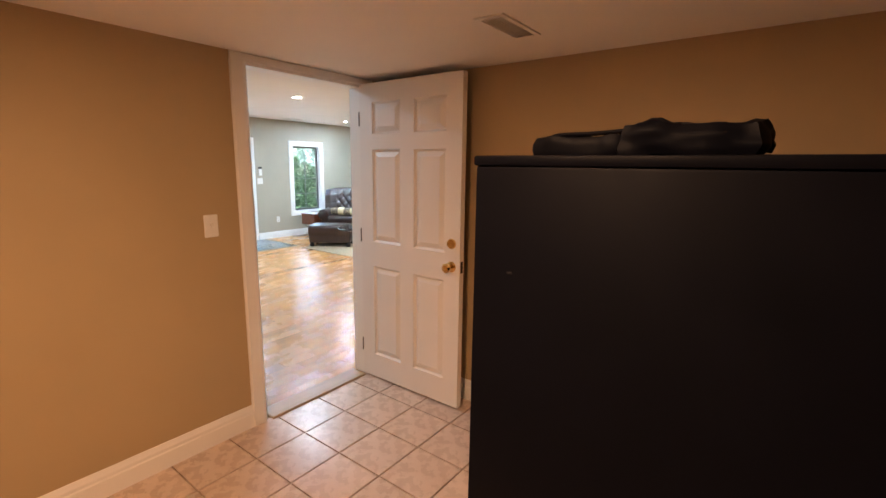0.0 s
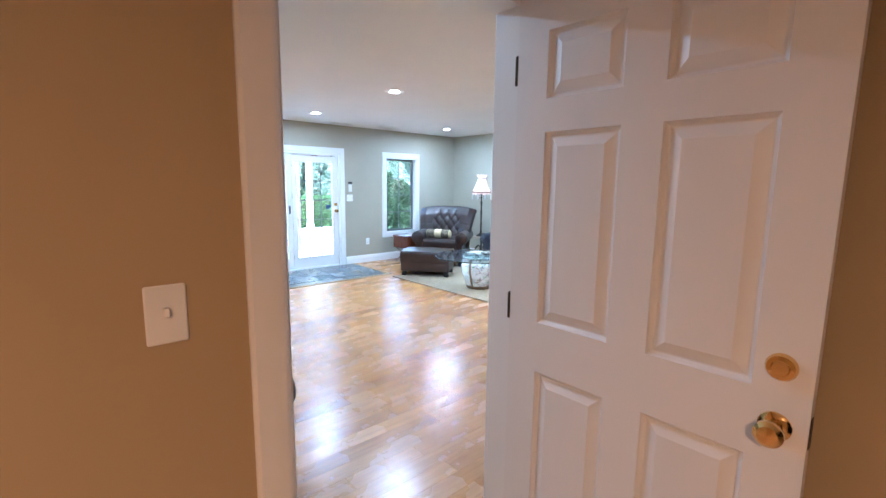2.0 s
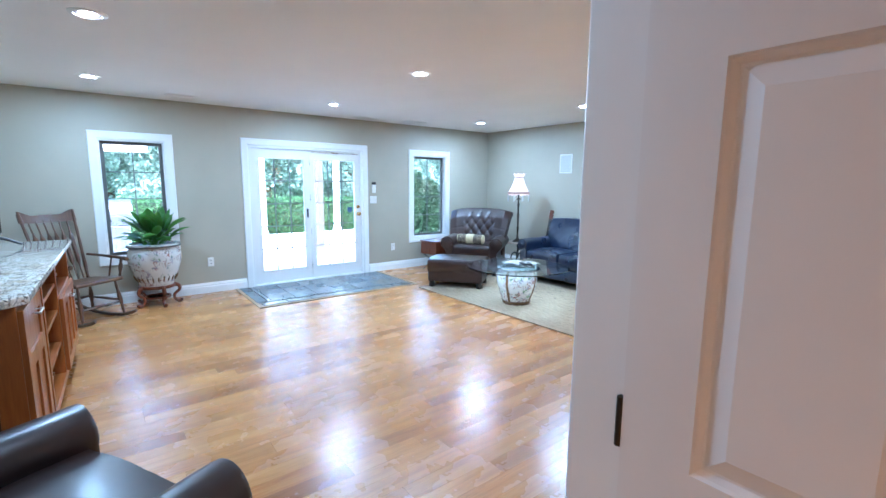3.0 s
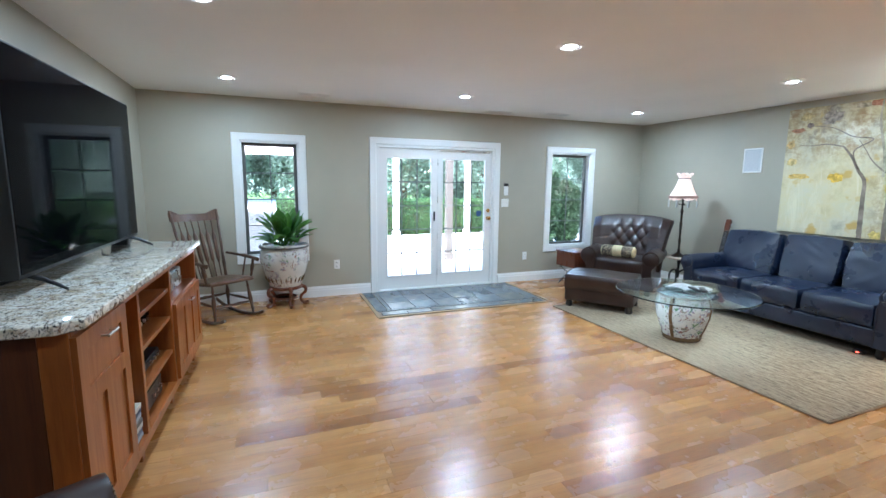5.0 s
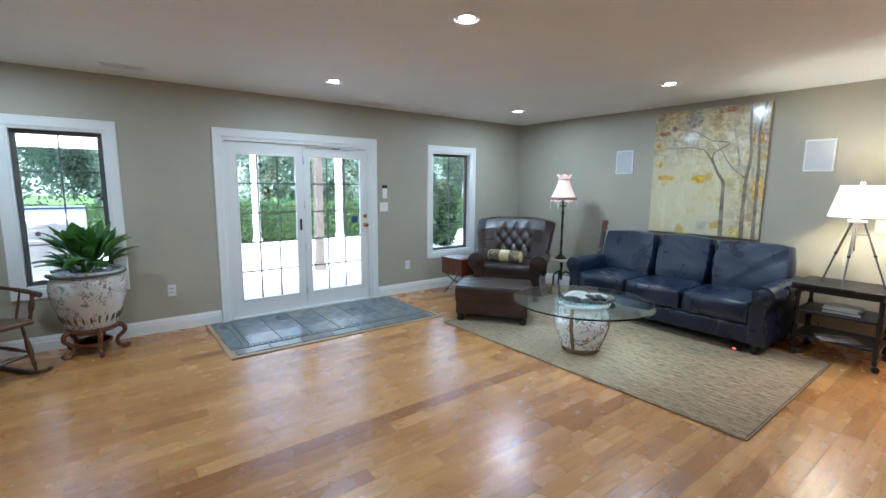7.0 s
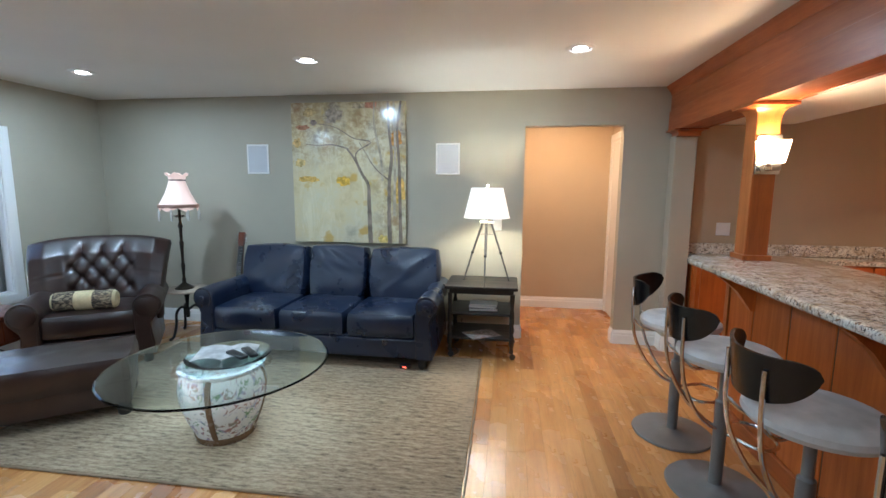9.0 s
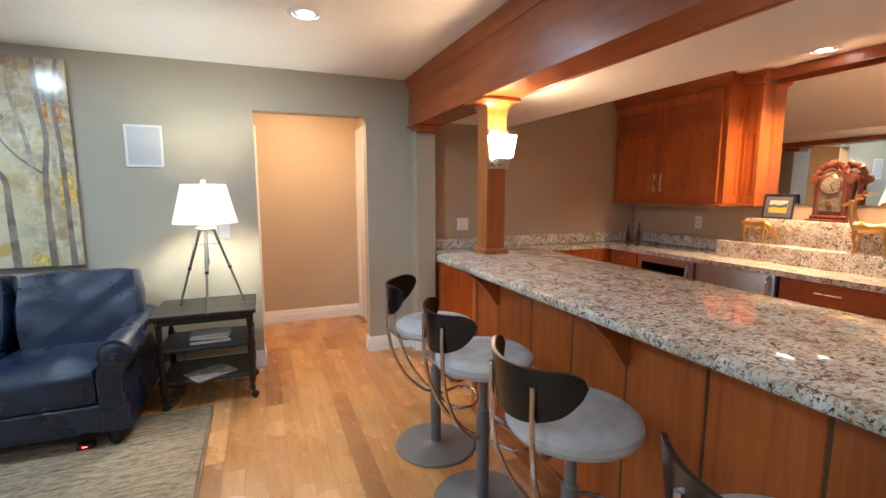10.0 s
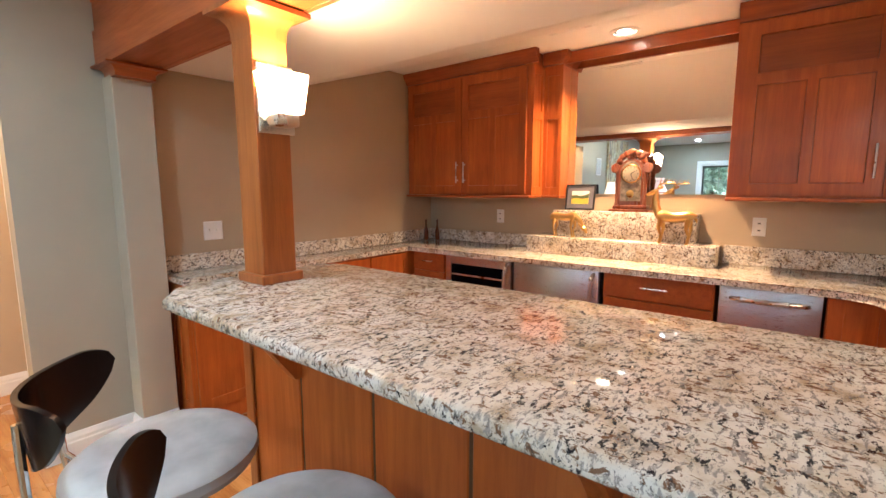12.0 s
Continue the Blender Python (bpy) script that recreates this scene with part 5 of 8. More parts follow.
def sofa():
    s = thing("sofa", (-5.672, 7.32, 0.010), "navy blue leather three-seat sofa with rolled arms and nailheads", "sofa")
    w = 1.065                              # half width
    yf, yb = -0.45, 0.46                   # front, back
    part("base", boxed((-w + 0.10, yf + 0.05, 0.085), (w - 0.10, yb - 0.05, 0.27), 0.015, 2), "navy_leather", s)
    part("front_rail", rumple(boxed((-w + 0.17, yf + 0.015, 0.09), (w - 0.17, yf + 0.06, 0.255), 0.018, 3), 0.002, 9), "navy_leather", s)
    part("back_frame", boxed((-w + 0.10, yb - 0.16, 0.09), (w - 0.10, yb, 0.735), 0.04, 3), "navy_leather", s)
    for k in (-1, 1):
        arm = roll_arm(0.86, 0.615, 0.090, 0.15, k)
        shift(arm, pose(k * (w - 0.115), yf + 0.015, 0))
        a = part("arm", rumple(arm, 0.004, 7, k), "navy_leather", s, smooth=50)
        part("scroll_panel", shift(lathed([(0.070, 0.0), (0.070, 0.004), (0.060, 0.010), (0.022, 0.013), (0.018, 0.020), (0.0, 0.022)], 32), pose(k * (w - 0.093), yf + 0.016, 0.525, 90, 0, 0)), "navy_leather", a)
        studded(scroll_nails(k * (w - 0.115), yf + 0.013, 0.525, 0.079, 0.058, k, 0.0055), "nailhead", a, "row of dark bronze nailheads")
    pts = [(-w + 0.2 + 0.026 * i, yf + 0.014, 0.108) for i in range(66)]
    studded(nail_heads(pts, 0.005), "nailhead", s)
    n = 3
    span = 2 * (w - 0.175)
    for i in range(n):
        cx = -w + 0.175 + span * (i + 0.5) / n
        sw = span / n - 0.004
        seat = pillow_mesh((sw, 0.63, 0.20), 0.34, 16, -0.022, 3.4)
        shift(seat, pose(cx, yf + 0.305, 0.36))
        part("seat_cushion", rumple(seat, 0.006, 8, i * 3.1), "navy_leather", s)
        back = pillow_mesh((sw + (0.10 if i != 1 else 0.0), 0.24, 0.525), 0.46, 26, 0.0, 2.9)
        rumple(back, 0.009, 5.0, i * 1.7 + 1)
        creased(back, 0.0045, (0.7, -0.5, 0.5)[i], i * 2.3 + 4)
        shift(back, pose(cx + (0.05 if i == 2 else -0.05 if i == 0 else 0), yb - 0.19, 0.655 + (0.008 if i == 1 else 0), -13, 0, (i - 1) * 1.5))
        part("back_cushion", back, "navy_leather", s)
    for x in (-w + 0.13, w - 0.13):
        for y in (yf + 0.06, yb - 0.06):
            part("foot", bun_foot(x, y, 0.09, 0.036), "espresso", s)
    return s


sofa()


def tufted_back(width, height, depth):
    """A curved, deep-buttoned back with flaring wings, standing on the seat deck; faces -y."""
    bm = bmesh.new()
    nx, nz = 84, 54
    du, dv, v0 = 0.155, 0.135, 0.80
    buttons = [(u, v0 - j * dv) for j in range(4) for u in ((-2 * du, 0.0, 2 * du) if j % 2 == 0 else (-3 * du, -du, du, 3 * du))]
    front, back = [], []
    for k in range(nz + 1):
        v = k / nz
        rf, rb = [], []
        for i in range(nx + 1):
            u = -1 + 2 * i / nx
            x = u * width / 2 * (0.97 + 0.17 * v ** 1.6)
            wing = -0.17 * abs(u) ** 2.4 + 0.10 * max(0.0, abs(u) - 0.80) / 0.2 * v ** 2
            top = height * (1 - 0.075 * abs(u) ** 3.5)
            z = v * top
            lean = 0.15 * v + 0.06 * v ** 3
            y = lean + wing
            a, b = (u / du + (v - v0) / dv) / 2, (u / du - (v - v0) / dv) / 2
            if v <= v0:
                puff = (abs(math.sin(math.pi * a)) * abs(math.sin(math.pi * b))) ** 0.45
            else:
                puff = abs(math.sin(math.pi * u / (2 * du))) ** 0.45
            edge = min(1.0, max(0.0, (abs(u) - 3 * du) / 0.10))
            low = min(1.0, max(0.0, (0.40 - v) / 0.08))
            high = min(1.0, max(0.0, (v - 0.88) / 0.09))
            still = max(edge, low, high)
            puff = puff * (1 - still) + 0.85 * still
            pit = sum(0.022 * math.exp(-(math.hypot((u - bu) * width / 2, (v - bv) * height) / 0.020) ** 2) for bu, bv in buttons)
            seam = 0.012 * math.exp(-((v - 0.60) / 0.012) ** 2) * min(1.0, max(0.0, (abs(u) - 0.55) / 0.05))
            roll = 0.055 * max(0, v - 0.84) / 0.16
            rf.append(bm.verts.new((x, y - 0.040 * puff + pit + seam - 0.03 * math.sin(v * 3.1) + roll, z)))
            rb.append(bm.verts.new((x * 1.01, y + depth * (0.8 + 0.35 * (1 - v)) + roll * 0.4, z * 0.985)))
        front.append(rf)
        back.append(rb)
    for k in range(nz):
        for i in range(nx):
            bm.faces.new((front[k][i], front[k][i + 1], front[k + 1][i + 1], front[k + 1][i]))
            bm.faces.new((back[k][i + 1], back[k][i], back[k + 1][i], back[k + 1][i + 1]))
    loop = [(0, i) for i in range(nx)] + [(k, nx) for k in range(nz)] + [(nz, i) for i in range(nx, 0, -1)] + [(k, 0) for k in range(nz, 0, -1)]
    rings = [[front[k][i] for k, i in loop]]
    for t in (0.2, 0.5, 0.8):
        row = []
        for k, i in loop:
            f, b = front[k][i].co, back[k][i].co
            away = Vector(((-1 if i == 0 else 1 if i == nx else 0), 0, (-1 if k == 0 else 1 if k == nz else 0))).normalized()
            row.append(bm.verts.new(f.lerp(b, t) + away * 0.030 * math.sin(math.pi * t)))
        rings.append(row)
    rings.append([back[k][i] for k, i in loop])
    n = len(loop)
    for a, b in zip(rings, rings[1:]):
        for i in range(n):
            bm.faces.new((a[i], a[(i + 1) % n], b[(i + 1) % n], b[i]))
    bmesh.ops.recalc_face_normals(bm, faces=bm.faces[:])
    return bm, buttons


def armchair(place, turn, label):
    c = thing("armchair", place, label, "armchair", turn)
    w, yf, yb = 0.475, -0.42, 0.42
    part("base", boxed((-w + 0.06, yf + 0.05, 0.09), (w - 0.06, yb - 0.06, 0.27), 0.02, 2), "brown_leather", c)
    part("front_rail", boxed((-w + 0.15, yf + 0.02, 0.10), (w - 0.15, yf + 0.06, 0.26), 0.015, 2), "brown_leather", c)
    seat = pillow_mesh((2 * w - 0.29, 0.62, 0.19), 0.34, 12, -0.02, 3.0)
    part("seat_cushion", shift(rumple(seat, 0.006, 9), pose(0, yf + 0.33, 0.385)), "brown_leather", c)
    back, buttons = tufted_back(0.90, 0.70, 0.13)
    b = part("backrest", shift(back, pose(0, 0.17, 0.30)), "brown_leather", c, smooth=70)
    for k in (-1, 1):
        arm = roll_arm(0.74, 0.605, 0.105, 0.14, k)
        shift(arm, pose(k * (w - 0.105), yf + 0.015, 0))
        a = part("arm", rumple(arm, 0.004, 8, k), "brown_leather", c, smooth=50)
        part("scroll_panel", shift(lathed([(0.082, 0.0), (0.082, 0.004), (0.070, 0.010), (0.0, 0.013)], 32), pose(k * (w - 0.083), yf + 0.016, 0.50, 90, 0, 0)), "brown_leather", a)
        studded(scroll_nails(k * (w - 0.105), yf + 0.013, 0.50, 0.090, 0.054, k, 0.005), "nailhead", a)
    for x in (-w + 0.10, w - 0.10):
        for y in (yf + 0.07, yb - 0.09):
            part("foot", bun_foot(x, y, 0.095, 0.036), "espresso", c)
    return c


armchair((-7.55, 6.78, 0.0), 35, "dark brown button-tufted leather armchair with rolled arms")
armchair((-3.615, 1.52, 0.0), 207, "dark brown leather armchair beside the store room door")


def ottoman():
    o = thing("ottoman", (-6.905, 5.86, 0.0), "dark brown leather ottoman with bun feet before the armchair", "ottoman", 38)
    w, d = 0.395, 0.262
    part("box", rumple(boxed((-w + 0.012, -d + 0.012, 0.085), (w - 0.012, d - 0.012, 0.25), 0.02, 3), 0.002, 9), "brown_leather", o)
    top = pillow_mesh((2 * w + 0.02, 2 * d + 0.02, 0.185), 0.26, 16, -0.012, 3.2)
    part("cushion", shift(rumple(top, 0.009, 10), pose(0, 0, 0.312)), "brown_leather", o)
    part("welt", boxed((-w + 0.004, -d + 0.004, 0.242), (w - 0.004, d - 0.004, 0.256), 0.005, 2), "brown_leather", o)
    for x in (-w + 0.06, w - 0.06):
        for y in (-d + 0.06, d - 0.06):
            part("foot", bun_foot(x, y, 0.088, 0.042), "espresso", o)


ottoman()


def bolster():
    b = thing("bolster_pillow", (-7.455, 6.575, 0.558), "tan and black patterned bolster pillow on the armchair", "pillow", 27)
    weave = Nodes("bolster_weave")
    g = weave.noise(weave.mapped((30, 60, 60)), 1.0, 3, 0.6, 1.0)
    weave.base(weave.ramp(g, [(0.42, (0.035, 0.028, 0.024)), (0.52, (0.16, 0.12, 0.08)), (0.60, (0.34, 0.27, 0.17))]))
    weave.rough(0.85)
    pale = plain("bolster_band", (0.58, 0.48, 0.28), 0.8, 0.12, 30)
    r = 0.078
    def roll(a, b2, s=1.0):
        return shift(lathed([(r * s * 0.97, a), (r * s, a + 0.012), (r * s, b2 - 0.012), (r * s * 0.97, b2)], 28), pose(0, 0, 0, 0, 90, 0))
    part("end_section", roll(-0.20, -0.06), weave.mat, b)
    part("end_section", roll(0.06, 0.20), weave.mat, b)
    part("middle_band", roll(-0.062, 0.062, 1.02), pale, b)
    for s in (-1, 1):
        part("end_cap", shift(lathed([(r * 0.97, 0), (r * 0.8, 0.018), (r * 0.3, 0.026), (0.012, 0.022), (0, 0.02)], 24), pose(s * 0.20, 0, 0, 0, 90 * s, 0)), pale, b)


bolster()


# ---- small tables, lamps, guitar ----
def box_table():
    t = thing("side_table", (-8.03, 6.335, 0.0), "small walnut drawer table on crossed iron legs", "table", 5)
    part("case", boxed((-0.19, -0.20, 0.275), (0.19, 0.20, 0.475), 0.004), "rosewood", t)
    part("top", boxed((-0.20, -0.21, 0.475), (0.20, 0.21, 0.50), 0.006, 2), "rosewood", t)
    d = part("drawer_front", boxed((0.19, -0.17, 0.30), (0.198, 0.17, 0.455), 0.003), "rosewood", t)
    part("knob", shift(lathed([(0.01, 0), (0.008, 0.01), (0.013, 0.02), (0, 0.026)], 12), pose(0.198, 0, 0.38, 0, 90, 0)), "bronze", d)
    for s in (-1, 1):
        for k in (-1, 1):
            part("leg", tubed([(s * 0.16, k * 0.17, 0.275), (s * 0.16, -k * 0.17, 0.006)], 0.006, 8), "iron", t)
    part("stretcher", tubed([(-0.16, 0, 0.14), (0.16, 0, 0.14)], 0.005, 8), "iron", t)


box_table()


def pedestal_table():
    t = thing("pedestal_table", (-7.23, 7.44, 0.0), "small round table with pale top and curved black iron legs", "table")
    part("top", lathed([(0.0, 0.452), (0.19, 0.452), (0.205, 0.458), (0.205, 0.470), (0.195, 0.476), (0.0, 0.476)], 36), plain("pale_table_top", (0.42, 0.33, 0.25), 0.4), t)
    part("column", lathed([(0.014, 0.18), (0.02, 0.22), (0.012, 0.30), (0.018, 0.36), (0.03, 0.44), (0.06, 0.452)], 16), "iron", t)
    for i in range(3):
        line = curve_points([(0.01, 0, 0.26), (0.07, 0, 0.30), (0.13, 0, 0.25), (0.14, 0, 0.14), (0.17, 0, 0.04), (0.21, 0, 0.010), (0.22, 0, 0.02)], 5)
        part("leg", shift(tubed(line, 0.012, 8), pose(0, 0, 0, 0, 0, 120 * i + 20)), "iron", t)


pedestal_table()


def shade_lamp():
    l = thing("table_lamp", (-7.24, 7.43, 0.476), "lit bronze table lamp with pink silk shade and crystal drops", "lamp")
    part("base", lathed([(0.085, 0), (0.085, 0.012), (0.06, 0.028), (0.045, 0.04), (0.02, 0.06), (0.016, 0.08)], 8), "bronze", l)
    part("column", lathed([(0.014, 0.07), (0.020, 0.09), (0.012, 0.12), (0.016, 0.20), (0.020, 0.24), (0.012, 0.26), (0.016, 0.40), (0.021, 0.46), (0.013, 0.48), (0.016, 0.60), (0.024, 0.62), (0.012, 0.66), (0.012, 0.80)], 14), "bronze", l)
    part("crystal_collar", lathed([(0.03, 0.705), (0.05, 0.715), (0.05, 0.722), (0.03, 0.73)], 16), "crystal", l)
    def frill(a, r, z):
        return 1 + (0.035 * math.cos(6 * a) if z > 1.10 or z < 0.84 else 0.012 * math.cos(6 * a))
    shade_bm = lathed([(0.165, 0.785), (0.176, 0.812), (0.150, 0.86), (0.115, 0.93), (0.085, 1.01), (0.070, 1.065), (0.078, 1.10), (0.10, 1.125)], 48, wave=frill)
    caps = [f for f in shade_bm.faces if len(f.verts) > 4]
    bmesh.ops.delete(shade_bm, geom=caps, context="FACES_ONLY")
    for v in shade_bm.verts:
        a = math.atan2(v.co.y, v.co.x)
        if v.co.z < 0.80:
            v.co.z += 0.018 * math.cos(6 * a)
        if v.co.z > 1.115:
            v.co.z += 0.014 * math.cos(6 * a)
    s = part("shade", shade_bm, "silk_shade", l, "pink silk bell shade with frilled edges")
    part("fringe", lathed([(0.172, 0.80), (0.179, 0.815), (0.176, 0.835), (0.169, 0.835)], 48, wave=frill), plain("shade_braid", (0.40, 0.24, 0.19), 0.8), s)
    part("braid", lathed([(0.070, 1.055), (0.074, 1.065), (0.070, 1.075)], 32), plain("dark_braid", (0.09, 0.06, 0.05), 0.8), s)
    for i in range(8):
        a = math.pi / 4 * i + 0.3
        part("crystal_drop", lathed([(0.001, 0.0), (0.010, 0.012), (0.010, 0.095), (0.004, 0.108), (0.001, 0.118)], 6, (0.182 * math.cos(a), 0.182 * math.sin(a), 0.675)), "crystal_drop", s)


shade_lamp()


def guitar():
    g = thing("guitar", (-6.80, 7.60, 0.0), "acoustic guitar leaning on the wall behind the sofa", "guitar")
    m = pose(0, 0, 0.02, -13, 0, 0)
    def body_outline(k):
        pts = []
        for i in range(40):
            a = 2 * math.pi * i / 40
            z = 0.24 - 0.24 * math.cos(a)
            r = 0.19 * math.sin(a) * (1 + 0.18 * math.cos(2 * a) - 0.10 * math.cos(a) * -1)
            pts.append((r * k, z))
        return pts
    bm = bmesh.new()
    extrude(bm, body_outline(1.0), m @ Matrix(((1, 0, 0, 0), (0, 0, 1, -0.05), (0, 1, 0, 0), (0, 0, 0, 1))), 0.10)
    bmesh.ops.recalc_face_normals(bm, faces=bm.faces[:])
    part("body", bm, "maple", g)
    neck = part("neck", shift(boxed((-0.027, -0.068, 0.44), (0.027, -0.042, 0.86), 0.006, 2), m), "walnut", g)
    part("fretboard", shift(boxed((-0.026, -0.073, 0.40), (0.026, -0.068, 0.86)), m), "espresso", neck)
    for i in range(14):
        z = 0.86 - 0.46 * (1 - 2 ** (-i / 9))
        part("fret", shift(boxed((-0.026, -0.0745, z - 0.001), (0.026, -0.073, z + 0.001)), m), "nickel", neck)
    head = bmesh.new()
    extrude(head, [(-0.026, 0.86), (0.026, 0.86), (0.036, 0.90), (0.034, 1.0), (0.02, 1.01), (0.0, 1.0), (-0.02, 1.01), (-0.034, 1.0), (-0.036, 0.90)], m @ Matrix(((1, 0, 0, 0), (0, 0, 1, -0.07), (0, 1, 0, 0), (0, 0, 0, 1))), 0.018)
    bmesh.ops.recalc_face_normals(head, faces=head.faces[:])
    h = part("headstock", head, "rosewood", g)
    for s in (-1, 1):
        for z in (0.905, 0.94, 0.975):
            part("tuning_peg", shift(tubed([(s * 0.034, -0.061, z), (s * 0.052, -0.061, z)], [0.004, 0.008], 8), m), "nickel", h)


guitar()


def glass_table():
    t = thing("coffee_table", (-5.72, 5.79, 0.010), "round glass coffee table on a painted porcelain bowl", "table")
    jar = part("bowl_base", lathed(jar_profile(1.0), 48), "dense_porcelain", t, "white porcelain bowl painted with flowers and ochre bands")
    part("foot_band", lathed([(0.1595, 0.004), (0.1665, 0.014), (0.1700, 0.034), (0.1715, 0.045), (0.166, 0.045)], 48), "gold_trim", jar)
    for k in range(4):
        line = [(r + 0.0015, 0, z) for r, z in jar_profile(1.0)[2:8]]
        strip = tubed(line, 0.016, 8)
        for v in strip.verts:
            v.co.x = v.co.x * 0.25 + 0.75 * min(line, key=lambda p: abs(p[2] - v.co.z))[0]
        part("ochre_band", shift(strip, pose(0, 0, 0, 0, 0, 90 * k + 15)), "gold_trim", jar)
    part("glass_top", lathed([(0.0, 0.440), (0.598, 0.440), (0.606, 0.443), (0.610, 0.4465), (0.606, 0.450), (0.598, 0.453), (0.0, 0.453)], 96), "table_glass", t, "thick clear glass disc with a green edge", smooth=12).visible_shadow = False


glass_table()


def table_clutter():
    p = thing("glass_platter", (-5.70, 5.83, 0.463), "round clear glass platter on the table", "platter")
    part("dish", lathed([(0.0, 0.001), (0.17, 0.001), (0.235, 0.022), (0.240, 0.028), (0.232, 0.027), (0.168, 0.008), (0.0, 0.008)], 56), "table_glass", p).visible_shadow = False
    m = thing("open_magazine", (-5.74, 5.86, 0.4725), "open pale magazine lying on the glass platter", "magazine", 20)
    bm = bmesh.new()
    rows = []
    for i in range(13):
        u = -1 + 2 * i / 12
        z = 0.012 + 0.018 * abs(math.sin(u * math.pi)) * (1 - 0.3 * abs(u))
        rows.append([bm.verts.new((u * 0.17, y, z + d)) for y, d in ((-0.115, 0), (0.115, 0), (0.115, -0.004), (-0.115, -0.004))])
    for a, b in zip(rows, rows[1:]):
        for k in range(4):
            bm.faces.new((a[k], a[(k + 1) % 4], b[(k + 1) % 4], b[k]))
    bm.faces.new(rows[0][::-1])
    bm.faces.new(rows[-1])
    bmesh.ops.recalc_face_normals(bm, faces=bm.faces[:])
    part("page_block", bm, plain("magazine_page", (0.55, 0.55, 0.55), 0.35, 0.35, 14), m)
    part("spine", boxed((-0.004, -0.115, 0.0), (0.004, 0.115, 0.010)), "switch", m)
    for i, (x, y, a) in enumerate(((-5.63, 5.80, 62), (-5.58, 5.85, 50))):
        r = thing("remote_control", (x, y, 0.4925), "slim black remote control on the magazine", "remote", a, "remotes on the table")
        part("case", boxed((-0.024, -0.085, 0), (0.024, 0.085, 0.020), 0.006, 2), "black", r)
        for k in range(5):
            part("button", lathed([(0.006, 0.0195), (0.006, 0.0215), (0, 0.022)], 8, (0.009 * (-1) ** k, -0.06 + 0.028 * k, 0)), "sash", r)


table_clutter()


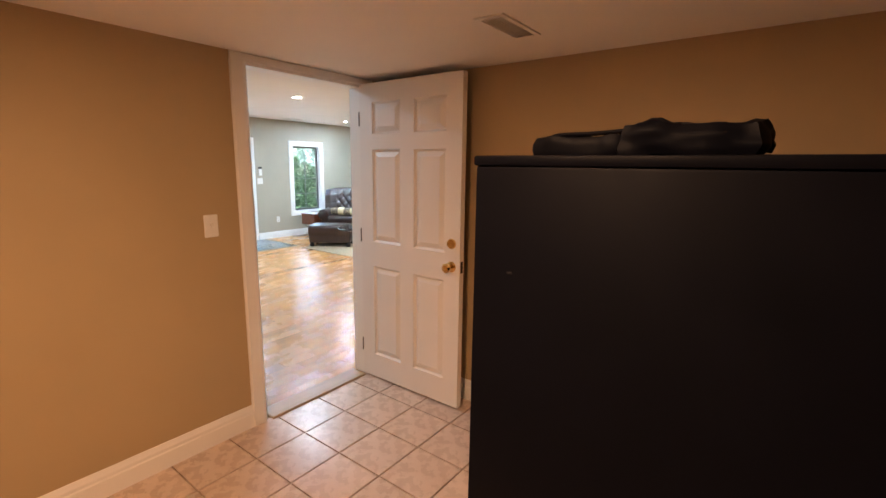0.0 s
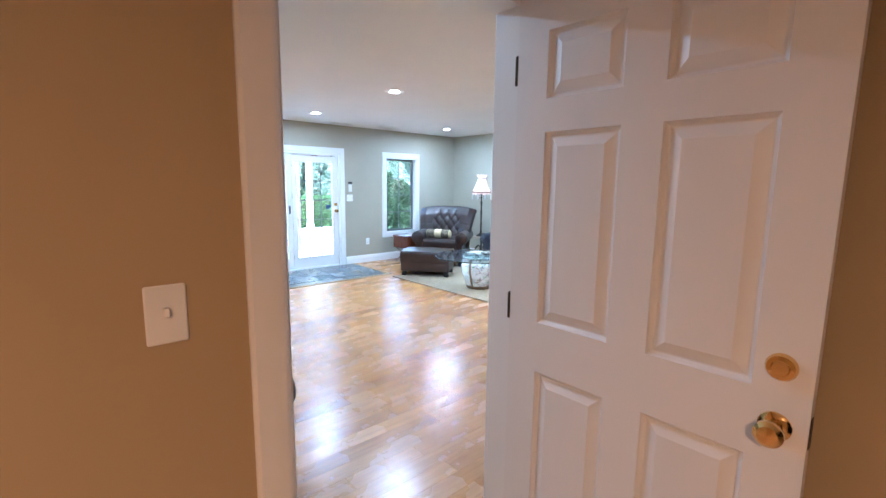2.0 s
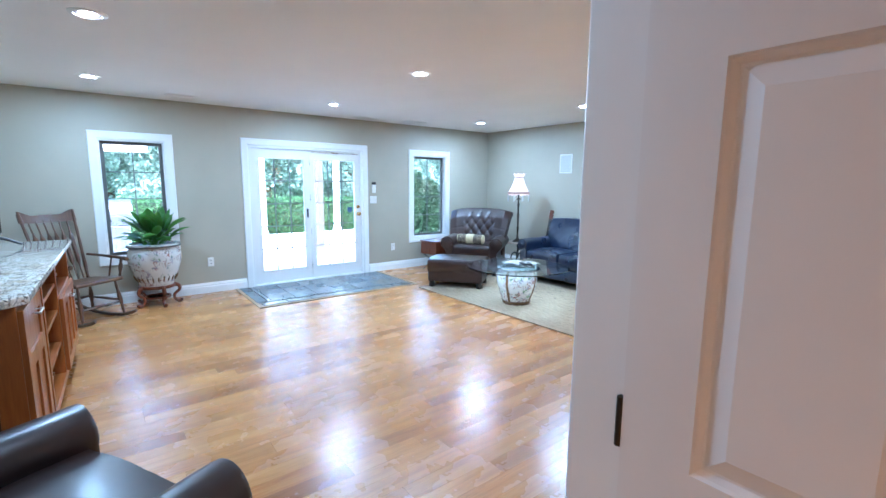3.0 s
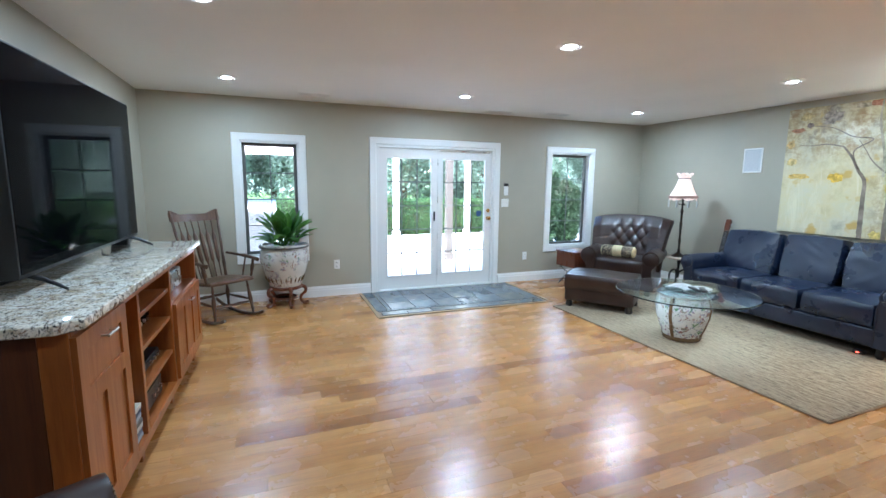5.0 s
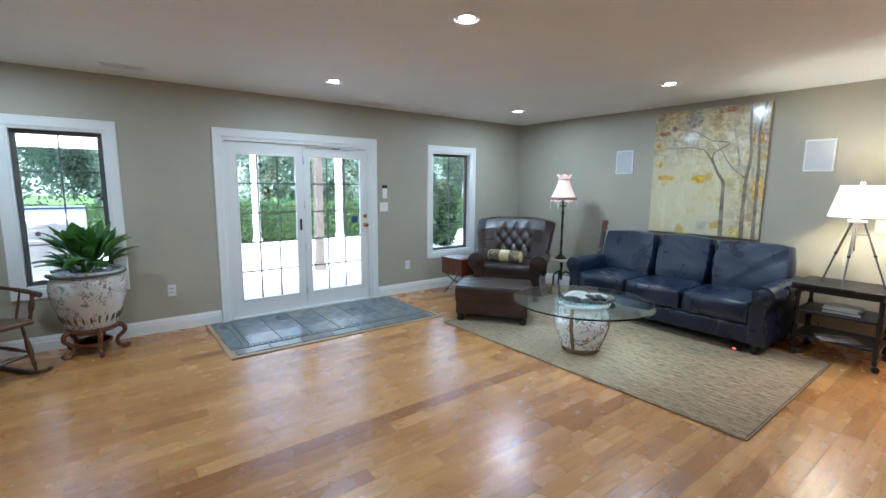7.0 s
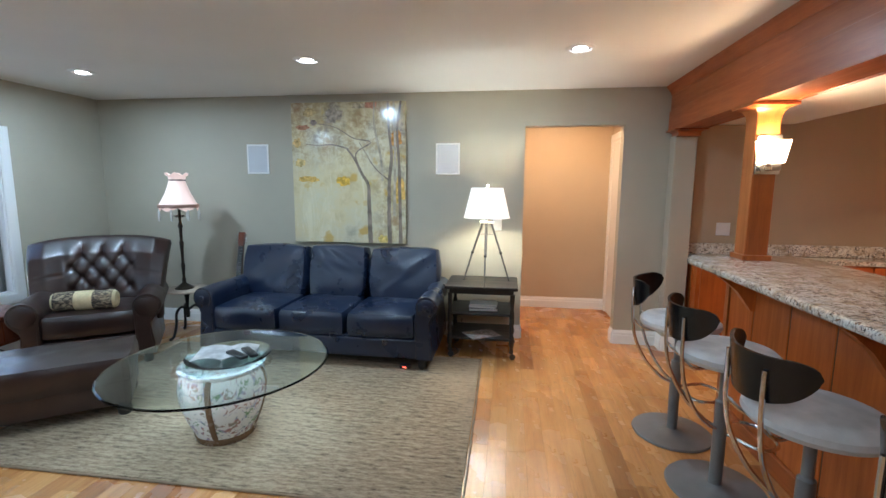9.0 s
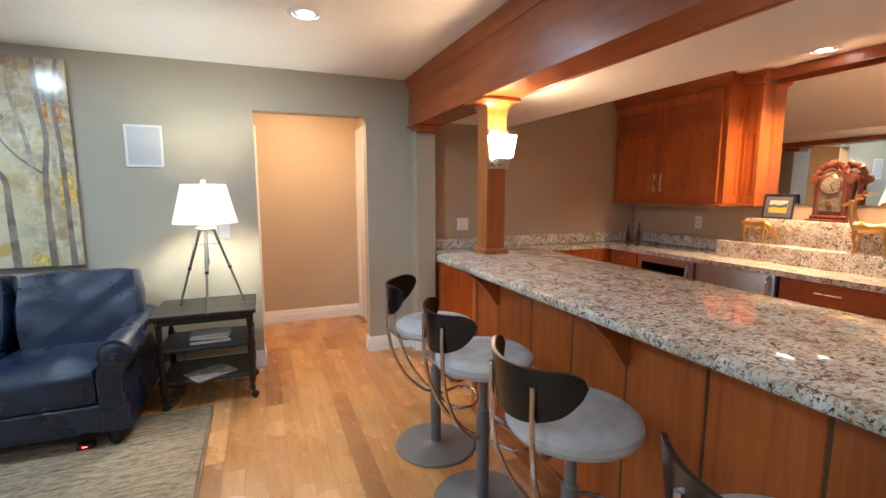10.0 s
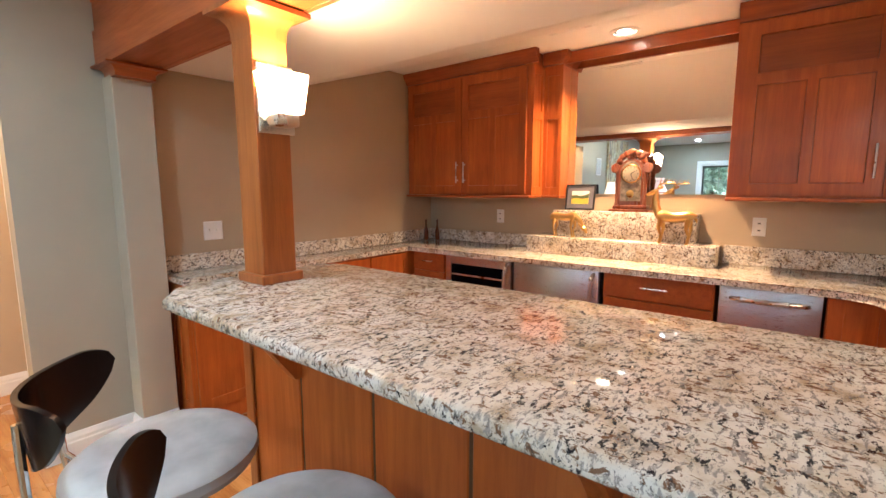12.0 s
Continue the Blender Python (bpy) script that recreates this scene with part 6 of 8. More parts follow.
# ---- painting wall ----
def painting():
    x0, x1, z0, z1 = -6.252, -5.078, 0.925, 2.313
    w, h = x1 - x0, z1 - z0
    p = thing("painting", (x0, YN, z0), "large unframed glossy painting of a bare autumn tree", "painting")
    part("canvas", boxed((0, -0.035, 0), (w, -0.002, h), 0.002), "canvas", p)
    bark = plain("tree_paint", (0.24, 0.19, 0.15), 0.2, 0.35, 14)
    pale_bark = plain("pale_tree_paint", (0.42, 0.36, 0.27), 0.2, 0.35, 14)
    y = -0.0365
    r = random.Random(5)

    def stroke(points, widths, mat, name):
        line = curve_points([(px * w, y, pz * h) for px, pz in points], 6)
        bm = bmesh.new()
        rows = []
        for i, q in enumerate(line):
            t = i / (len(line) - 1)
            way = (line[min(i + 1, len(line) - 1)] - line[max(i - 1, 0)]).normalized()
            side = Vector((way.z, 0, -way.x))
            k = (widths[0] * (1 - t) + widths[1] * t) * (1 + 0.25 * noise.noise(q * 30))
            rows.append([bm.verts.new(q + side * s * k + Vector((0, d, 0))) for s, d in ((-1, 0.0014), (-1, 0), (1, 0), (1, 0.0014))])
        for a, b in zip(rows, rows[1:]):
            for k in range(4):
                bm.faces.new((a[k], a[(k + 1) % 4], b[(k + 1) % 4], b[k]))
        bmesh.ops.recalc_face_normals(bm, faces=bm.faces[:])
        part(name, bm, mat, p)

    stroke([(0.69, 0.0), (0.685, 0.14), (0.68, 0.30), (0.675, 0.42), (0.62, 0.50), (0.56, 0.60), (0.49, 0.68)], (0.024, 0.008), bark, "painted_trunk")
    stroke([(0.49, 0.68), (0.36, 0.705), (0.24, 0.70), (0.13, 0.71)], (0.008, 0.003), bark, "painted_branch")
    stroke([(0.62, 0.50), (0.57, 0.64), (0.70, 0.72), (0.55, 0.75), (0.38, 0.83), (0.16, 0.86)], (0.008, 0.003), bark, "painted_branch")
    stroke([(0.86, 0.0), (0.855, 0.25), (0.86, 0.45), (0.88, 0.62), (0.86, 0.80), (0.85, 1.0)], (0.021, 0.010), bark, "painted_trunk")
    stroke([(0.955, 0.0), (0.95, 0.3), (0.945, 0.55), (0.93, 0.8), (0.96, 1.0)], (0.018, 0.010), bark, "painted_trunk")
    stroke([(0.80, 0.45), (0.79, 0.6), (0.76, 0.72), (0.73, 0.86), (0.735, 1.0)], (0.012, 0.008), pale_bark, "painted_trunk")
    stroke([(0.86, 0.45), (0.76, 0.52), (0.70, 0.58), (0.66, 0.64), (0.60, 0.72)], (0.008, 0.003), bark, "painted_branch")
    stroke([(0.90, 0.2), (0.905, 0.4), (0.91, 0.7), (0.90, 1.0)], (0.014, 0.010), pale_bark, "painted_trunk")
    for cx, cz, a, b, hue in ((0.46, 0.445, 0.060, 0.035, (0.60, 0.38, 0.06)), (0.14, 0.46, 0.10, 0.02, (0.55, 0.36, 0.10)), (0.07, 0.58, 0.045, 0.03, (0.56, 0.42, 0.18)), (0.05, 0.72, 0.035, 0.03, (0.55, 0.38, 0.16)),
                              (0.38, 0.91, 0.08, 0.05, (0.36, 0.30, 0.24)), (0.92, 0.74, 0.05, 0.06, (0.55, 0.27, 0.08)), (0.95, 0.38, 0.04, 0.10, (0.66, 0.42, 0.12)),
                              (0.17, 0.93, 0.06, 0.03, (0.52, 0.40, 0.20)), (0.80, 0.03, 0.05, 0.03, (0.70, 0.50, 0.16)), (0.60, 0.97, 0.06, 0.02, (0.45, 0.38, 0.26)),
                              (0.10, 0.83, 0.06, 0.018, (0.40, 0.20, 0.12)), (0.20, 0.86, 0.03, 0.02, (0.24, 0.18, 0.16)), (0.70, 0.98, 0.05, 0.03, (0.46, 0.22, 0.14))):
        bm = bmesh.new()
        ring = []
        for i in range(36):
            t = 2 * math.pi * i / 36
            k = 1 + 0.45 * noise.noise(Vector((math.cos(t) * 2.1 + cx * 20, math.sin(t) * 2.1, cz * 20)))
            ring.append((min(max(cx + a * k * math.cos(t), 0.005), 0.995) * w, min(max(cz + b * k * math.sin(t), 0.005), 0.995) * h))
        low = [bm.verts.new((px, -0.0352, pz)) for px, pz in ring]
        top = [bm.verts.new((px, -0.0359, pz)) for px, pz in ring]
        bm.faces.new(top)
        for i in range(36):
            bm.faces.new((low[i], low[(i + 1) % 36], top[(i + 1) % 36], top[i]))
        bmesh.ops.recalc_face_normals(bm, faces=bm.faces[:])
        part("painted_blotch", bm, plain("blotch_paint", hue, 0.18, 0.55, 26), p)


painting()


def wall_speaker(x):
    s = thing("wall_loudspeaker", (x, YN, 1.765), "white in-wall loudspeaker with cloth grille", "loudspeaker", group="in-wall loudspeakers")
    bm = bmesh.new()
    for lo, hi in (((-0.118, -0.15), (-0.102, 0.15)), ((0.102, -0.15), (0.118, 0.15)), ((-0.102, -0.15), (0.102, -0.134)), ((-0.102, 0.134), (0.102, 0.15))):
        box(bm, (lo[0], -0.012, lo[1]), (hi[0], 0, hi[1]), 0.002)
    part("frame", bm, "trim", s)
    n = Nodes("speaker_cloth")
    n.base(n.ramp(n.voronoi(n.mapped(), 420), [(0.2, (0.42, 0.43, 0.45)), (0.6, (0.60, 0.61, 0.63))]))
    n.rough(0.8)
    part("grille", boxed((-0.102, -0.009, -0.134), (0.102, -0.001, 0.134)), n.mat, s)


wall_speaker(-6.645)
wall_speaker(-4.665)


def end_table():
    t = thing("end_table", (-4.285, 7.48, 0.0), "black three-tier side table with turned legs on casters", "table")
    w, d = 0.315, 0.25
    part("tabletop", boxed((-w, -d, 0.618), (w, d, 0.646), 0.004), "espresso", t)
    part("apron", boxed((-w + 0.04, -d + 0.03, 0.575), (w - 0.04, d - 0.03, 0.618)), "espresso", t)
    for z in (0.385, 0.165):
        part("shelf", boxed((-w + 0.03, -d + 0.03, z), (w - 0.03, d - 0.03, z + 0.022), 0.003), "espresso", t)
    for x in (-w + 0.045, w - 0.045):
        for y in (-d + 0.045, d - 0.045):
            leg = part("leg", lathed([(0.016, 0.055), (0.02, 0.07), (0.014, 0.10), (0.022, 0.13), (0.022, 0.20), (0.015, 0.22), (0.024, 0.26), (0.016, 0.30), (0.021, 0.34), (0.021, 0.42), (0.014, 0.45), (0.019, 0.52), (0.021, 0.58)], 14, (x, y, 0)), "espresso", t)
            part("caster", shift(lathed([(0.018, -0.010), (0.026, -0.008), (0.026, 0.008), (0.018, 0.010)], 18), pose(x + 0.012, y - 0.01, 0.027, 90, 0, 25)), "iron", leg)
    return t


end_table()
for k, (z, a, size, hue) in enumerate(((0.4075, 3, (0.13, 0.09, 0.025), (0.05, 0.05, 0.055)), (0.433, -4, (0.12, 0.085, 0.022), (0.52, 0.52, 0.52)), (0.4555, 2, (0.12, 0.08, 0.012), (0.60, 0.59, 0.56)))):
    b = thing("book", (-4.27, 7.42, z), "pale hardback book stacked on the side table shelf", "book", a, "books on the shelf")
    part("cover", boxed((-size[0], -size[1], 0), (size[0], size[1], size[2]), 0.002), plain("book_cover", hue, 0.45), b)
    part("page_block", boxed((-size[0] + 0.006, -size[1] - 0.0008, 0.003), (size[0] - 0.006, -size[1] + 0.004, size[2] - 0.003)), "switch", b)
mag = thing("magazine", (-4.28, 7.36, 0.1875), "glossy magazine lying askew on the lowest shelf", "magazine", 32)
part("cover", boxed((-0.14, -0.105, 0), (0.14, 0.105, 0.006), 0.001), plain("glossy_cover", (0.36, 0.30, 0.28), 0.25, 0.4, 12), mag)


def tripod_lamp():
    l = thing("tripod_lamp", (-4.255, 7.41, 0.646), "lit tripod table lamp with a white linen shade", "lamp")
    bm = lathed([(0.200, 0.582), (0.137, 0.842)], 48)
    bmesh.ops.delete(bm, geom=[f for f in bm.faces if len(f.verts) > 4], context="FACES_ONLY")
    bmesh.ops.solidify(bm, geom=bm.faces[:], thickness=0.003)
    s = part("shade", bm, "tripod_shade", l, "white linen cone shade")
    part("finial", lathed([(0.006, 0.842), (0.018, 0.85), (0.014, 0.858), (0.02, 0.866), (0.0, 0.876)], 14), "nickel", l)
    part("spider", tubed([(-0.135, 0, 0.84), (0, 0, 0.842), (0.135, 0, 0.84)], 0.002, 6), "nickel", s)
    part("stem", lathed([(0.008, 0.55), (0.03, 0.556), (0.03, 0.572), (0.01, 0.578), (0.008, 0.84)], 14), "nickel", l)
    part("hub", lathed([(0.055, 0.535), (0.06, 0.538), (0.06, 0.550), (0.055, 0.553)], 24), "nickel", l)
    for i in range(3):
        a = radians(-90 + 120 * i)
        c, n = math.cos(a), math.sin(a)
        leg = bmesh.new()
        for off in (-0.008, 0.008):
            tube(leg, [(0.045 * c - off * n, 0.045 * n + off * c, 0.54), (0.15 * c - off * n * 0.6, 0.15 * n + off * c * 0.6, 0.25)], 0.0062, 8)
        tube(leg, [(0.14 * c, 0.14 * n, 0.28), (0.235 * c, 0.235 * n, 0.008)], 0.0068, 8)
        tube(leg, [(0.0, 0.0, 0.44), (0.085 * c, 0.085 * n, 0.43)], 0.003, 6)
        g = part("leg", leg, "pedestal", l)
        part("clamp", lathed([(0.012, 0), (0.012, 0.018)], 10, (0.146 * c, 0.146 * n, 0.255)), "iron", g)
        part("tip", lathed([(0.006, 0), (0.004, 0.014)], 8, (0.236 * c, 0.236 * n, 0)), "iron", g)
    part("centre_post", lathed([(0.006, 0.30), (0.008, 0.32), (0.005, 0.34), (0.005, 0.54)], 10), "pedestal", l)


tripod_lamp()

cord = thing("lamp_cord", (-4.52, 7.70, 0.0), "black lamp cord lying on the floor by the sofa", "cord")
part("wire", tubed(curve_points([(0.02, 0.10, 0.20), (0.01, 0.08, 0.05), (0.0, 0.0, 0.005), (-0.04, -0.14, 0.005), (0.03, -0.30, 0.005), (-0.02, -0.42, 0.005), (-0.05, -0.36, 0.005)]), 0.0035, 6), "black", cord)
led = thing("floor_adapter", (-4.88, 6.93, 0.0105), "small black power adapter with a red light under the sofa", "adapter")
part("case", boxed((-0.04, -0.03, 0), (0.04, 0.03, 0.03), 0.005, 2), "black", led)
part("indicator", boxed((-0.012, -0.0315, 0.012), (0.012, -0.030, 0.018)), glow("red_indicator", (1.0, 0.06, 0.03), 2.0), led)

# ---- hall ----
casing("y", 9.14, -1, DEN[0], DEN[1], 0, 2.03, "lrt")
jamb("y", 9.138, 9.262, DEN[0], DEN[1], 0, 2.03)
casing("x", -2.87, -1, 8.30, 9.06, 0, 2.03, "lrt")
jamb("x", -2.872, -2.748, 8.30, 9.06, 0, 2.03)
hall_door = thing("hall_door", (-2.83, 8.318, 0.01), "white painted hall door with brass knob, closed", "door", 90)
part("slab", panelled(0.724, 1.998, 0.04, [(0.10, 0.32, 0.19, 0.845), (0.40, 0.62, 0.19, 0.845), (0.10, 0.32, 0.985, 1.60), (0.40, 0.62, 0.985, 1.60), (0.10, 0.32, 1.70, 1.90), (0.40, 0.62, 1.70, 1.90)], RAISED), "door", hall_door)
part("knob", shift(lathed([(0.03, 0), (0.03, 0.005), (0.01, 0.01), (0.01, 0.03), (0.028, 0.042), (0.026, 0.06), (0, 0.066)], 20), pose(0.06, 0, 0.95, 90, 0, 0)), "brass", hall_door)


# ---- bar ----
def bar_front():
    b = thing("bar_counter", (-2.66, 5.18, 0.0), "cherry wood panelled bar front with corbels", "bar")
    y0, y1 = 3.86 - 5.18, 6.535 - 5.18
    part("core", boxed((0.012, y0, 0.0), (0.12, y1 - 0.002, 1.008)), "cherry", b)
    part("skirting", boxed((-0.012, y0, 0.0), (0.012, y1, 0.11), 0.004), "cherry_y", b)
    part("top_rail", boxed((-0.006, y0, 0.975), (0.0115, y1, 1.0085), 0.002), "cherry_y", b)
    edge = [1.355, 1.025, 0.69, 0.365, 0.045, -0.285, -0.61, -0.935, -1.26, -1.32]
    for a, c in zip(edge[1:], edge[:-1]):
        part("panel_board", boxed((0.004, a + 0.006, 0.111), (0.014, c - 0.006, 0.974), 0.003), "cherry", b)
    for c in edge[1:-1]:
        part("groove_batten", boxed((0.0085, c - 0.0055, 0.111), (0.0118, c + 0.0055, 0.974)), "walnut", b)
    part("end_stile", boxed((-0.008, y1 - 0.05, 0.111), (0.0035, y1, 0.974), 0.003), "maple", b)
    for y in (1.035, 0.05, -0.935):
        bm = bmesh.new()
        prof = [(0.0, 0.795), (0.0, 1.007), (-0.20, 1.007), (-0.20, 0.985), (-0.172, 0.968), (-0.10, 0.905), (-0.035, 0.815), (-0.022, 0.795)]
        m = Matrix(((1, 0, 0, 0.0035), (0, 0, 1, y - 0.022), (0, 1, 0, 0), (0, 0, 0, 1)))
        extrude(bm, prof, m, 0.044)
        bmesh.ops.recalc_face_normals(bm, faces=bm.faces[:])
        part("corbel", bm, "cherry", b)


bar_front()
granite_top("granite_slab", [(-2.13, 3.855), (-2.13, 6.60), (-2.20, 6.70), (-2.74, 6.72), (-2.83, 6.67), (-2.915, 6.535), (-2.908, 3.855)], 1.0095, 1.05, "thick speckled granite bar top with rounded edge", 0.014)
lower = thing("bar_inner_cabinet", (-2.3, 5.18, 0.0), "cherry wood cabinet on the working side of the bar", "cabinet")
part("body", boxed((-0.238, -1.32, 0.0), (0.16, 1.33, 1.0085), 0.003), "cherry", lower)


def front_set(name, place, w, label, kind, turn=-90):
    """A base unit whose front faces the bar. Local: width along x, front at y = 0 towards -y."""
    u = thing(name, place, label, "drawers" if kind == "drawer" else "cabinet", turn)
    part("carcass", boxed((0, 0.021, 0.10), (w, 0.57, 0.862)), "cherry", u)
    part("plinth", boxed((0, 0.06, 0.0), (w, 0.50, 0.10)), "espresso", u)
    z = 0.855
    if kind == "drawer":
        for h in (0.15, 0.24, 0.33):
            d = part("drawer_front", boxed((0.006, 0, z - h), (w - 0.006, 0.02, z), 0.003), "cherry_y" if turn else "cherry_x", u)
            part("handle", shift(bar_pull(0.15 if w > 0.45 else 0.10, False), pose(w / 2, 0, z - h * 0.45)), "nickel", d, "brushed nickel bar handle")
            z -= h + 0.006
    else:
        part("door", panelled(w - 0.012, 0.745, 0.02, [(0.06, w - 0.072, 0.07, 0.675)], SHAKER), "cherry", u).location = (0.006, 0, 0.108)
    return u


def appliance(name, place, w, label, kind):
    u = thing(name, place, label, "wine cooler" if kind == "wine" else "dishwasher" if kind == "dish" else "refrigerator", -90)
    part("body", boxed((0.004, 0.03, 0.10), (w - 0.004, 0.56, 0.862)), "black", u)
    part("toe_kick", boxed((0.01, 0.07, 0.0), (w - 0.01, 0.5, 0.10)), "black", u)
    if kind == "wine":
        bm = bmesh.new()
        for lo, hi in (((0.006, 0.11), (0.056, 0.855)), ((w - 0.056, 0.11), (w - 0.006, 0.855)), ((0.056, 0.11), (w - 0.056, 0.17)), ((0.056, 0.79), (w - 0.056, 0.855))):
            box(bm, (lo[0], 0, lo[1]), (hi[0], 0.03, hi[1]), 0.002)
        d = part("door_frame", bm, "steel", u)
        part("door_glass", boxed((0.056, 0.010, 0.17), (w - 0.056, 0.016, 0.79)), "screen", d)
        for z in (0.70, 0.60):
            part("rack", boxed((0.06, 0.004, z), (w - 0.06, 0.009, z + 0.012)), "nickel", d)
        hx, up = w - 0.035, True
    else:
        d = part("door", boxed((0.006, 0.0, 0.11), (w - 0.006, 0.03, 0.855), 0.004, 2), "steel", u)
        hx, up = w - 0.04, kind != "dish"
    if up:
        line = curve_points([(hx, 0, 0.835), (hx, -0.04, 0.81), (hx, -0.052, 0.70), (hx, -0.052, 0.50), (hx, -0.04, 0.39), (hx, 0, 0.365)], 4)
    else:
        line = curve_points([(0.06, 0, 0.795), (0.085, -0.035, 0.80), (w / 2, -0.052, 0.80), (w - 0.085, -0.035, 0.80), (w - 0.06, 0, 0.795)], 5)
    part("handle", tubed(line, 0.012, 10), "nickel", d)
    return u


FX = -0.585
front_set("drawer_unit", (FX, 7.585, 0), 0.34, "narrow cherry wood drawer unit with bar handles", "drawer")
appliance("wine_cooler", (FX, 7.235, 0), 0.615, "stainless wine cooler with dark glass door", "wine")
appliance("bar_refrigerator", (FX, 6.61, 0), 0.635, "small stainless steel under-counter refrigerator", "fridge")
front_set("drawer_unit", (FX, 5.955, 0), 0.62, "wide cherry wood drawer unit with bar handles", "drawer")
appliance("dishwasher", (FX, 5.318, 0), 0.455, "stainless steel dishwasher with curved handle", "dish")
front_set("corner_cabinet", (FX, 4.855, 0), 0.26, "cherry wood corner cabinet beside the dishwasher", "door")
# the ledge under the painted wall, and the leg with the sink
ledge = thing("ledge_cabinet", (-2.42, 7.62, 0.0), "shallow cherry wood panelled cabinet along the wall", "cabinet")
part("carcass", boxed((0.02, 0.0, 0.0), (2.41, 0.24, 0.862)), "cherry", ledge)
part("end_panel", shift(panelled(0.245, 0.855, 0.02, [(0.05, 0.105, 0.16, 0.80), (0.14, 0.20, 0.16, 0.80)], SHAKER), pose(0.0, 0.248, 0.004, 0, 0, -90)), "cherry", ledge)
for i in range(4):
    part("door", panelled(0.43, 0.74, 0.018, [(0.06, 0.37, 0.06, 0.68)], SHAKER), "cherry", ledge).location = (0.03 + i * 0.445, -0.018, 0.11)
sink_unit = thing("sink_cabinet", (-1.85, 3.86, 0.0), "cherry wood sink cabinet at the bar end", "cabinet")
part("carcass", boxed((0.0, 0.0, 0.0), (1.24, 0.70, 0.68)), "cherry", sink_unit)
part("front_rail", boxed((0.0, 0.73, 0.6805), (1.24, 0.75, 0.862)), "cherry_x", sink_unit)
part("back_rail", boxed((0.0, 0.0, 0.6805), (1.24, 0.03, 0.862)), "cherry_x", sink_unit)
for i in range(2):
    part("door", shift(panelled(0.58, 0.72, 0.018, [(0.07, 0.51, 0.07, 0.65)], SHAKER), pose(0.61 + i * 0.61, 0.719, 0.12, 0, 0, 180)), "cherry", sink_unit)

bm = bmesh.new()
inner = [(-0.63 - 0.16 * (1 - math.cos(t)), 4.66 + 0.16 * (1 - math.sin(t))) for t in [math.pi / 2 * i / 8 for i in range(9)]]
outline = [(-0.004, 3.855), (-0.004, 7.868), (-2.44, 7.868), (-2.44, 7.60), (-0.63, 7.60)] + inner + [(-0.80, 4.66), (-0.80, 3.855)]
granite_top("granite_slab", outline[::-1], 0.863, 0.90, "speckled granite counter running round the bar", 0.008)
# the leg of the counter, with an opening for each bowl
bm = ring_slab("x", 0.863, 0.90, 3.855, 4.66, -1.86, -0.8005, [(4.21, 4.58, -1.555, -1.20), (4.21, 4.58, -1.165, -0.865)])
shift(bm, Matrix(((0, 0, 1, 0), (0, 1, 0, 0), (1, 0, 0, 0), (0, 0, 0, 1))))
bmesh.ops.recalc_face_normals(bm, faces=bm.faces[:])
tagged(part("granite_slab", bm, "granite", smooth=0), "speckled granite counter with two sink openings", "worktop")
sink = thing("bar_sink", (-1.18, 4.395, 0.864), "stainless steel double bar sink with rounded corners", "sink")
for x0, x1 in ((-0.38, -0.012), (0.007, 0.322)):
    bm = boxed((x0, -0.19, -0.17), (x1, 0.19, 0.0), 0.045, 4)
    bmesh.ops.delete(bm, geom=[f for f in bm.faces if f.normal.z > 0.3], context="FACES")
    for v in bm.verts:
        if v.co.z > -0.05:
            v.co.z = -0.0015
    bmesh.ops.solidify(bm, geom=bm.faces[:], thickness=0.003)
    bowl = part("bowl", bm, "steel", sink)
    part("drain", lathed([(0.032, 0.0), (0.034, 0.004), (0.018, 0.005), (0.0, 0.002)], 20, ((x0 + x1) / 2, 0, -0.166)), "chrome", bowl)

GT = [("back_splash", (-0.022, 4.00, 0.9005), (-0.001, 5.37, 1.02)), ("back_splash", (-0.022, 6.66, 0.9005), (-0.001, 7.848, 1.00)), ("back_splash", (-2.44, 7.849, 0.9005), (-0.001, 7.871, 1.00))]
for name, lo, hi in GT:
    tagged(part(name, boxed(lo, hi, 0.002), "granite"), "upright granite splash strip on the counter", "splashback")
tagged(part("granite_step", boxed((-0.30, 5.38, 0.9005), (-0.001, 6.65, 1.027), 0.005, 2), "granite"), "low granite display step on the counter", "display step")
tagged(part("granite_step", boxed((-0.17, 5.515, 1.0275), (-0.001, 6.50, 1.222), 0.005, 2), "granite"), "upper granite display step under the mirror", "display step")


def framed_door(w, h, panels, owner, place, hinge):
    """A frame-and-panel door: the frame in one mesh, each sunk panel a board of its own."""
    d = part("door", panelled(w, h, 0.02, panels, [(0.0, 0.0), (0.002, 0.011)]), "cherry", owner)
    d.location = place
    for k, (x0, x1, z0, z1) in enumerate(panels):
        part("panel", boxed((x0 + 0.004, 0.0085, z0 + 0.004), (x1 - 0.004, 0.0105, z1 - 0.004)), "cherry_x" if k == 0 and len(panels) == 3 else "cherry", d)
    if hinge:
        part("handle", shift(bar_pull(0.17), pose(0.032 if hinge < 0 else w - 0.032, 0, 0.17)), "nickel", d, "brushed nickel bar handle")
    return d


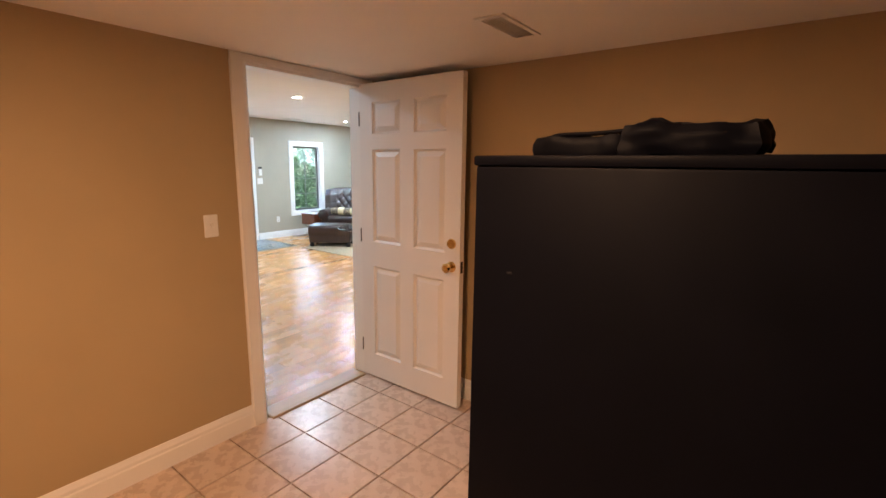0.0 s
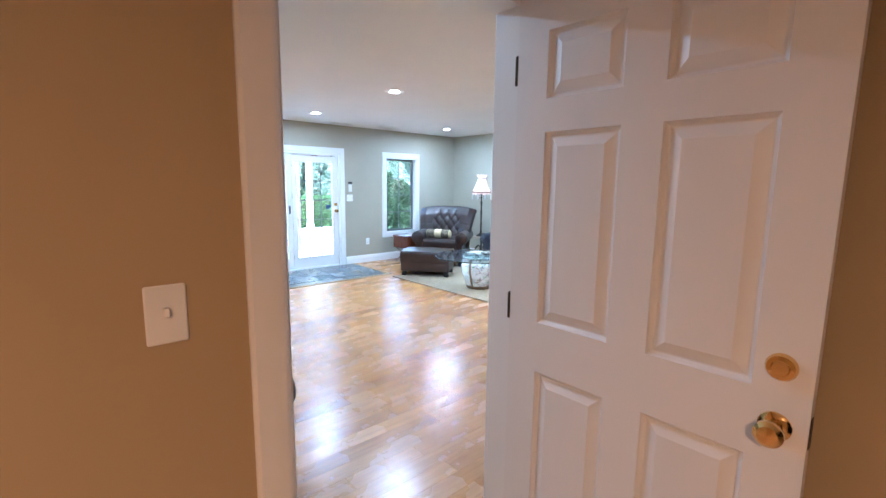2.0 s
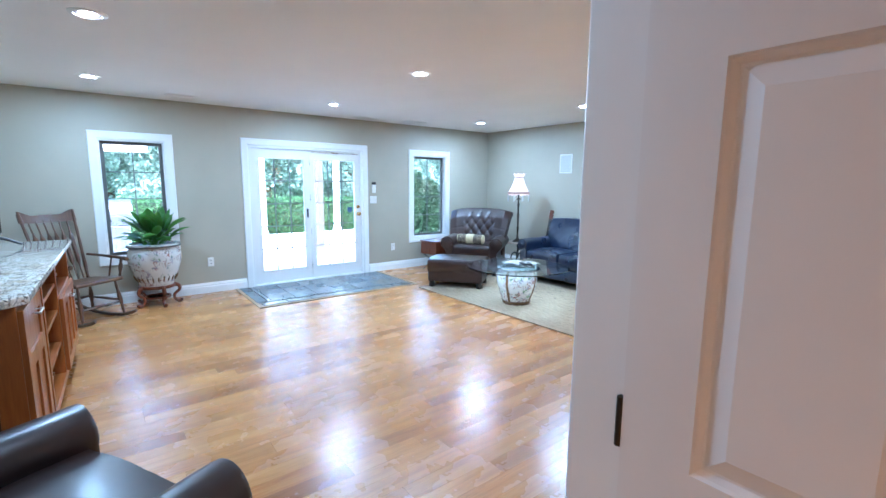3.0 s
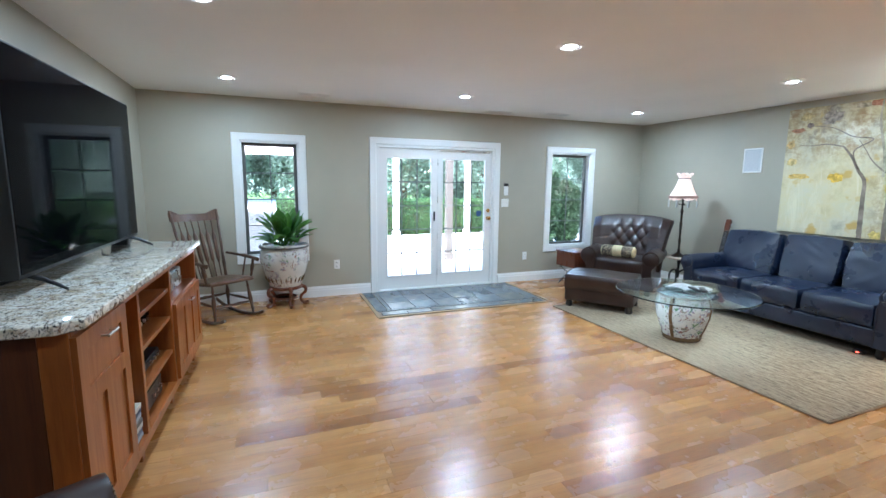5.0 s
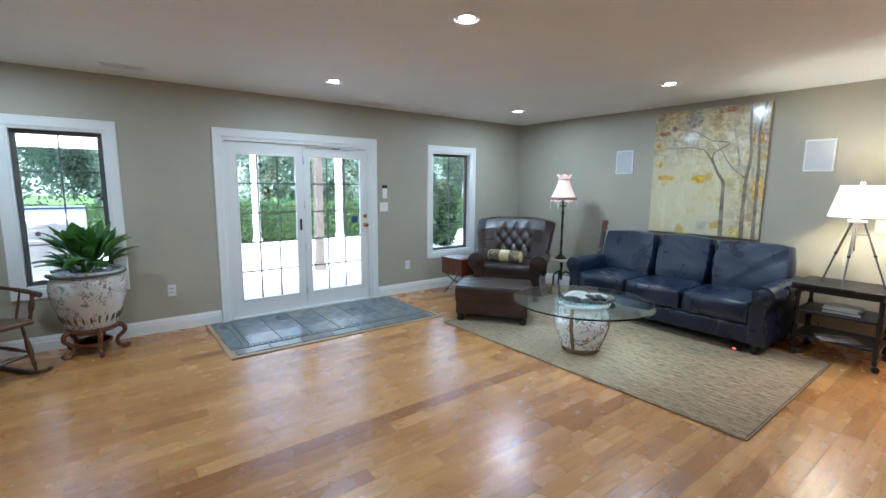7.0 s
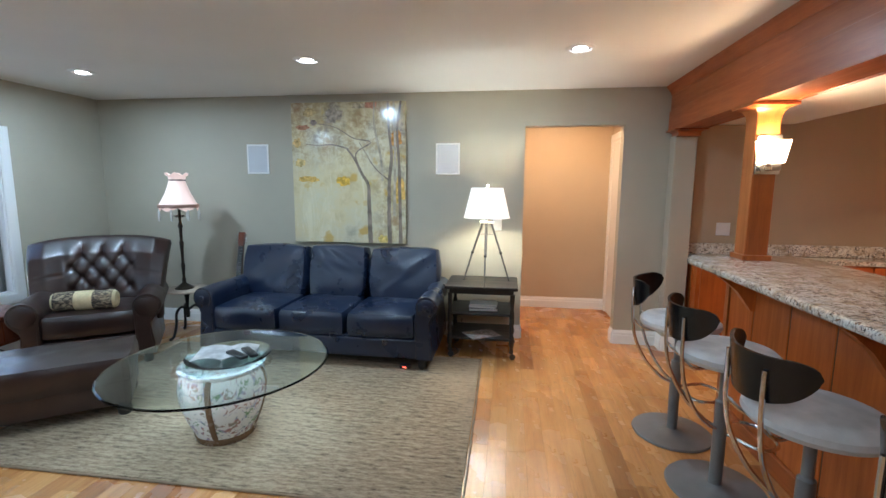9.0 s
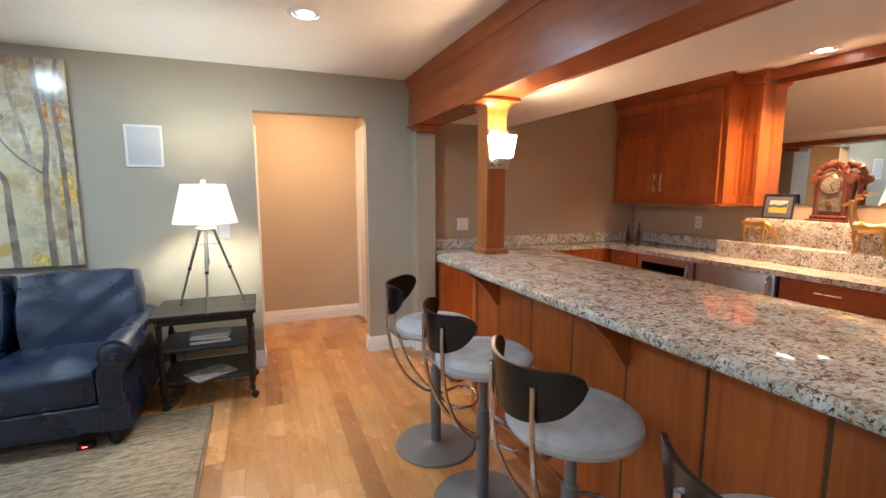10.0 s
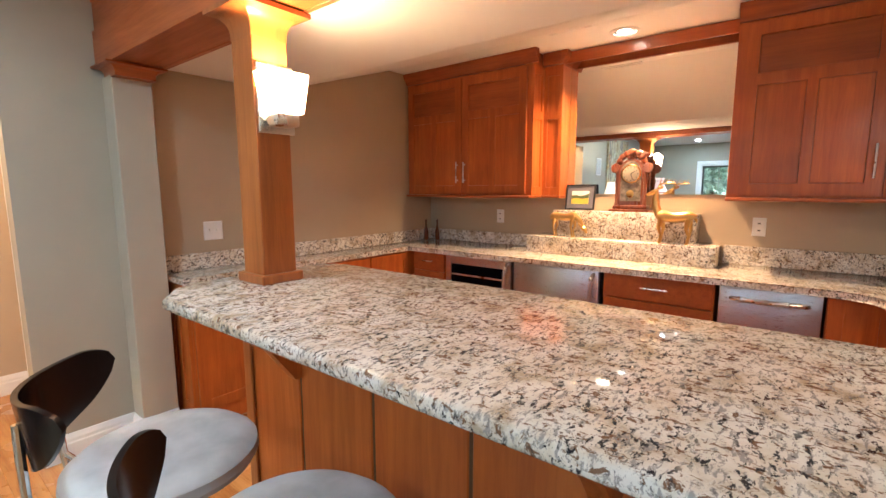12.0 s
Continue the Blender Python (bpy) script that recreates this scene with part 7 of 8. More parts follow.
def upper_cabinet(name, y_hi, w, doors, label, crown_ends):
    """A hung unit with a face frame; its front faces -x. Local: x runs towards -y of the room, front at y = 0."""
    u = thing(name, (-0.345, y_hi, 1.335), label, "cabinet", -90)
    h = 0.965
    part("carcass", boxed((0, 0.021, 0.0), (w, 0.341, h), 0.002), "cherry", u)
    part("bottom_moulding", boxed((-0.002, -0.014, -0.022), (w + 0.012, 0.341, -0.0005), 0.006, 2), "cherry_x", u)
    for i, (x, dw) in enumerate(doors):
        split = 0.60
        ps = [(0.062, dw - 0.062, split + 0.062, h - 0.10), (0.062, dw / 2 - 0.024, 0.062, split), (dw / 2 + 0.024, dw - 0.062, 0.062, split)]
        framed_door(dw, h - 0.035, ps, u, (x, 0, 0.014), 1 if i % 2 == 0 else -1)
    bm = bmesh.new()
    prof = [(0.0, 0.0), (-0.012, 0.0), (-0.018, 0.02), (-0.045, 0.05), (-0.055, 0.07), (-0.055, 0.092), (0.0, 0.092)]
    m = Matrix(((0, 0, 1, -0.0), (1, 0, 0, 0.0205), (0, 1, 0, h), (0, 0, 0, 1)))
    extrude(bm, prof, m, w + crown_ends)
    bmesh.ops.recalc_face_normals(bm, faces=bm.faces[:])
    part("crown", bm, "cherry_x", u)
    part("crown_block", boxed((0, 0.021, h), (w, 0.341, h + 0.092)), "cherry_x", u)
    return u


up1 = upper_cabinet("upper_cabinet", 7.868, 1.246, ((0.024, 0.588), (0.622, 0.588)), "two-door cherry wood wall cabinet with crown moulding", 0.05)
side = part("side_panel", panelled(0.175, 0.955, 0.012, [(0.035, 0.14, 0.06, 0.57), (0.035, 0.14, 0.63, 0.89)], SHAKER), "cherry", up1)
side.matrix_local = pose(1.2585, 0.0225, 0.005, 0, 0, 90)
# narrow shallower tower that frames the mirror
tower = thing("mirror_tower", (-0.150, 6.6085, 1.335), "narrow cherry wood panel tower beside the mirror", "cabinet", -90)
part("body", boxed((0.0, 0.0135, 0.0), (0.148, 0.146, 0.965), 0.002), "cherry", tower)
part("front_panel", panelled(0.148, 0.965, 0.013, [(0.03, 0.118, 0.06, 0.575), (0.03, 0.118, 0.635, 0.895)], SHAKER), "cherry", tower)
part("bottom_moulding", boxed((0.0, -0.012, -0.022), (0.156, 0.146, -0.0005), 0.005, 2), "cherry_x", tower)
cr = bmesh.new()
extrude(cr, [(0.0, 0.0), (0.010, 0.0), (0.016, 0.02), (0.040, 0.05), (0.048, 0.07), (0.048, 0.092), (0.0, 0.092)], Matrix(((1, 0, 0, 0.148), (0, 0, 1, -0.04), (0, 1, 0, 0.965), (0, 0, 0, 1))), 0.18)
bmesh.ops.recalc_face_normals(cr, faces=cr.faces[:])
part("crown", cr, "cherry_x", tower)
part("crown_block", boxed((0.0, -0.04, 0.9655), (0.1475, 0.146, 1.057), 0.004), "cherry_x", tower)
upper_cabinet("upper_cabinet", 5.345, 1.32, ((0.045, 0.606), (0.663, 0.606)), "two-door cherry wood wall cabinet with crown moulding", 0.0)
val = thing("mirror_valance", (-0.12, 5.90, 2.31), "cherry wood board across the top of the mirror", "valance")
part("board", boxed((0.0, -0.554, 0.0), (0.02, 0.558, 0.08), 0.003), "cherry_y", val)
glass = thing("wall_mirror", (-0.002, 5.90, 1.345), "large wall mirror above the granite steps", "mirror")
part("mirror_glass", boxed((-0.006, -0.60, 0.0), (0.0, 0.558, 1.045)), "mirror", glass, smooth=0)


def sconce():
    s = thing("wall_sconce", (-2.542, 6.468, 1.585), "lit square frosted glass wall sconce with nickel back plate", "lamp")
    part("back_plate", boxed((-0.060, -0.012, -0.006), (0.078, 0.0005, 0.226), 0.003), "nickel", s)
    part("arm", tubed(curve_points([(0, -0.010, 0.05), (0, -0.045, 0.03), (0, -0.060, 0.04), (0, -0.060, 0.06)], 4), 0.012, 10), "nickel", s)
    part("cup", boxed((-0.045, -0.095, 0.012), (0.045, -0.022, 0.058), 0.010, 2), "nickel", s)
    bm = bmesh.new()
    rows = [[bm.verts.new((sx * r, -0.063 + sy * r * 0.66, z)) for sx, sy in ((-1, -1), (1, -1), (1, 1), (-1, 1))] for r, z in ((0.056, 0.058), (0.074, 0.188))]
    for k in range(4):
        bm.faces.new((rows[0][k], rows[0][(k + 1) % 4], rows[1][(k + 1) % 4], rows[1][k]))
    bm.faces.new(rows[0][::-1])
    bmesh.ops.solidify(bm, geom=bm.faces[:], thickness=0.004)
    part("glass_shade", bm, "sconce_glass", s, "frosted white glass square shade")


sconce()


def mantel_clock():
    c = thing("mantel_clock", (-0.085, 5.945, 1.2225), "carved dark wood mantel clock with a round dial", "clock", -90)
    part("base", boxed((-0.135, -0.07, 0.0), (0.135, 0.07, 0.018), 0.005, 2), "rosewood", c)
    part("plinth", boxed((-0.115, -0.055, 0.018), (0.115, 0.055, 0.045), 0.008, 2), "rosewood", c)
    bm = bmesh.new()
    arch = [(-0.088, 0.045), (0.088, 0.045), (0.088, 0.27)] + [(0.088 * math.cos(t), 0.27 + 0.10 * math.sin(t)) for t in [math.pi * i / 14 for i in range(1, 14)]] + [(-0.088, 0.27)]
    m = Matrix(((1, 0, 0, 0), (0, 0, 1, -0.035), (0, 1, 0, 0), (0, 0, 0, 1)))
    extrude(bm, arch, m, 0.085)
    bmesh.ops.recalc_face_normals(bm, faces=bm.faces[:])
    part("case", bm, "rosewood", c)
    bm = bmesh.new()
    extrude(bm, [(x * 0.78, 0.075 + (z - 0.045) * 0.86) for x, z in arch], Matrix(((1, 0, 0, 0), (0, 0, 1, -0.039), (0, 1, 0, 0), (0, 0, 0, 1))), 0.006)
    bmesh.ops.recalc_face_normals(bm, faces=bm.faces[:])
    g = part("glass_panel", bm, plain("etched_glass", (0.20, 0.17, 0.13), 0.12, 0.5, 40), c)
    dial = part("dial", shift(lathed([(0.060, 0), (0.060, 0.004), (0.052, 0.006), (0, 0.006)], 36), pose(0, -0.039, 0.265, 90, 0, 0)), plain("aged_dial", (0.33, 0.28, 0.20), 0.35), c)
    part("dial_ring", shift(lathed([(0.056, 0.004), (0.062, 0.008), (0.066, 0.004), (0.066, 0)], 36), pose(0, -0.039, 0.265, 90, 0, 0)), "brass", dial)
    for a, n in ((55, 0.032), (160, 0.045)):
        part("clock_hand", shift(boxed((-0.002, -0.001, 0), (0.002, 0.0, n)), pose(0, -0.0462, 0.265, 0, a, 0)), "iron", dial)
    for k in range(12):
        part("hour_mark", shift(boxed((-0.0018, -0.001, 0.040), (0.0018, 0.0, 0.050)), pose(0, -0.0455, 0.265, 0, 30 * k, 0)), "iron", dial)
    part("pendulum", shift(lathed([(0.024, 0), (0.026, 0.004), (0.0, 0.008)], 20), pose(0, -0.039, 0.125, 90, 0, 0)), "gilt", c)
    for s in (-1, 1):
        part("column", lathed([(0.016, 0.045), (0.012, 0.07), (0.010, 0.16), (0.014, 0.20), (0.010, 0.25), (0.016, 0.28)], 12, (s * 0.095, -0.03, 0)), "rosewood", c)
        part("scroll", shift(lathed([(0.030, -0.012), (0.036, 0), (0.030, 0.012)], 18, (0, 0, 0)), pose(s * 0.108, -0.03, 0.305, 90, 0, 0)), "rosewood", c)
    for k in range(7):
        t = math.pi * (k + 0.5) / 7
        x, z = 0.085 * math.cos(t), 0.335 + 0.075 * math.sin(t)
        bm = bmesh.new()
        bmesh.ops.create_icosphere(bm, subdivisions=2, radius=0.026 if k != 3 else 0.034)
        part("carving", shift(rumple(bm, 0.010, 60, k), pose(x, -0.025, z) @ Matrix.Diagonal((1, 0.6, 0.9, 1))), "rosewood", c)


mantel_clock()


def photo_frame():
    f = thing("picture_frame", (-0.055, 6.335, 1.2225), "small framed landscape picture with grey mat", "picture", -90)
    m = pose(0, 0, 0, -9, 0, 0)
    bm = bmesh.new()
    for lo, hi in (((-0.115, 0.0), (-0.103, 0.195)), ((0.103, 0.0), (0.115, 0.195)), ((-0.103, 0.0), (0.103, 0.012)), ((-0.103, 0.183), (0.103, 0.195))):
        box(bm, (lo[0], -0.012, lo[1]), (hi[0], 0.0, hi[1]), 0.002)
    part("frame", shift(bm, m), "iron", f)
    part("mat", shift(boxed((-0.103, -0.006, 0.012), (0.103, -0.001, 0.183)), m), plain("grey_mat", (0.12, 0.12, 0.15), 0.8), f)
    pic = part("picture", shift(boxed((-0.068, -0.0075, 0.045), (0.068, -0.0062, 0.145)), m), plain("picture_sky", (0.50, 0.54, 0.56), 0.4), f)
    hill = bmesh.new()
    extrude(hill, [(-0.068, 0.045), (0.068, 0.045), (0.068, 0.125), (0.03, 0.112), (0.0, 0.105), (-0.03, 0.115), (-0.068, 0.108)], m @ Matrix(((1, 0, 0, 0), (0, 0, 1, -0.0084), (0, 1, 0, 0), (0, 0, 0, 1))), 0.0008)
    part("hill", hill, plain("picture_hill", (0.08, 0.11, 0.05), 0.4), pic)
    field = bmesh.new()
    extrude(field, [(-0.068, 0.045), (0.068, 0.045), (0.068, 0.092), (0.02, 0.085), (-0.03, 0.09), (-0.068, 0.085)], m @ Matrix(((1, 0, 0, 0), (0, 0, 1, -0.0093), (0, 1, 0, 0), (0, 0, 0, 1))), 0.0008)
    part("field", field, plain("picture_field", (0.45, 0.36, 0.05), 0.4), pic)
    part("strut", tubed([(0, 0.015, 0.12), (0, 0.045, 0.004)], 0.005, 6), "iron", f)


photo_frame()


def deer(place, turn, label, grazing, size):
    """A small cast figure in one mesh."""
    d = bmesh.new()
    tube(d, curve_points([(-0.075, 0, 0.115), (-0.06, 0, 0.128), (0.0, 0, 0.122), (0.05, 0, 0.128), (0.075, 0, 0.125)], 4), [0.012] + [0.026] * 5 + [0.024] * 5 + [0.028] * 4 + [0.024, 0.016], 12)
    for x, s in ((-0.06, 1), (-0.06, -1), (0.055, 1), (0.055, -1)):
        tube(d, [(x, s * 0.014, 0.115), (x + 0.008 * s, s * 0.016, 0.07), (x - 0.004, s * 0.016, 0.04), (x + 0.004, s * 0.016, 0.0)], [0.014, 0.008, 0.005, 0.006], 8)
    if grazing:
        neck = [(0.065, 0, 0.13), (0.095, 0, 0.105), (0.115, 0, 0.065)]
        head = [(0.115, 0, 0.065), (0.130, 0, 0.05), (0.142, 0, 0.028)]
    else:
        neck = [(0.06, 0, 0.125), (0.080, 0, 0.17), (0.085, 0, 0.215), (0.082, 0, 0.235)]
        head = [(0.075, 0, 0.245), (0.09, 0, 0.24), (0.125, 0, 0.225)]
    tube(d, curve_points(neck, 4), [0.021 - 0.009 * i / (4 * (len(neck) - 1)) for i in range(4 * (len(neck) - 1) + 1)], 10)
    tube(d, curve_points(head, 4), [0.010, 0.013, 0.014, 0.014, 0.013, 0.011, 0.009, 0.007, 0.006], 10)
    hx, hz = head[0][0], head[0][2]
    for s in (-1, 1):
        tube(d, [(hx, s * 0.008, hz + 0.008), (hx - 0.012, s * 0.028, hz + 0.018), (hx - 0.018, s * 0.036, hz + 0.020)], [0.004, 0.007, 0.001], 6)
        if not grazing:
            tube(d, curve_points([(hx + 0.004, s * 0.006, hz + 0.008), (hx - 0.01, s * 0.02, hz + 0.03), (hx - 0.035, s * 0.035, hz + 0.034), (hx - 0.065, s * 0.036, hz + 0.036)], 3), 0.0032, 6)
            for q in (-0.012, -0.035, -0.055):
                tube(d, [(hx + q, s * 0.03, hz + 0.033), (hx + q - 0.005, s * 0.036, hz + 0.055)], [0.003, 0.001], 6)
    tube(d, [(-0.078, 0, 0.125), (-0.09, 0, 0.115), (-0.092, 0, 0.10)], [0.006, 0.007, 0.001], 6)
    shift(d, Matrix.Scale(size, 4))
    ob = part("deer_figurine", d, "gilt", smooth=60)
    ob.matrix_world = pose(*place, 0, 0, turn)
    return tagged(ob, label, "figurine")


deer((-0.235, 6.375, 1.0275), -88, "gilt metal grazing deer figurine on the granite step", True, 1.2)
deer((-0.235, 5.63, 1.0275), 92, "gilt metal standing deer figurine with antlers", False, 1.4)
for x, y in ((-0.16, 7.80), (-0.09, 7.72)):
    v = thing("small_bottle", (x, y, 0.9005), "slim amber glass bottle on the granite counter", "bottle", group="bottles in the corner")
    part("body", lathed([(0.020, 0), (0.022, 0.01), (0.020, 0.09), (0.008, 0.13), (0.007, 0.17)], 16), plain("amber_glass", (0.14, 0.04, 0.015), 0.12), v)
    part("stopper", lathed([(0.009, 0.17), (0.010, 0.19), (0.0, 0.20)], 12), "rosewood", v)


def bar_stool():
    s = thing("bar_stool", (0, 0, 0), "pedestal bar stool with curved black back and suede seat", "stool", group="stools along the bar")
    part("base", lathed([(0.225, 0.0), (0.228, 0.006), (0.222, 0.013), (0.12, 0.020), (0.04, 0.028), (0.034, 0.032)], 48), "pedestal", s)
    part("column", lathed([(0.030, 0.025), (0.030, 0.46), (0.024, 0.465), (0.020, 0.47), (0.020, 0.665)], 20), "pedestal", s)
    part("seat_plate", lathed([(0.04, 0.64), (0.16, 0.662), (0.17, 0.672), (0.0, 0.672)], 28), "chrome", s)
    part("seat_pad", lathed([(0.17, 0.668), (0.210, 0.676), (0.221, 0.695), (0.218, 0.716), (0.197, 0.733), (0.14, 0.741), (0.0, 0.743)], 48), "suede", s, "pale grey suede round seat pad")
    bm = bmesh.new()
    n, k = 44, 10
    out, ins = [], []
    for i in range(n + 1):
        u = -1 + 2 * i / n
        a = math.pi + u * radians(63)
        tip = max(0.0, abs(u) - 0.68) / 0.32
        taper = math.sqrt(max(0.0, 1 - tip * tip))
        high, deep = 0.946 + 0.020 * u * u, 0.772 + 0.095 * abs(u) ** 2.2
        mid = (high + deep) / 2
        top, low = mid + (high - mid) * taper, mid - (mid - deep) * taper
        lo, li = [], []
        for j in range(k + 1):
            z = low + (top - low) * j / k
            r = 0.232 + 0.10 * (z - 0.82)
            lo.append(bm.verts.new((r * math.cos(a), r * math.sin(a), z)))
            li.append(bm.verts.new(((r - 0.012) * math.cos(a), (r - 0.012) * math.sin(a), z)))
        out.append(lo)
        ins.append(li)
    for i in range(n):
        for j in range(k):
            bm.faces.new((out[i][j], out[i + 1][j], out[i + 1][j + 1], out[i][j + 1]))
            bm.faces.new((ins[i + 1][j], ins[i][j], ins[i][j + 1], ins[i + 1][j + 1]))
        bm.faces.new((out[i][k], out[i + 1][k], ins[i + 1][k], ins[i][k]))
        bm.faces.new((out[i + 1][0], out[i][0], ins[i][0], ins[i + 1][0]))
    for i in (0, n):
        for j in range(k):
            bm.faces.new((out[i][j], out[i][j + 1], ins[i][j + 1], ins[i][j]))
    bmesh.ops.remove_doubles(bm, verts=bm.verts[:], dist=0.0006)
    bmesh.ops.recalc_face_normals(bm, faces=bm.faces[:])
    bmesh.ops.translate(bm, verts=bm.verts[:], vec=(-0.030, 0, 0))
    part("backrest", bm, "lacquer", s, "curved black lacquered half-moon back", smooth=60)
    for q in (-1, 1):
        a = math.pi + q * radians(27)
        c, d = math.cos(a), math.sin(a)
        line = curve_points([(0.242 * c - 0.030, 0.242 * d, 0.90), (0.243 * c - 0.029, 0.243 * d, 0.80), (0.243 * c - 0.025, 0.243 * d, 0.70), (0.225 * c - 0.020, 0.225 * d, 0.58), (0.17 * c - 0.008, 0.17 * d, 0.45), (0.09 * c, 0.09 * d, 0.36), (0.028 * c, 0.03 * d, 0.325)], 5)
        part("back_tube", tubed(line, 0.009, 10), "chrome", s)
        part("seat_strut", tubed(curve_points([(0.243 * c - 0.025, 0.243 * d, 0.71), (0.20 * c, 0.20 * d, 0.655), (0.10 * c, 0.10 * d, 0.645)], 5), 0.008, 8), "chrome", s)
    part("footrest", tubed(curve_points([(0.028, -0.02, 0.30), (0.12, -0.13, 0.295), (0.21, -0.10, 0.295), (0.235, 0.0, 0.295), (0.21, 0.10, 0.295), (0.12, 0.13, 0.295), (0.028, 0.02, 0.30)], 6), 0.009, 10), "chrome", s)
    part("lift_lever", tubed([(0.03, 0.02, 0.655), (0.10, 0.13, 0.63), (0.12, 0.17, 0.60)], [0.005, 0.005, 0.007], 8), "chrome", s)
    return s


stool = bar_stool()
stool.matrix_world = pose(-3.038, 6.235, 0, 0, 0, -27)
for x, y, a in ((-3.008, 5.71, 0), (-2.985, 5.113, 3), (-2.965, 4.44, 8)):
    copy_thing(stool, pose(x, y, 0, 0, 0, a))


# ---- outdoors ----
structure("patio", boxed((-15.7, -8, -0.22), (XW - 0.15, 22, -0.10)), "concrete", "pale concrete patio outside the glazed door", "patio")
n = Nodes("lawn")
n.base(n.ramp(n.noise(n.mapped(), 1.5, 5), [(0.3, (0.05, 0.11, 0.02)), (0.7, (0.10, 0.19, 0.04))]))
n.rough(0.9)
structure("ground", boxed((-900, -900, -0.6), (-15.7, 900, -0.16)), n.mat, "green lawn reaching to the trees", "ground")
structure("ground", boxed((-15.7, -900, -0.6), (900, 900, -0.26)), n.mat, "green lawn round the house", "ground")


def leaf_cloud(name, centre, radius, count, size, material, seed, parent):
    """Many small leaf blades scattered in and on an uneven ellipsoid."""
    r = random.Random(seed)
    verts, faces = [], []
    for _ in range(count):
        a, z = r.uniform(0, 2 * math.pi), r.uniform(-1, 1)
        q = math.sqrt(1 - z * z)
        d = Vector((q * math.cos(a), q * math.sin(a), z))
        k = r.uniform(0.62, 1.0) * (1 + 0.30 * noise.noise(d * 2.2 + Vector((seed, 0, 0))))
        p = Vector(centre) + Vector((d.x * radius[0], d.y * radius[1], d.z * radius[2])) * k
        u = Vector((r.uniform(-1, 1), r.uniform(-1, 1), r.uniform(-1, 1))).normalized()
        w = u.cross(Vector((r.uniform(-1, 1), r.uniform(-1, 1), r.uniform(-1, 1)))).normalized()
        s = size * r.uniform(0.6, 1.3)
        o = len(verts)
        verts += [tuple(p - u * s), tuple(p + w * s * 0.5 + u * s * 0.1), tuple(p + u * s), tuple(p - w * s * 0.5 + u * s * 0.1)]
        faces += [(o, o + 1, o + 2, o + 3)]
    data = bpy.data.meshes.new(name)
    data.from_pydata(verts, [], faces)
    data.materials.append(material)
    ob = new(name, data)
    ob.parent = parent
    return ob


HEDGE = foliage("hedge_leaves", (0.06, 0.14, 0.045), (0.14, 0.25, 0.09))
# leaf green lifted towards grey-blue: the haze is painted into it
HAZED_WOODS = foliage("hazed_tree_leaves", (0.25, 0.34, 0.28), (0.33, 0.42, 0.36))
CONIFER = foliage("conifer_leaves", (0.022, 0.055, 0.022), (0.06, 0.11, 0.045))


def hedge():
    h = thing("hedge", (-16.6, 6.0, -0.16), "clipped green hedge along the patio", "hedge")
    # block behind the leaves, near black: the shade inside the hedge as colour
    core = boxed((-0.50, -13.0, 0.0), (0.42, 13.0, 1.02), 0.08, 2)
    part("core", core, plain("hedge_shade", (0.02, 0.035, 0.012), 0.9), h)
    r = random.Random(3)
    verts, faces = [], []
    for _ in range(42000):
        y = r.uniform(-13, 13)
        if r.random() < 0.62:
            x, z = 0.46 + r.uniform(-0.05, 0.09) + 0.05 * noise.noise(Vector((y * 1.5, 0, 3))), r.uniform(0, 1.09)
        else:
            x, z = r.uniform(-0.5, 0.50), 1.06 + r.uniform(-0.04, 0.05) + 0.05 * noise.noise(Vector((y * 1.3, 2, 0)))
        p = Vector((x, y, z))
        u = Vector((r.uniform(-1, 1), r.uniform(-1, 1), r.uniform(-1, 1))).normalized()
        w = u.cross(Vector((r.uniform(-1, 1), r.uniform(-1, 1), 0.3))).normalized()
        s = r.uniform(0.018, 0.038)
        o = len(verts)
        verts += [tuple(p - u * s), tuple(p + w * s * 0.6), tuple(p + u * s), tuple(p - w * s * 0.6)]
        faces.append((o, o + 1, o + 2, o + 3))
    data = bpy.data.meshes.new("leaves")
    data.from_pydata(verts, [], faces)
    data.materials.append(HEDGE)
    ob = new("leaves", data)
    ob.parent = h


hedge()


def tree(place, height, spread, seed, material, label, count=24000, size=0.095):
    t = thing("tree", place, label, "tree", group="trees behind the hedge")
    r = random.Random(seed)
    part("trunk", tubed([(0, 0, 0), (0.05, 0.03, height * 0.3), (-0.04, 0.05, height * 0.65), (0, 0, height * 0.9)], [0.22, 0.17, 0.10, 0.03], 10), "walnut", t)
    for k in range(6):
        a, z = r.uniform(0, 6.28), height * r.uniform(0.25, 0.7)
        part("limb", tubed([(0, 0, z), (spread * 0.35 * math.cos(a), spread * 0.35 * math.sin(a), z + 0.5), (spread * 0.7 * math.cos(a), spread * 0.7 * math.sin(a), z + 1.3)], [0.08, 0.05, 0.02], 7), "walnut", t)
    for k in range(5):
        a = k * 1.26 + r.uniform(-0.3, 0.3)
        c = (spread * 0.45 * math.cos(a), spread * 0.45 * math.sin(a), height * r.uniform(0.28, 0.72))
        leaf_cloud("crown", c, (spread * 0.62, spread * 0.62, height * 0.30), count // 5, size, material, seed * 7 + k, t)
    return t


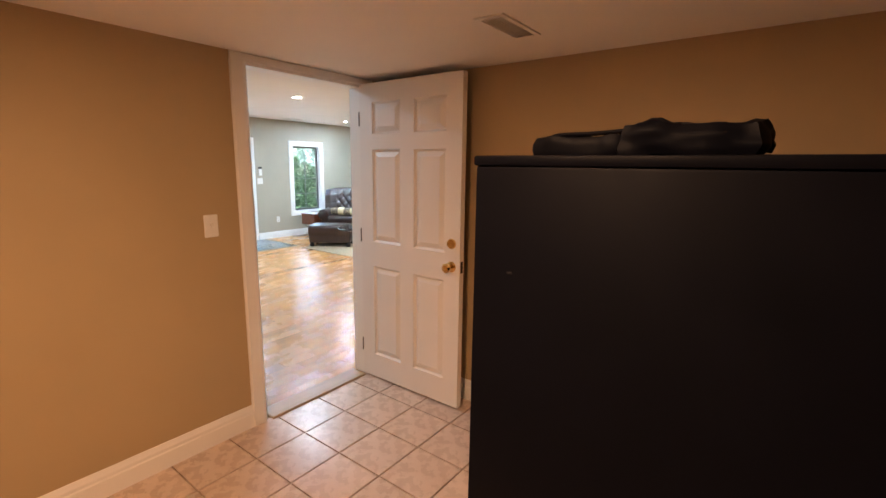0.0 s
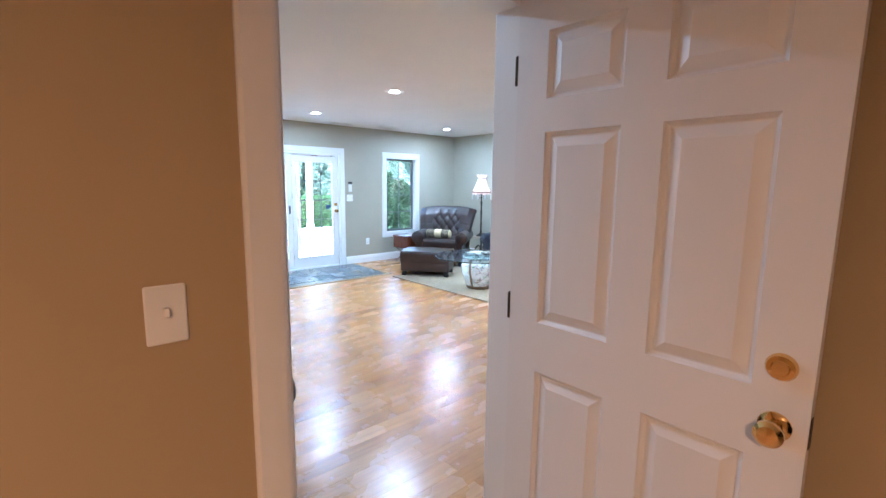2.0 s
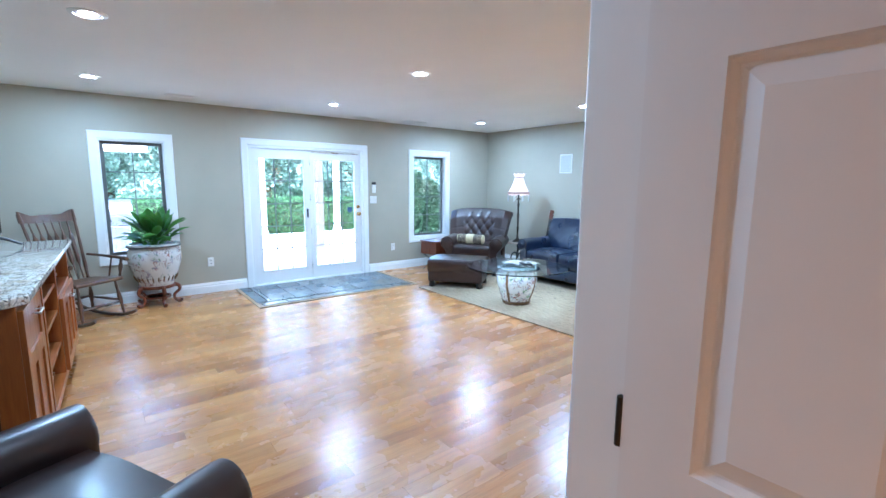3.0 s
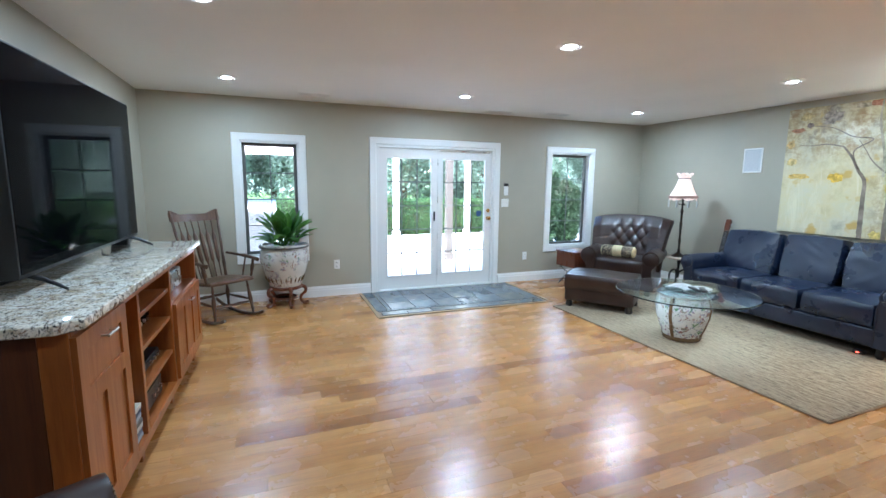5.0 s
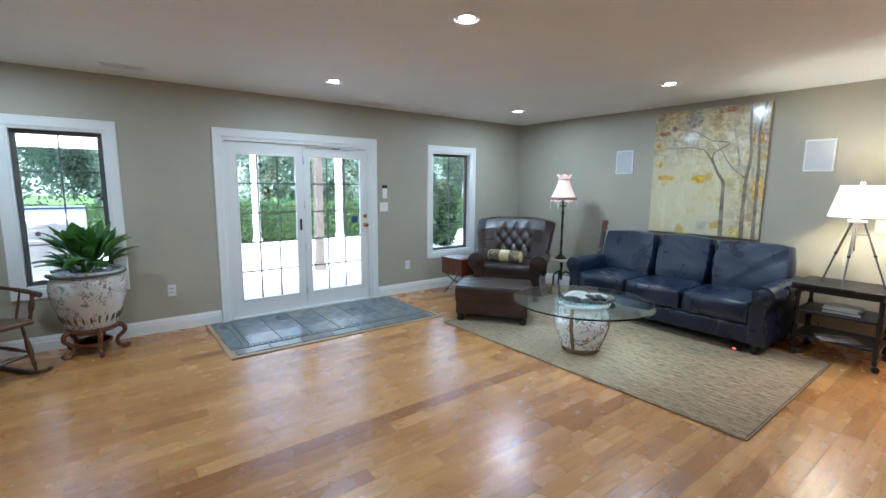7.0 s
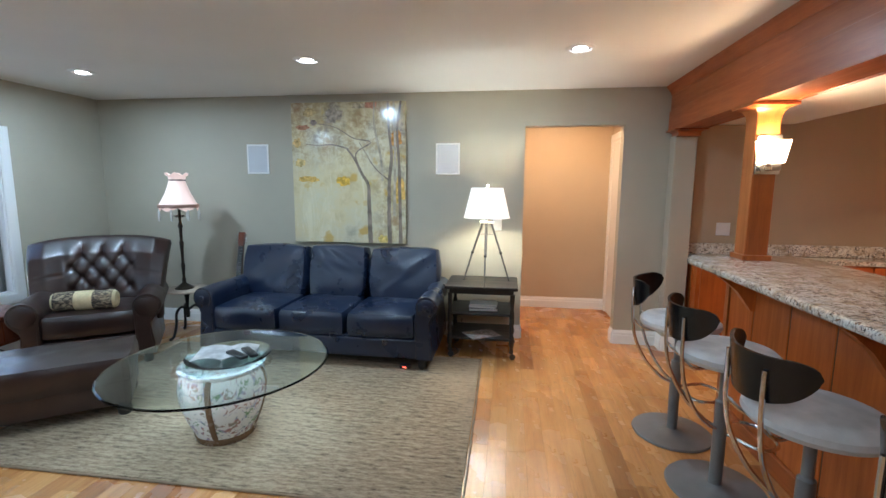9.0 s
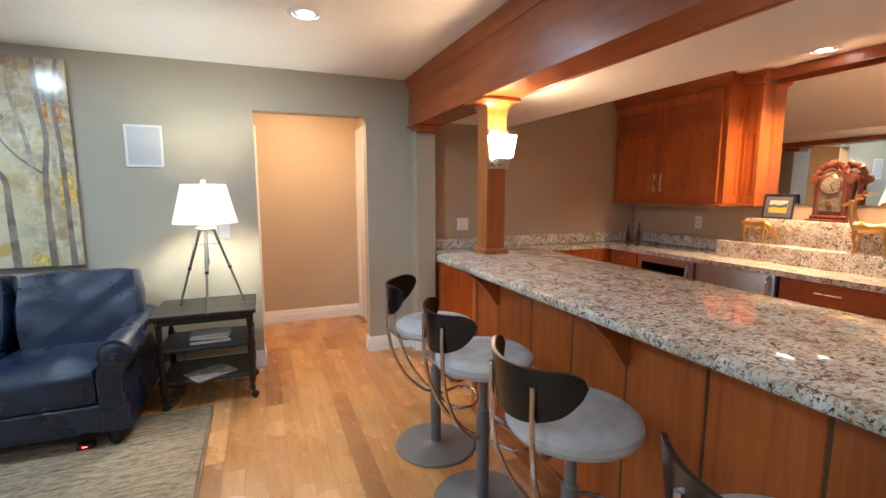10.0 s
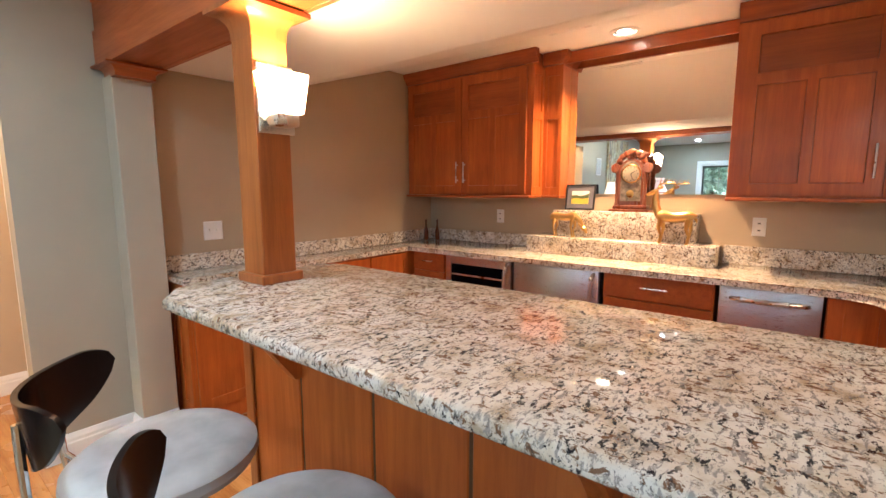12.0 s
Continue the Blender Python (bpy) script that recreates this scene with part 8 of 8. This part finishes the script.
def far_hazed_woods():
    """A wooded ridge in the distance, the haze put into its pale colour."""
    bm = bmesh.new()
    rows = []
    for i in range(121):
        y = -150 + 2.5 * i
        top = 13 + 4 * noise.noise(Vector((y * 0.05, 0, 0))) + 1.6 * noise.noise(Vector((y * 0.4, 3, 0)))
        rows.append([bm.verts.new((-75 - 6 * t, y, -0.3 + top * t)) for t in (0, 0.35, 0.7, 1.0)] + [bm.verts.new((-100, y, -0.3))])
    for a, b in zip(rows, rows[1:]):
        for k in range(4):
            bm.faces.new((a[k], a[k + 1], b[k + 1], b[k]))
    n = Nodes("far_hazed_woods")
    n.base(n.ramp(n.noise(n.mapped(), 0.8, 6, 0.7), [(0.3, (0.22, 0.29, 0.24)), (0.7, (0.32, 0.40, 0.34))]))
    n.rough(0.95)
    structure("backdrop", bm, n.mat, "green wooded ridge in the distance, haze in its colour", "woods", 60)


far_hazed_woods()
rt = random.Random(21)
for k in range(15):
    tree((-24 - rt.uniform(0, 9), -12 + k * 2.9 + rt.uniform(-0.8, 0.8), -0.2), rt.uniform(6.5, 10), rt.uniform(2.4, 3.3), k + 1, HAZED_WOODS, "leafy green deciduous tree behind the hedge")


def conifer(place, height, spread, seed):
    t = thing("conifer", place, "dense dark green columnar conifer outside the window", "tree")
    part("trunk", tubed([(0, 0, 0), (0, 0, height * 0.9)], [0.09, 0.02], 8), "walnut", t)
    leaf_cloud("crown", (0, 0, height * 0.52), (spread, spread, height * 0.5), 9000, 0.05, CONIFER, seed, t)
    leaf_cloud("inner_crown", (0, 0, height * 0.50), (spread * 0.8, spread * 0.8, height * 0.46), 3500, 0.10, CONIFER, seed + 1, t)


conifer((-12.2, 8.55, -0.12), 1.95, 0.42, 31)
conifer((-12.6, 9.5, -0.12), 1.6, 0.45, 33)


def porch_post(x, y, size, height, material, label):
    p = thing("porch_post", (x, y, -0.10), label, "post", group="porch posts")
    part("shaft", boxed((-size / 2, -size / 2, 0.0), (size / 2, size / 2, height), 0.006), material, p)
    part("base", boxed((-size * 0.65, -size * 0.65, 0.0), (size * 0.65, size * 0.65, 0.14), 0.01), material, p)
    part("cap", boxed((-size * 0.65, -size * 0.65, height - 0.10), (size * 0.65, size * 0.65, height), 0.01), material, p)


for x, y in ((-15.45, 5.68), (-15.45, 7.95), (-15.45, 3.4), (-15.45, 1.1), (-15.45, 10.2)):
    porch_post(x, y, 0.15, 2.55, "trim", "white painted porch post at the patio edge")
# taupe made darker than the paint, to carry the porch shade
porch_post(-11.17, 5.60, 0.13, 2.48, plain("shaded_taupe_post", (0.11, 0.092, 0.078), 0.6), "taupe porch post on the patio, darkened for shade")
structure("porch_beam", boxed((-15.55, -6, 2.45), (-15.35, 20, 2.68)), "trim", "white porch edge beam", "beam")
structure("porch_beam", boxed((-11.24, -6, 2.38), (-11.10, 20, 2.56)), "trim", "white porch beam", "beam")
structure("porch_fascia", boxed((-15.53, -6, 2.13), (-15.38, 3.0, 2.448)), plain("pale_fascia_paint", (0.72, 0.62, 0.60), 0.6), "pale board under the porch edge beam", "fascia")


def grill():
    g = thing("barbecue_grill", (-11.3, 1.92, -0.10), "stainless barbecue grill with closed hood on the patio", "grill")
    part("cart", boxed((-0.25, -0.36, 0.08), (0.25, 0.36, 0.80), 0.01), "steel", g)
    part("firebox", boxed((-0.28, -0.40, 0.80), (0.28, 0.40, 0.98), 0.015), "steel", g)
    bm = bmesh.new()
    prof = [(0.28 * math.cos(t), 0.98 + 0.26 * math.sin(t)) for t in [math.pi * i / 12 for i in range(13)]]
    extrude(bm, prof, Matrix(((1, 0, 0, 0), (0, 0, 1, -0.40), (0, 1, 0, 0), (0, 0, 0, 1))), 0.80)
    bmesh.ops.recalc_face_normals(bm, faces=bm.faces[:])
    hood = part("hood", bm, "steel", g)
    part("handle", tubed([(0.27, -0.3, 1.06), (0.33, -0.28, 1.07), (0.33, 0.28, 1.07), (0.27, 0.3, 1.06)], 0.014, 8), "chrome", hood)
    for y in (-0.66, 0.66):
        part("side_shelf", boxed((-0.24, y - 0.25, 0.88), (0.24, y + 0.25, 0.93), 0.01), "steel", g)
    for i in range(4):
        part("knob", shift(lathed([(0.03, 0), (0.026, 0.03), (0, 0.032)], 14), pose(0.28, -0.27 + 0.18 * i, 0.90, 0, 90, 0)), "black", g)
    for y in (-0.3, 0.3):
        for x in (-0.2, 0.2):
            part("wheel", shift(lathed([(0.05, -0.015), (0.05, 0.015)], 14), pose(x, y, 0.05, 90, 0, 0)), "black", g)


grill()

# ---- floor boards, tiles and slates ----
def piece(name, mesh, place, parent, turn=0):
    ob = new(name, mesh)
    ob.parent = parent
    ob.matrix_world = pose(*place, 0, 0, turn)
    return ob


def slab_mesh(name, sx, sy, sz, material, bevel=0.0005):
    """A flat piece, its top at z = 0, with eased top edges."""
    bm = bmesh.new()
    a, b = sx / 2, sy / 2
    rows = [[bm.verts.new((s * (a - i), t * (b - i), z)) for s, t in ((-1, -1), (1, -1), (1, 1), (-1, 1))] for i, z in ((0, -sz), (0, -bevel), (bevel, 0))]
    for p, q in zip(rows, rows[1:]):
        for k in range(4):
            bm.faces.new((p[k], p[(k + 1) % 4], q[(k + 1) % 4], q[k]))
    bm.faces.new(rows[-1])
    data = bpy.data.meshes.new(name)
    bm.to_mesh(data)
    bm.free()
    data.materials.append(M[material])
    return data


# oak boards run along y
rnd = random.Random(4)
WIDE = 0.108
LENGTHS = [0.42, 0.58, 0.76, 0.95, 1.2, 1.5, 1.85]
boards = {n: slab_mesh("board", WIDE - 0.0003, n - 0.0003, 0.018, "oak") for n in LENGTHS}
near, far = [], []
x = XW + WIDE / 2
while x < XB + WIDE:
    in_bar = x > XD0 + 0.03
    y0, y1 = (YS if not in_bar else 3.85), (9.14 if -5.2 < x < -2.8 else YN + 0.02)
    if -4.8 < x < -4.0:
        y1 = 10.8
    if x < XB:
        y = y0 - rnd.random() * 0.5
        while y < y1:
            n = rnd.choice(LENGTHS)
            if y + n > y0:
                a, b = max(y, y0), min(y + n, y1)
                spans = [(a, b)]
                if x < -7.31:
                    spans = [(p, q) for p, q in ((a, min(b, 3.235)), (max(a, 5.435), b)) if q - p > 0.02]
                for p, q in spans:
                    whole = (p, q) == (y, y + n)
                    (near if whole and -7.3 < x < -2.7 and 1.5 < y < 7.4 else far).append((x, y + n / 2, n, p, q))
            y += n
    x += WIDE
near.sort(key=lambda s: (s[0] + 4.2) ** 2 + (s[1] - 4.0) ** 2)
far += near[300:]
for x, yc, n, a, b in near[:300]:
    piece("floor_board", boards[n], (x, yc, 0), floor)
tones = 12
groups = {}
for i, s in enumerate(far):
    groups.setdefault(rnd.randrange(tones), []).append(s)
for k, spots in groups.items():
    verts, faces = [], []
    for x, yc, n, a, b in spots:
        w = WIDE / 2 - 0.0002
        o = len(verts)
        a, b = a + 0.0002, b - 0.0002
        for i, z in ((0, -0.018), (0, -0.0005), (0.0005, 0)):
            verts += [(x - w + i, a + i, z), (x + w - i, a + i, z), (x + w - i, b - i, z), (x - w + i, b - i, z)]
        for r in (0, 4):
            faces += [(o + r + j, o + r + (j + 1) % 4, o + r + 4 + (j + 1) % 4, o + r + 4 + j) for j in range(4)]
        faces.append((o + 8, o + 9, o + 10, o + 11))
    data = bpy.data.meshes.new("floor_boards")
    data.from_pydata(verts, [], faces)
    data.materials.append(M["oak"])
    rest = new("floor_boards", data)
    rest.parent = floor
    rest["kind"] = "stuff"

# store-room tiles
TILE = 0.298
tile = slab_mesh("tile", TILE - 0.007, TILE - 0.007, 0.009, "tile", 0.002)
for i in range(-3, 9):
    for k in range(-9, 5):
        cx, cy = -1.846 + TILE * (i + 0.5), 1.752 + TILE * (k + 0.5)
        if cx > XD1 + 0.1 and cx < 1.2 and -1.1 < cy < 2.6:
            piece("tile", tile, (cx, cy, 0), floor_store)

# slate landing before the glazed door
landing = thing("slate_landing", (-7.885, 4.335, 0.0), "grey-blue slate tile landing with mosaic border and oak edge", "floor tiles", -0.8, kind="structure")
part("bed", boxed((-0.585, -1.10, -0.019), (0.585, 1.10, -0.004)), "grout", landing)
part("oak_edge", boxed((0.545, -1.10, -0.004), (0.585, 1.10, 0.009), 0.004), "pale_oak", landing)
for s in (-1, 1):
    part("oak_edge", boxed((-0.585, s * 1.08 - 0.02, -0.004), (0.5445, s * 1.08 + 0.02, 0.009), 0.004), "pale_oak", landing)
big = slab_mesh("slate_tile", 0.288, 0.288, 0.009, "slate", 0.003)
small = slab_mesh("border_tile", 0.046, 0.046, 0.009, "slate", 0.002)
rim = slab_mesh("slate_tile", 0.118, 0.288, 0.009, "slate", 0.003)
rim_end = slab_mesh("slate_tile", 0.288, 0.118, 0.009, "slate", 0.003)


def lay(name, mesh, x, y):
    ob = new(name, mesh)
    ob.parent = landing
    ob.location = (x, y, 0.004)


for i in range(3):
    for k in range(6):
        lay("slate_tile", big, -0.43 + 0.293 * i, -0.733 + 0.293 * k)
for k in range(42):
    lay("border_tile", small, 0.333, -1.02 + 0.0495 * k)
for s in (-1, 1):
    for k in range(17):
        lay("border_tile", small, -0.51 + 0.0495 * k, s * 0.906)
for k in range(7):
    lay("slate_tile", rim, 0.448, -0.88 + 0.293 * k)
    if k < 3:
        for s in (-1, 1):
            lay("slate_tile", rim_end, -0.43 + 0.293 * k, s * 0.995)
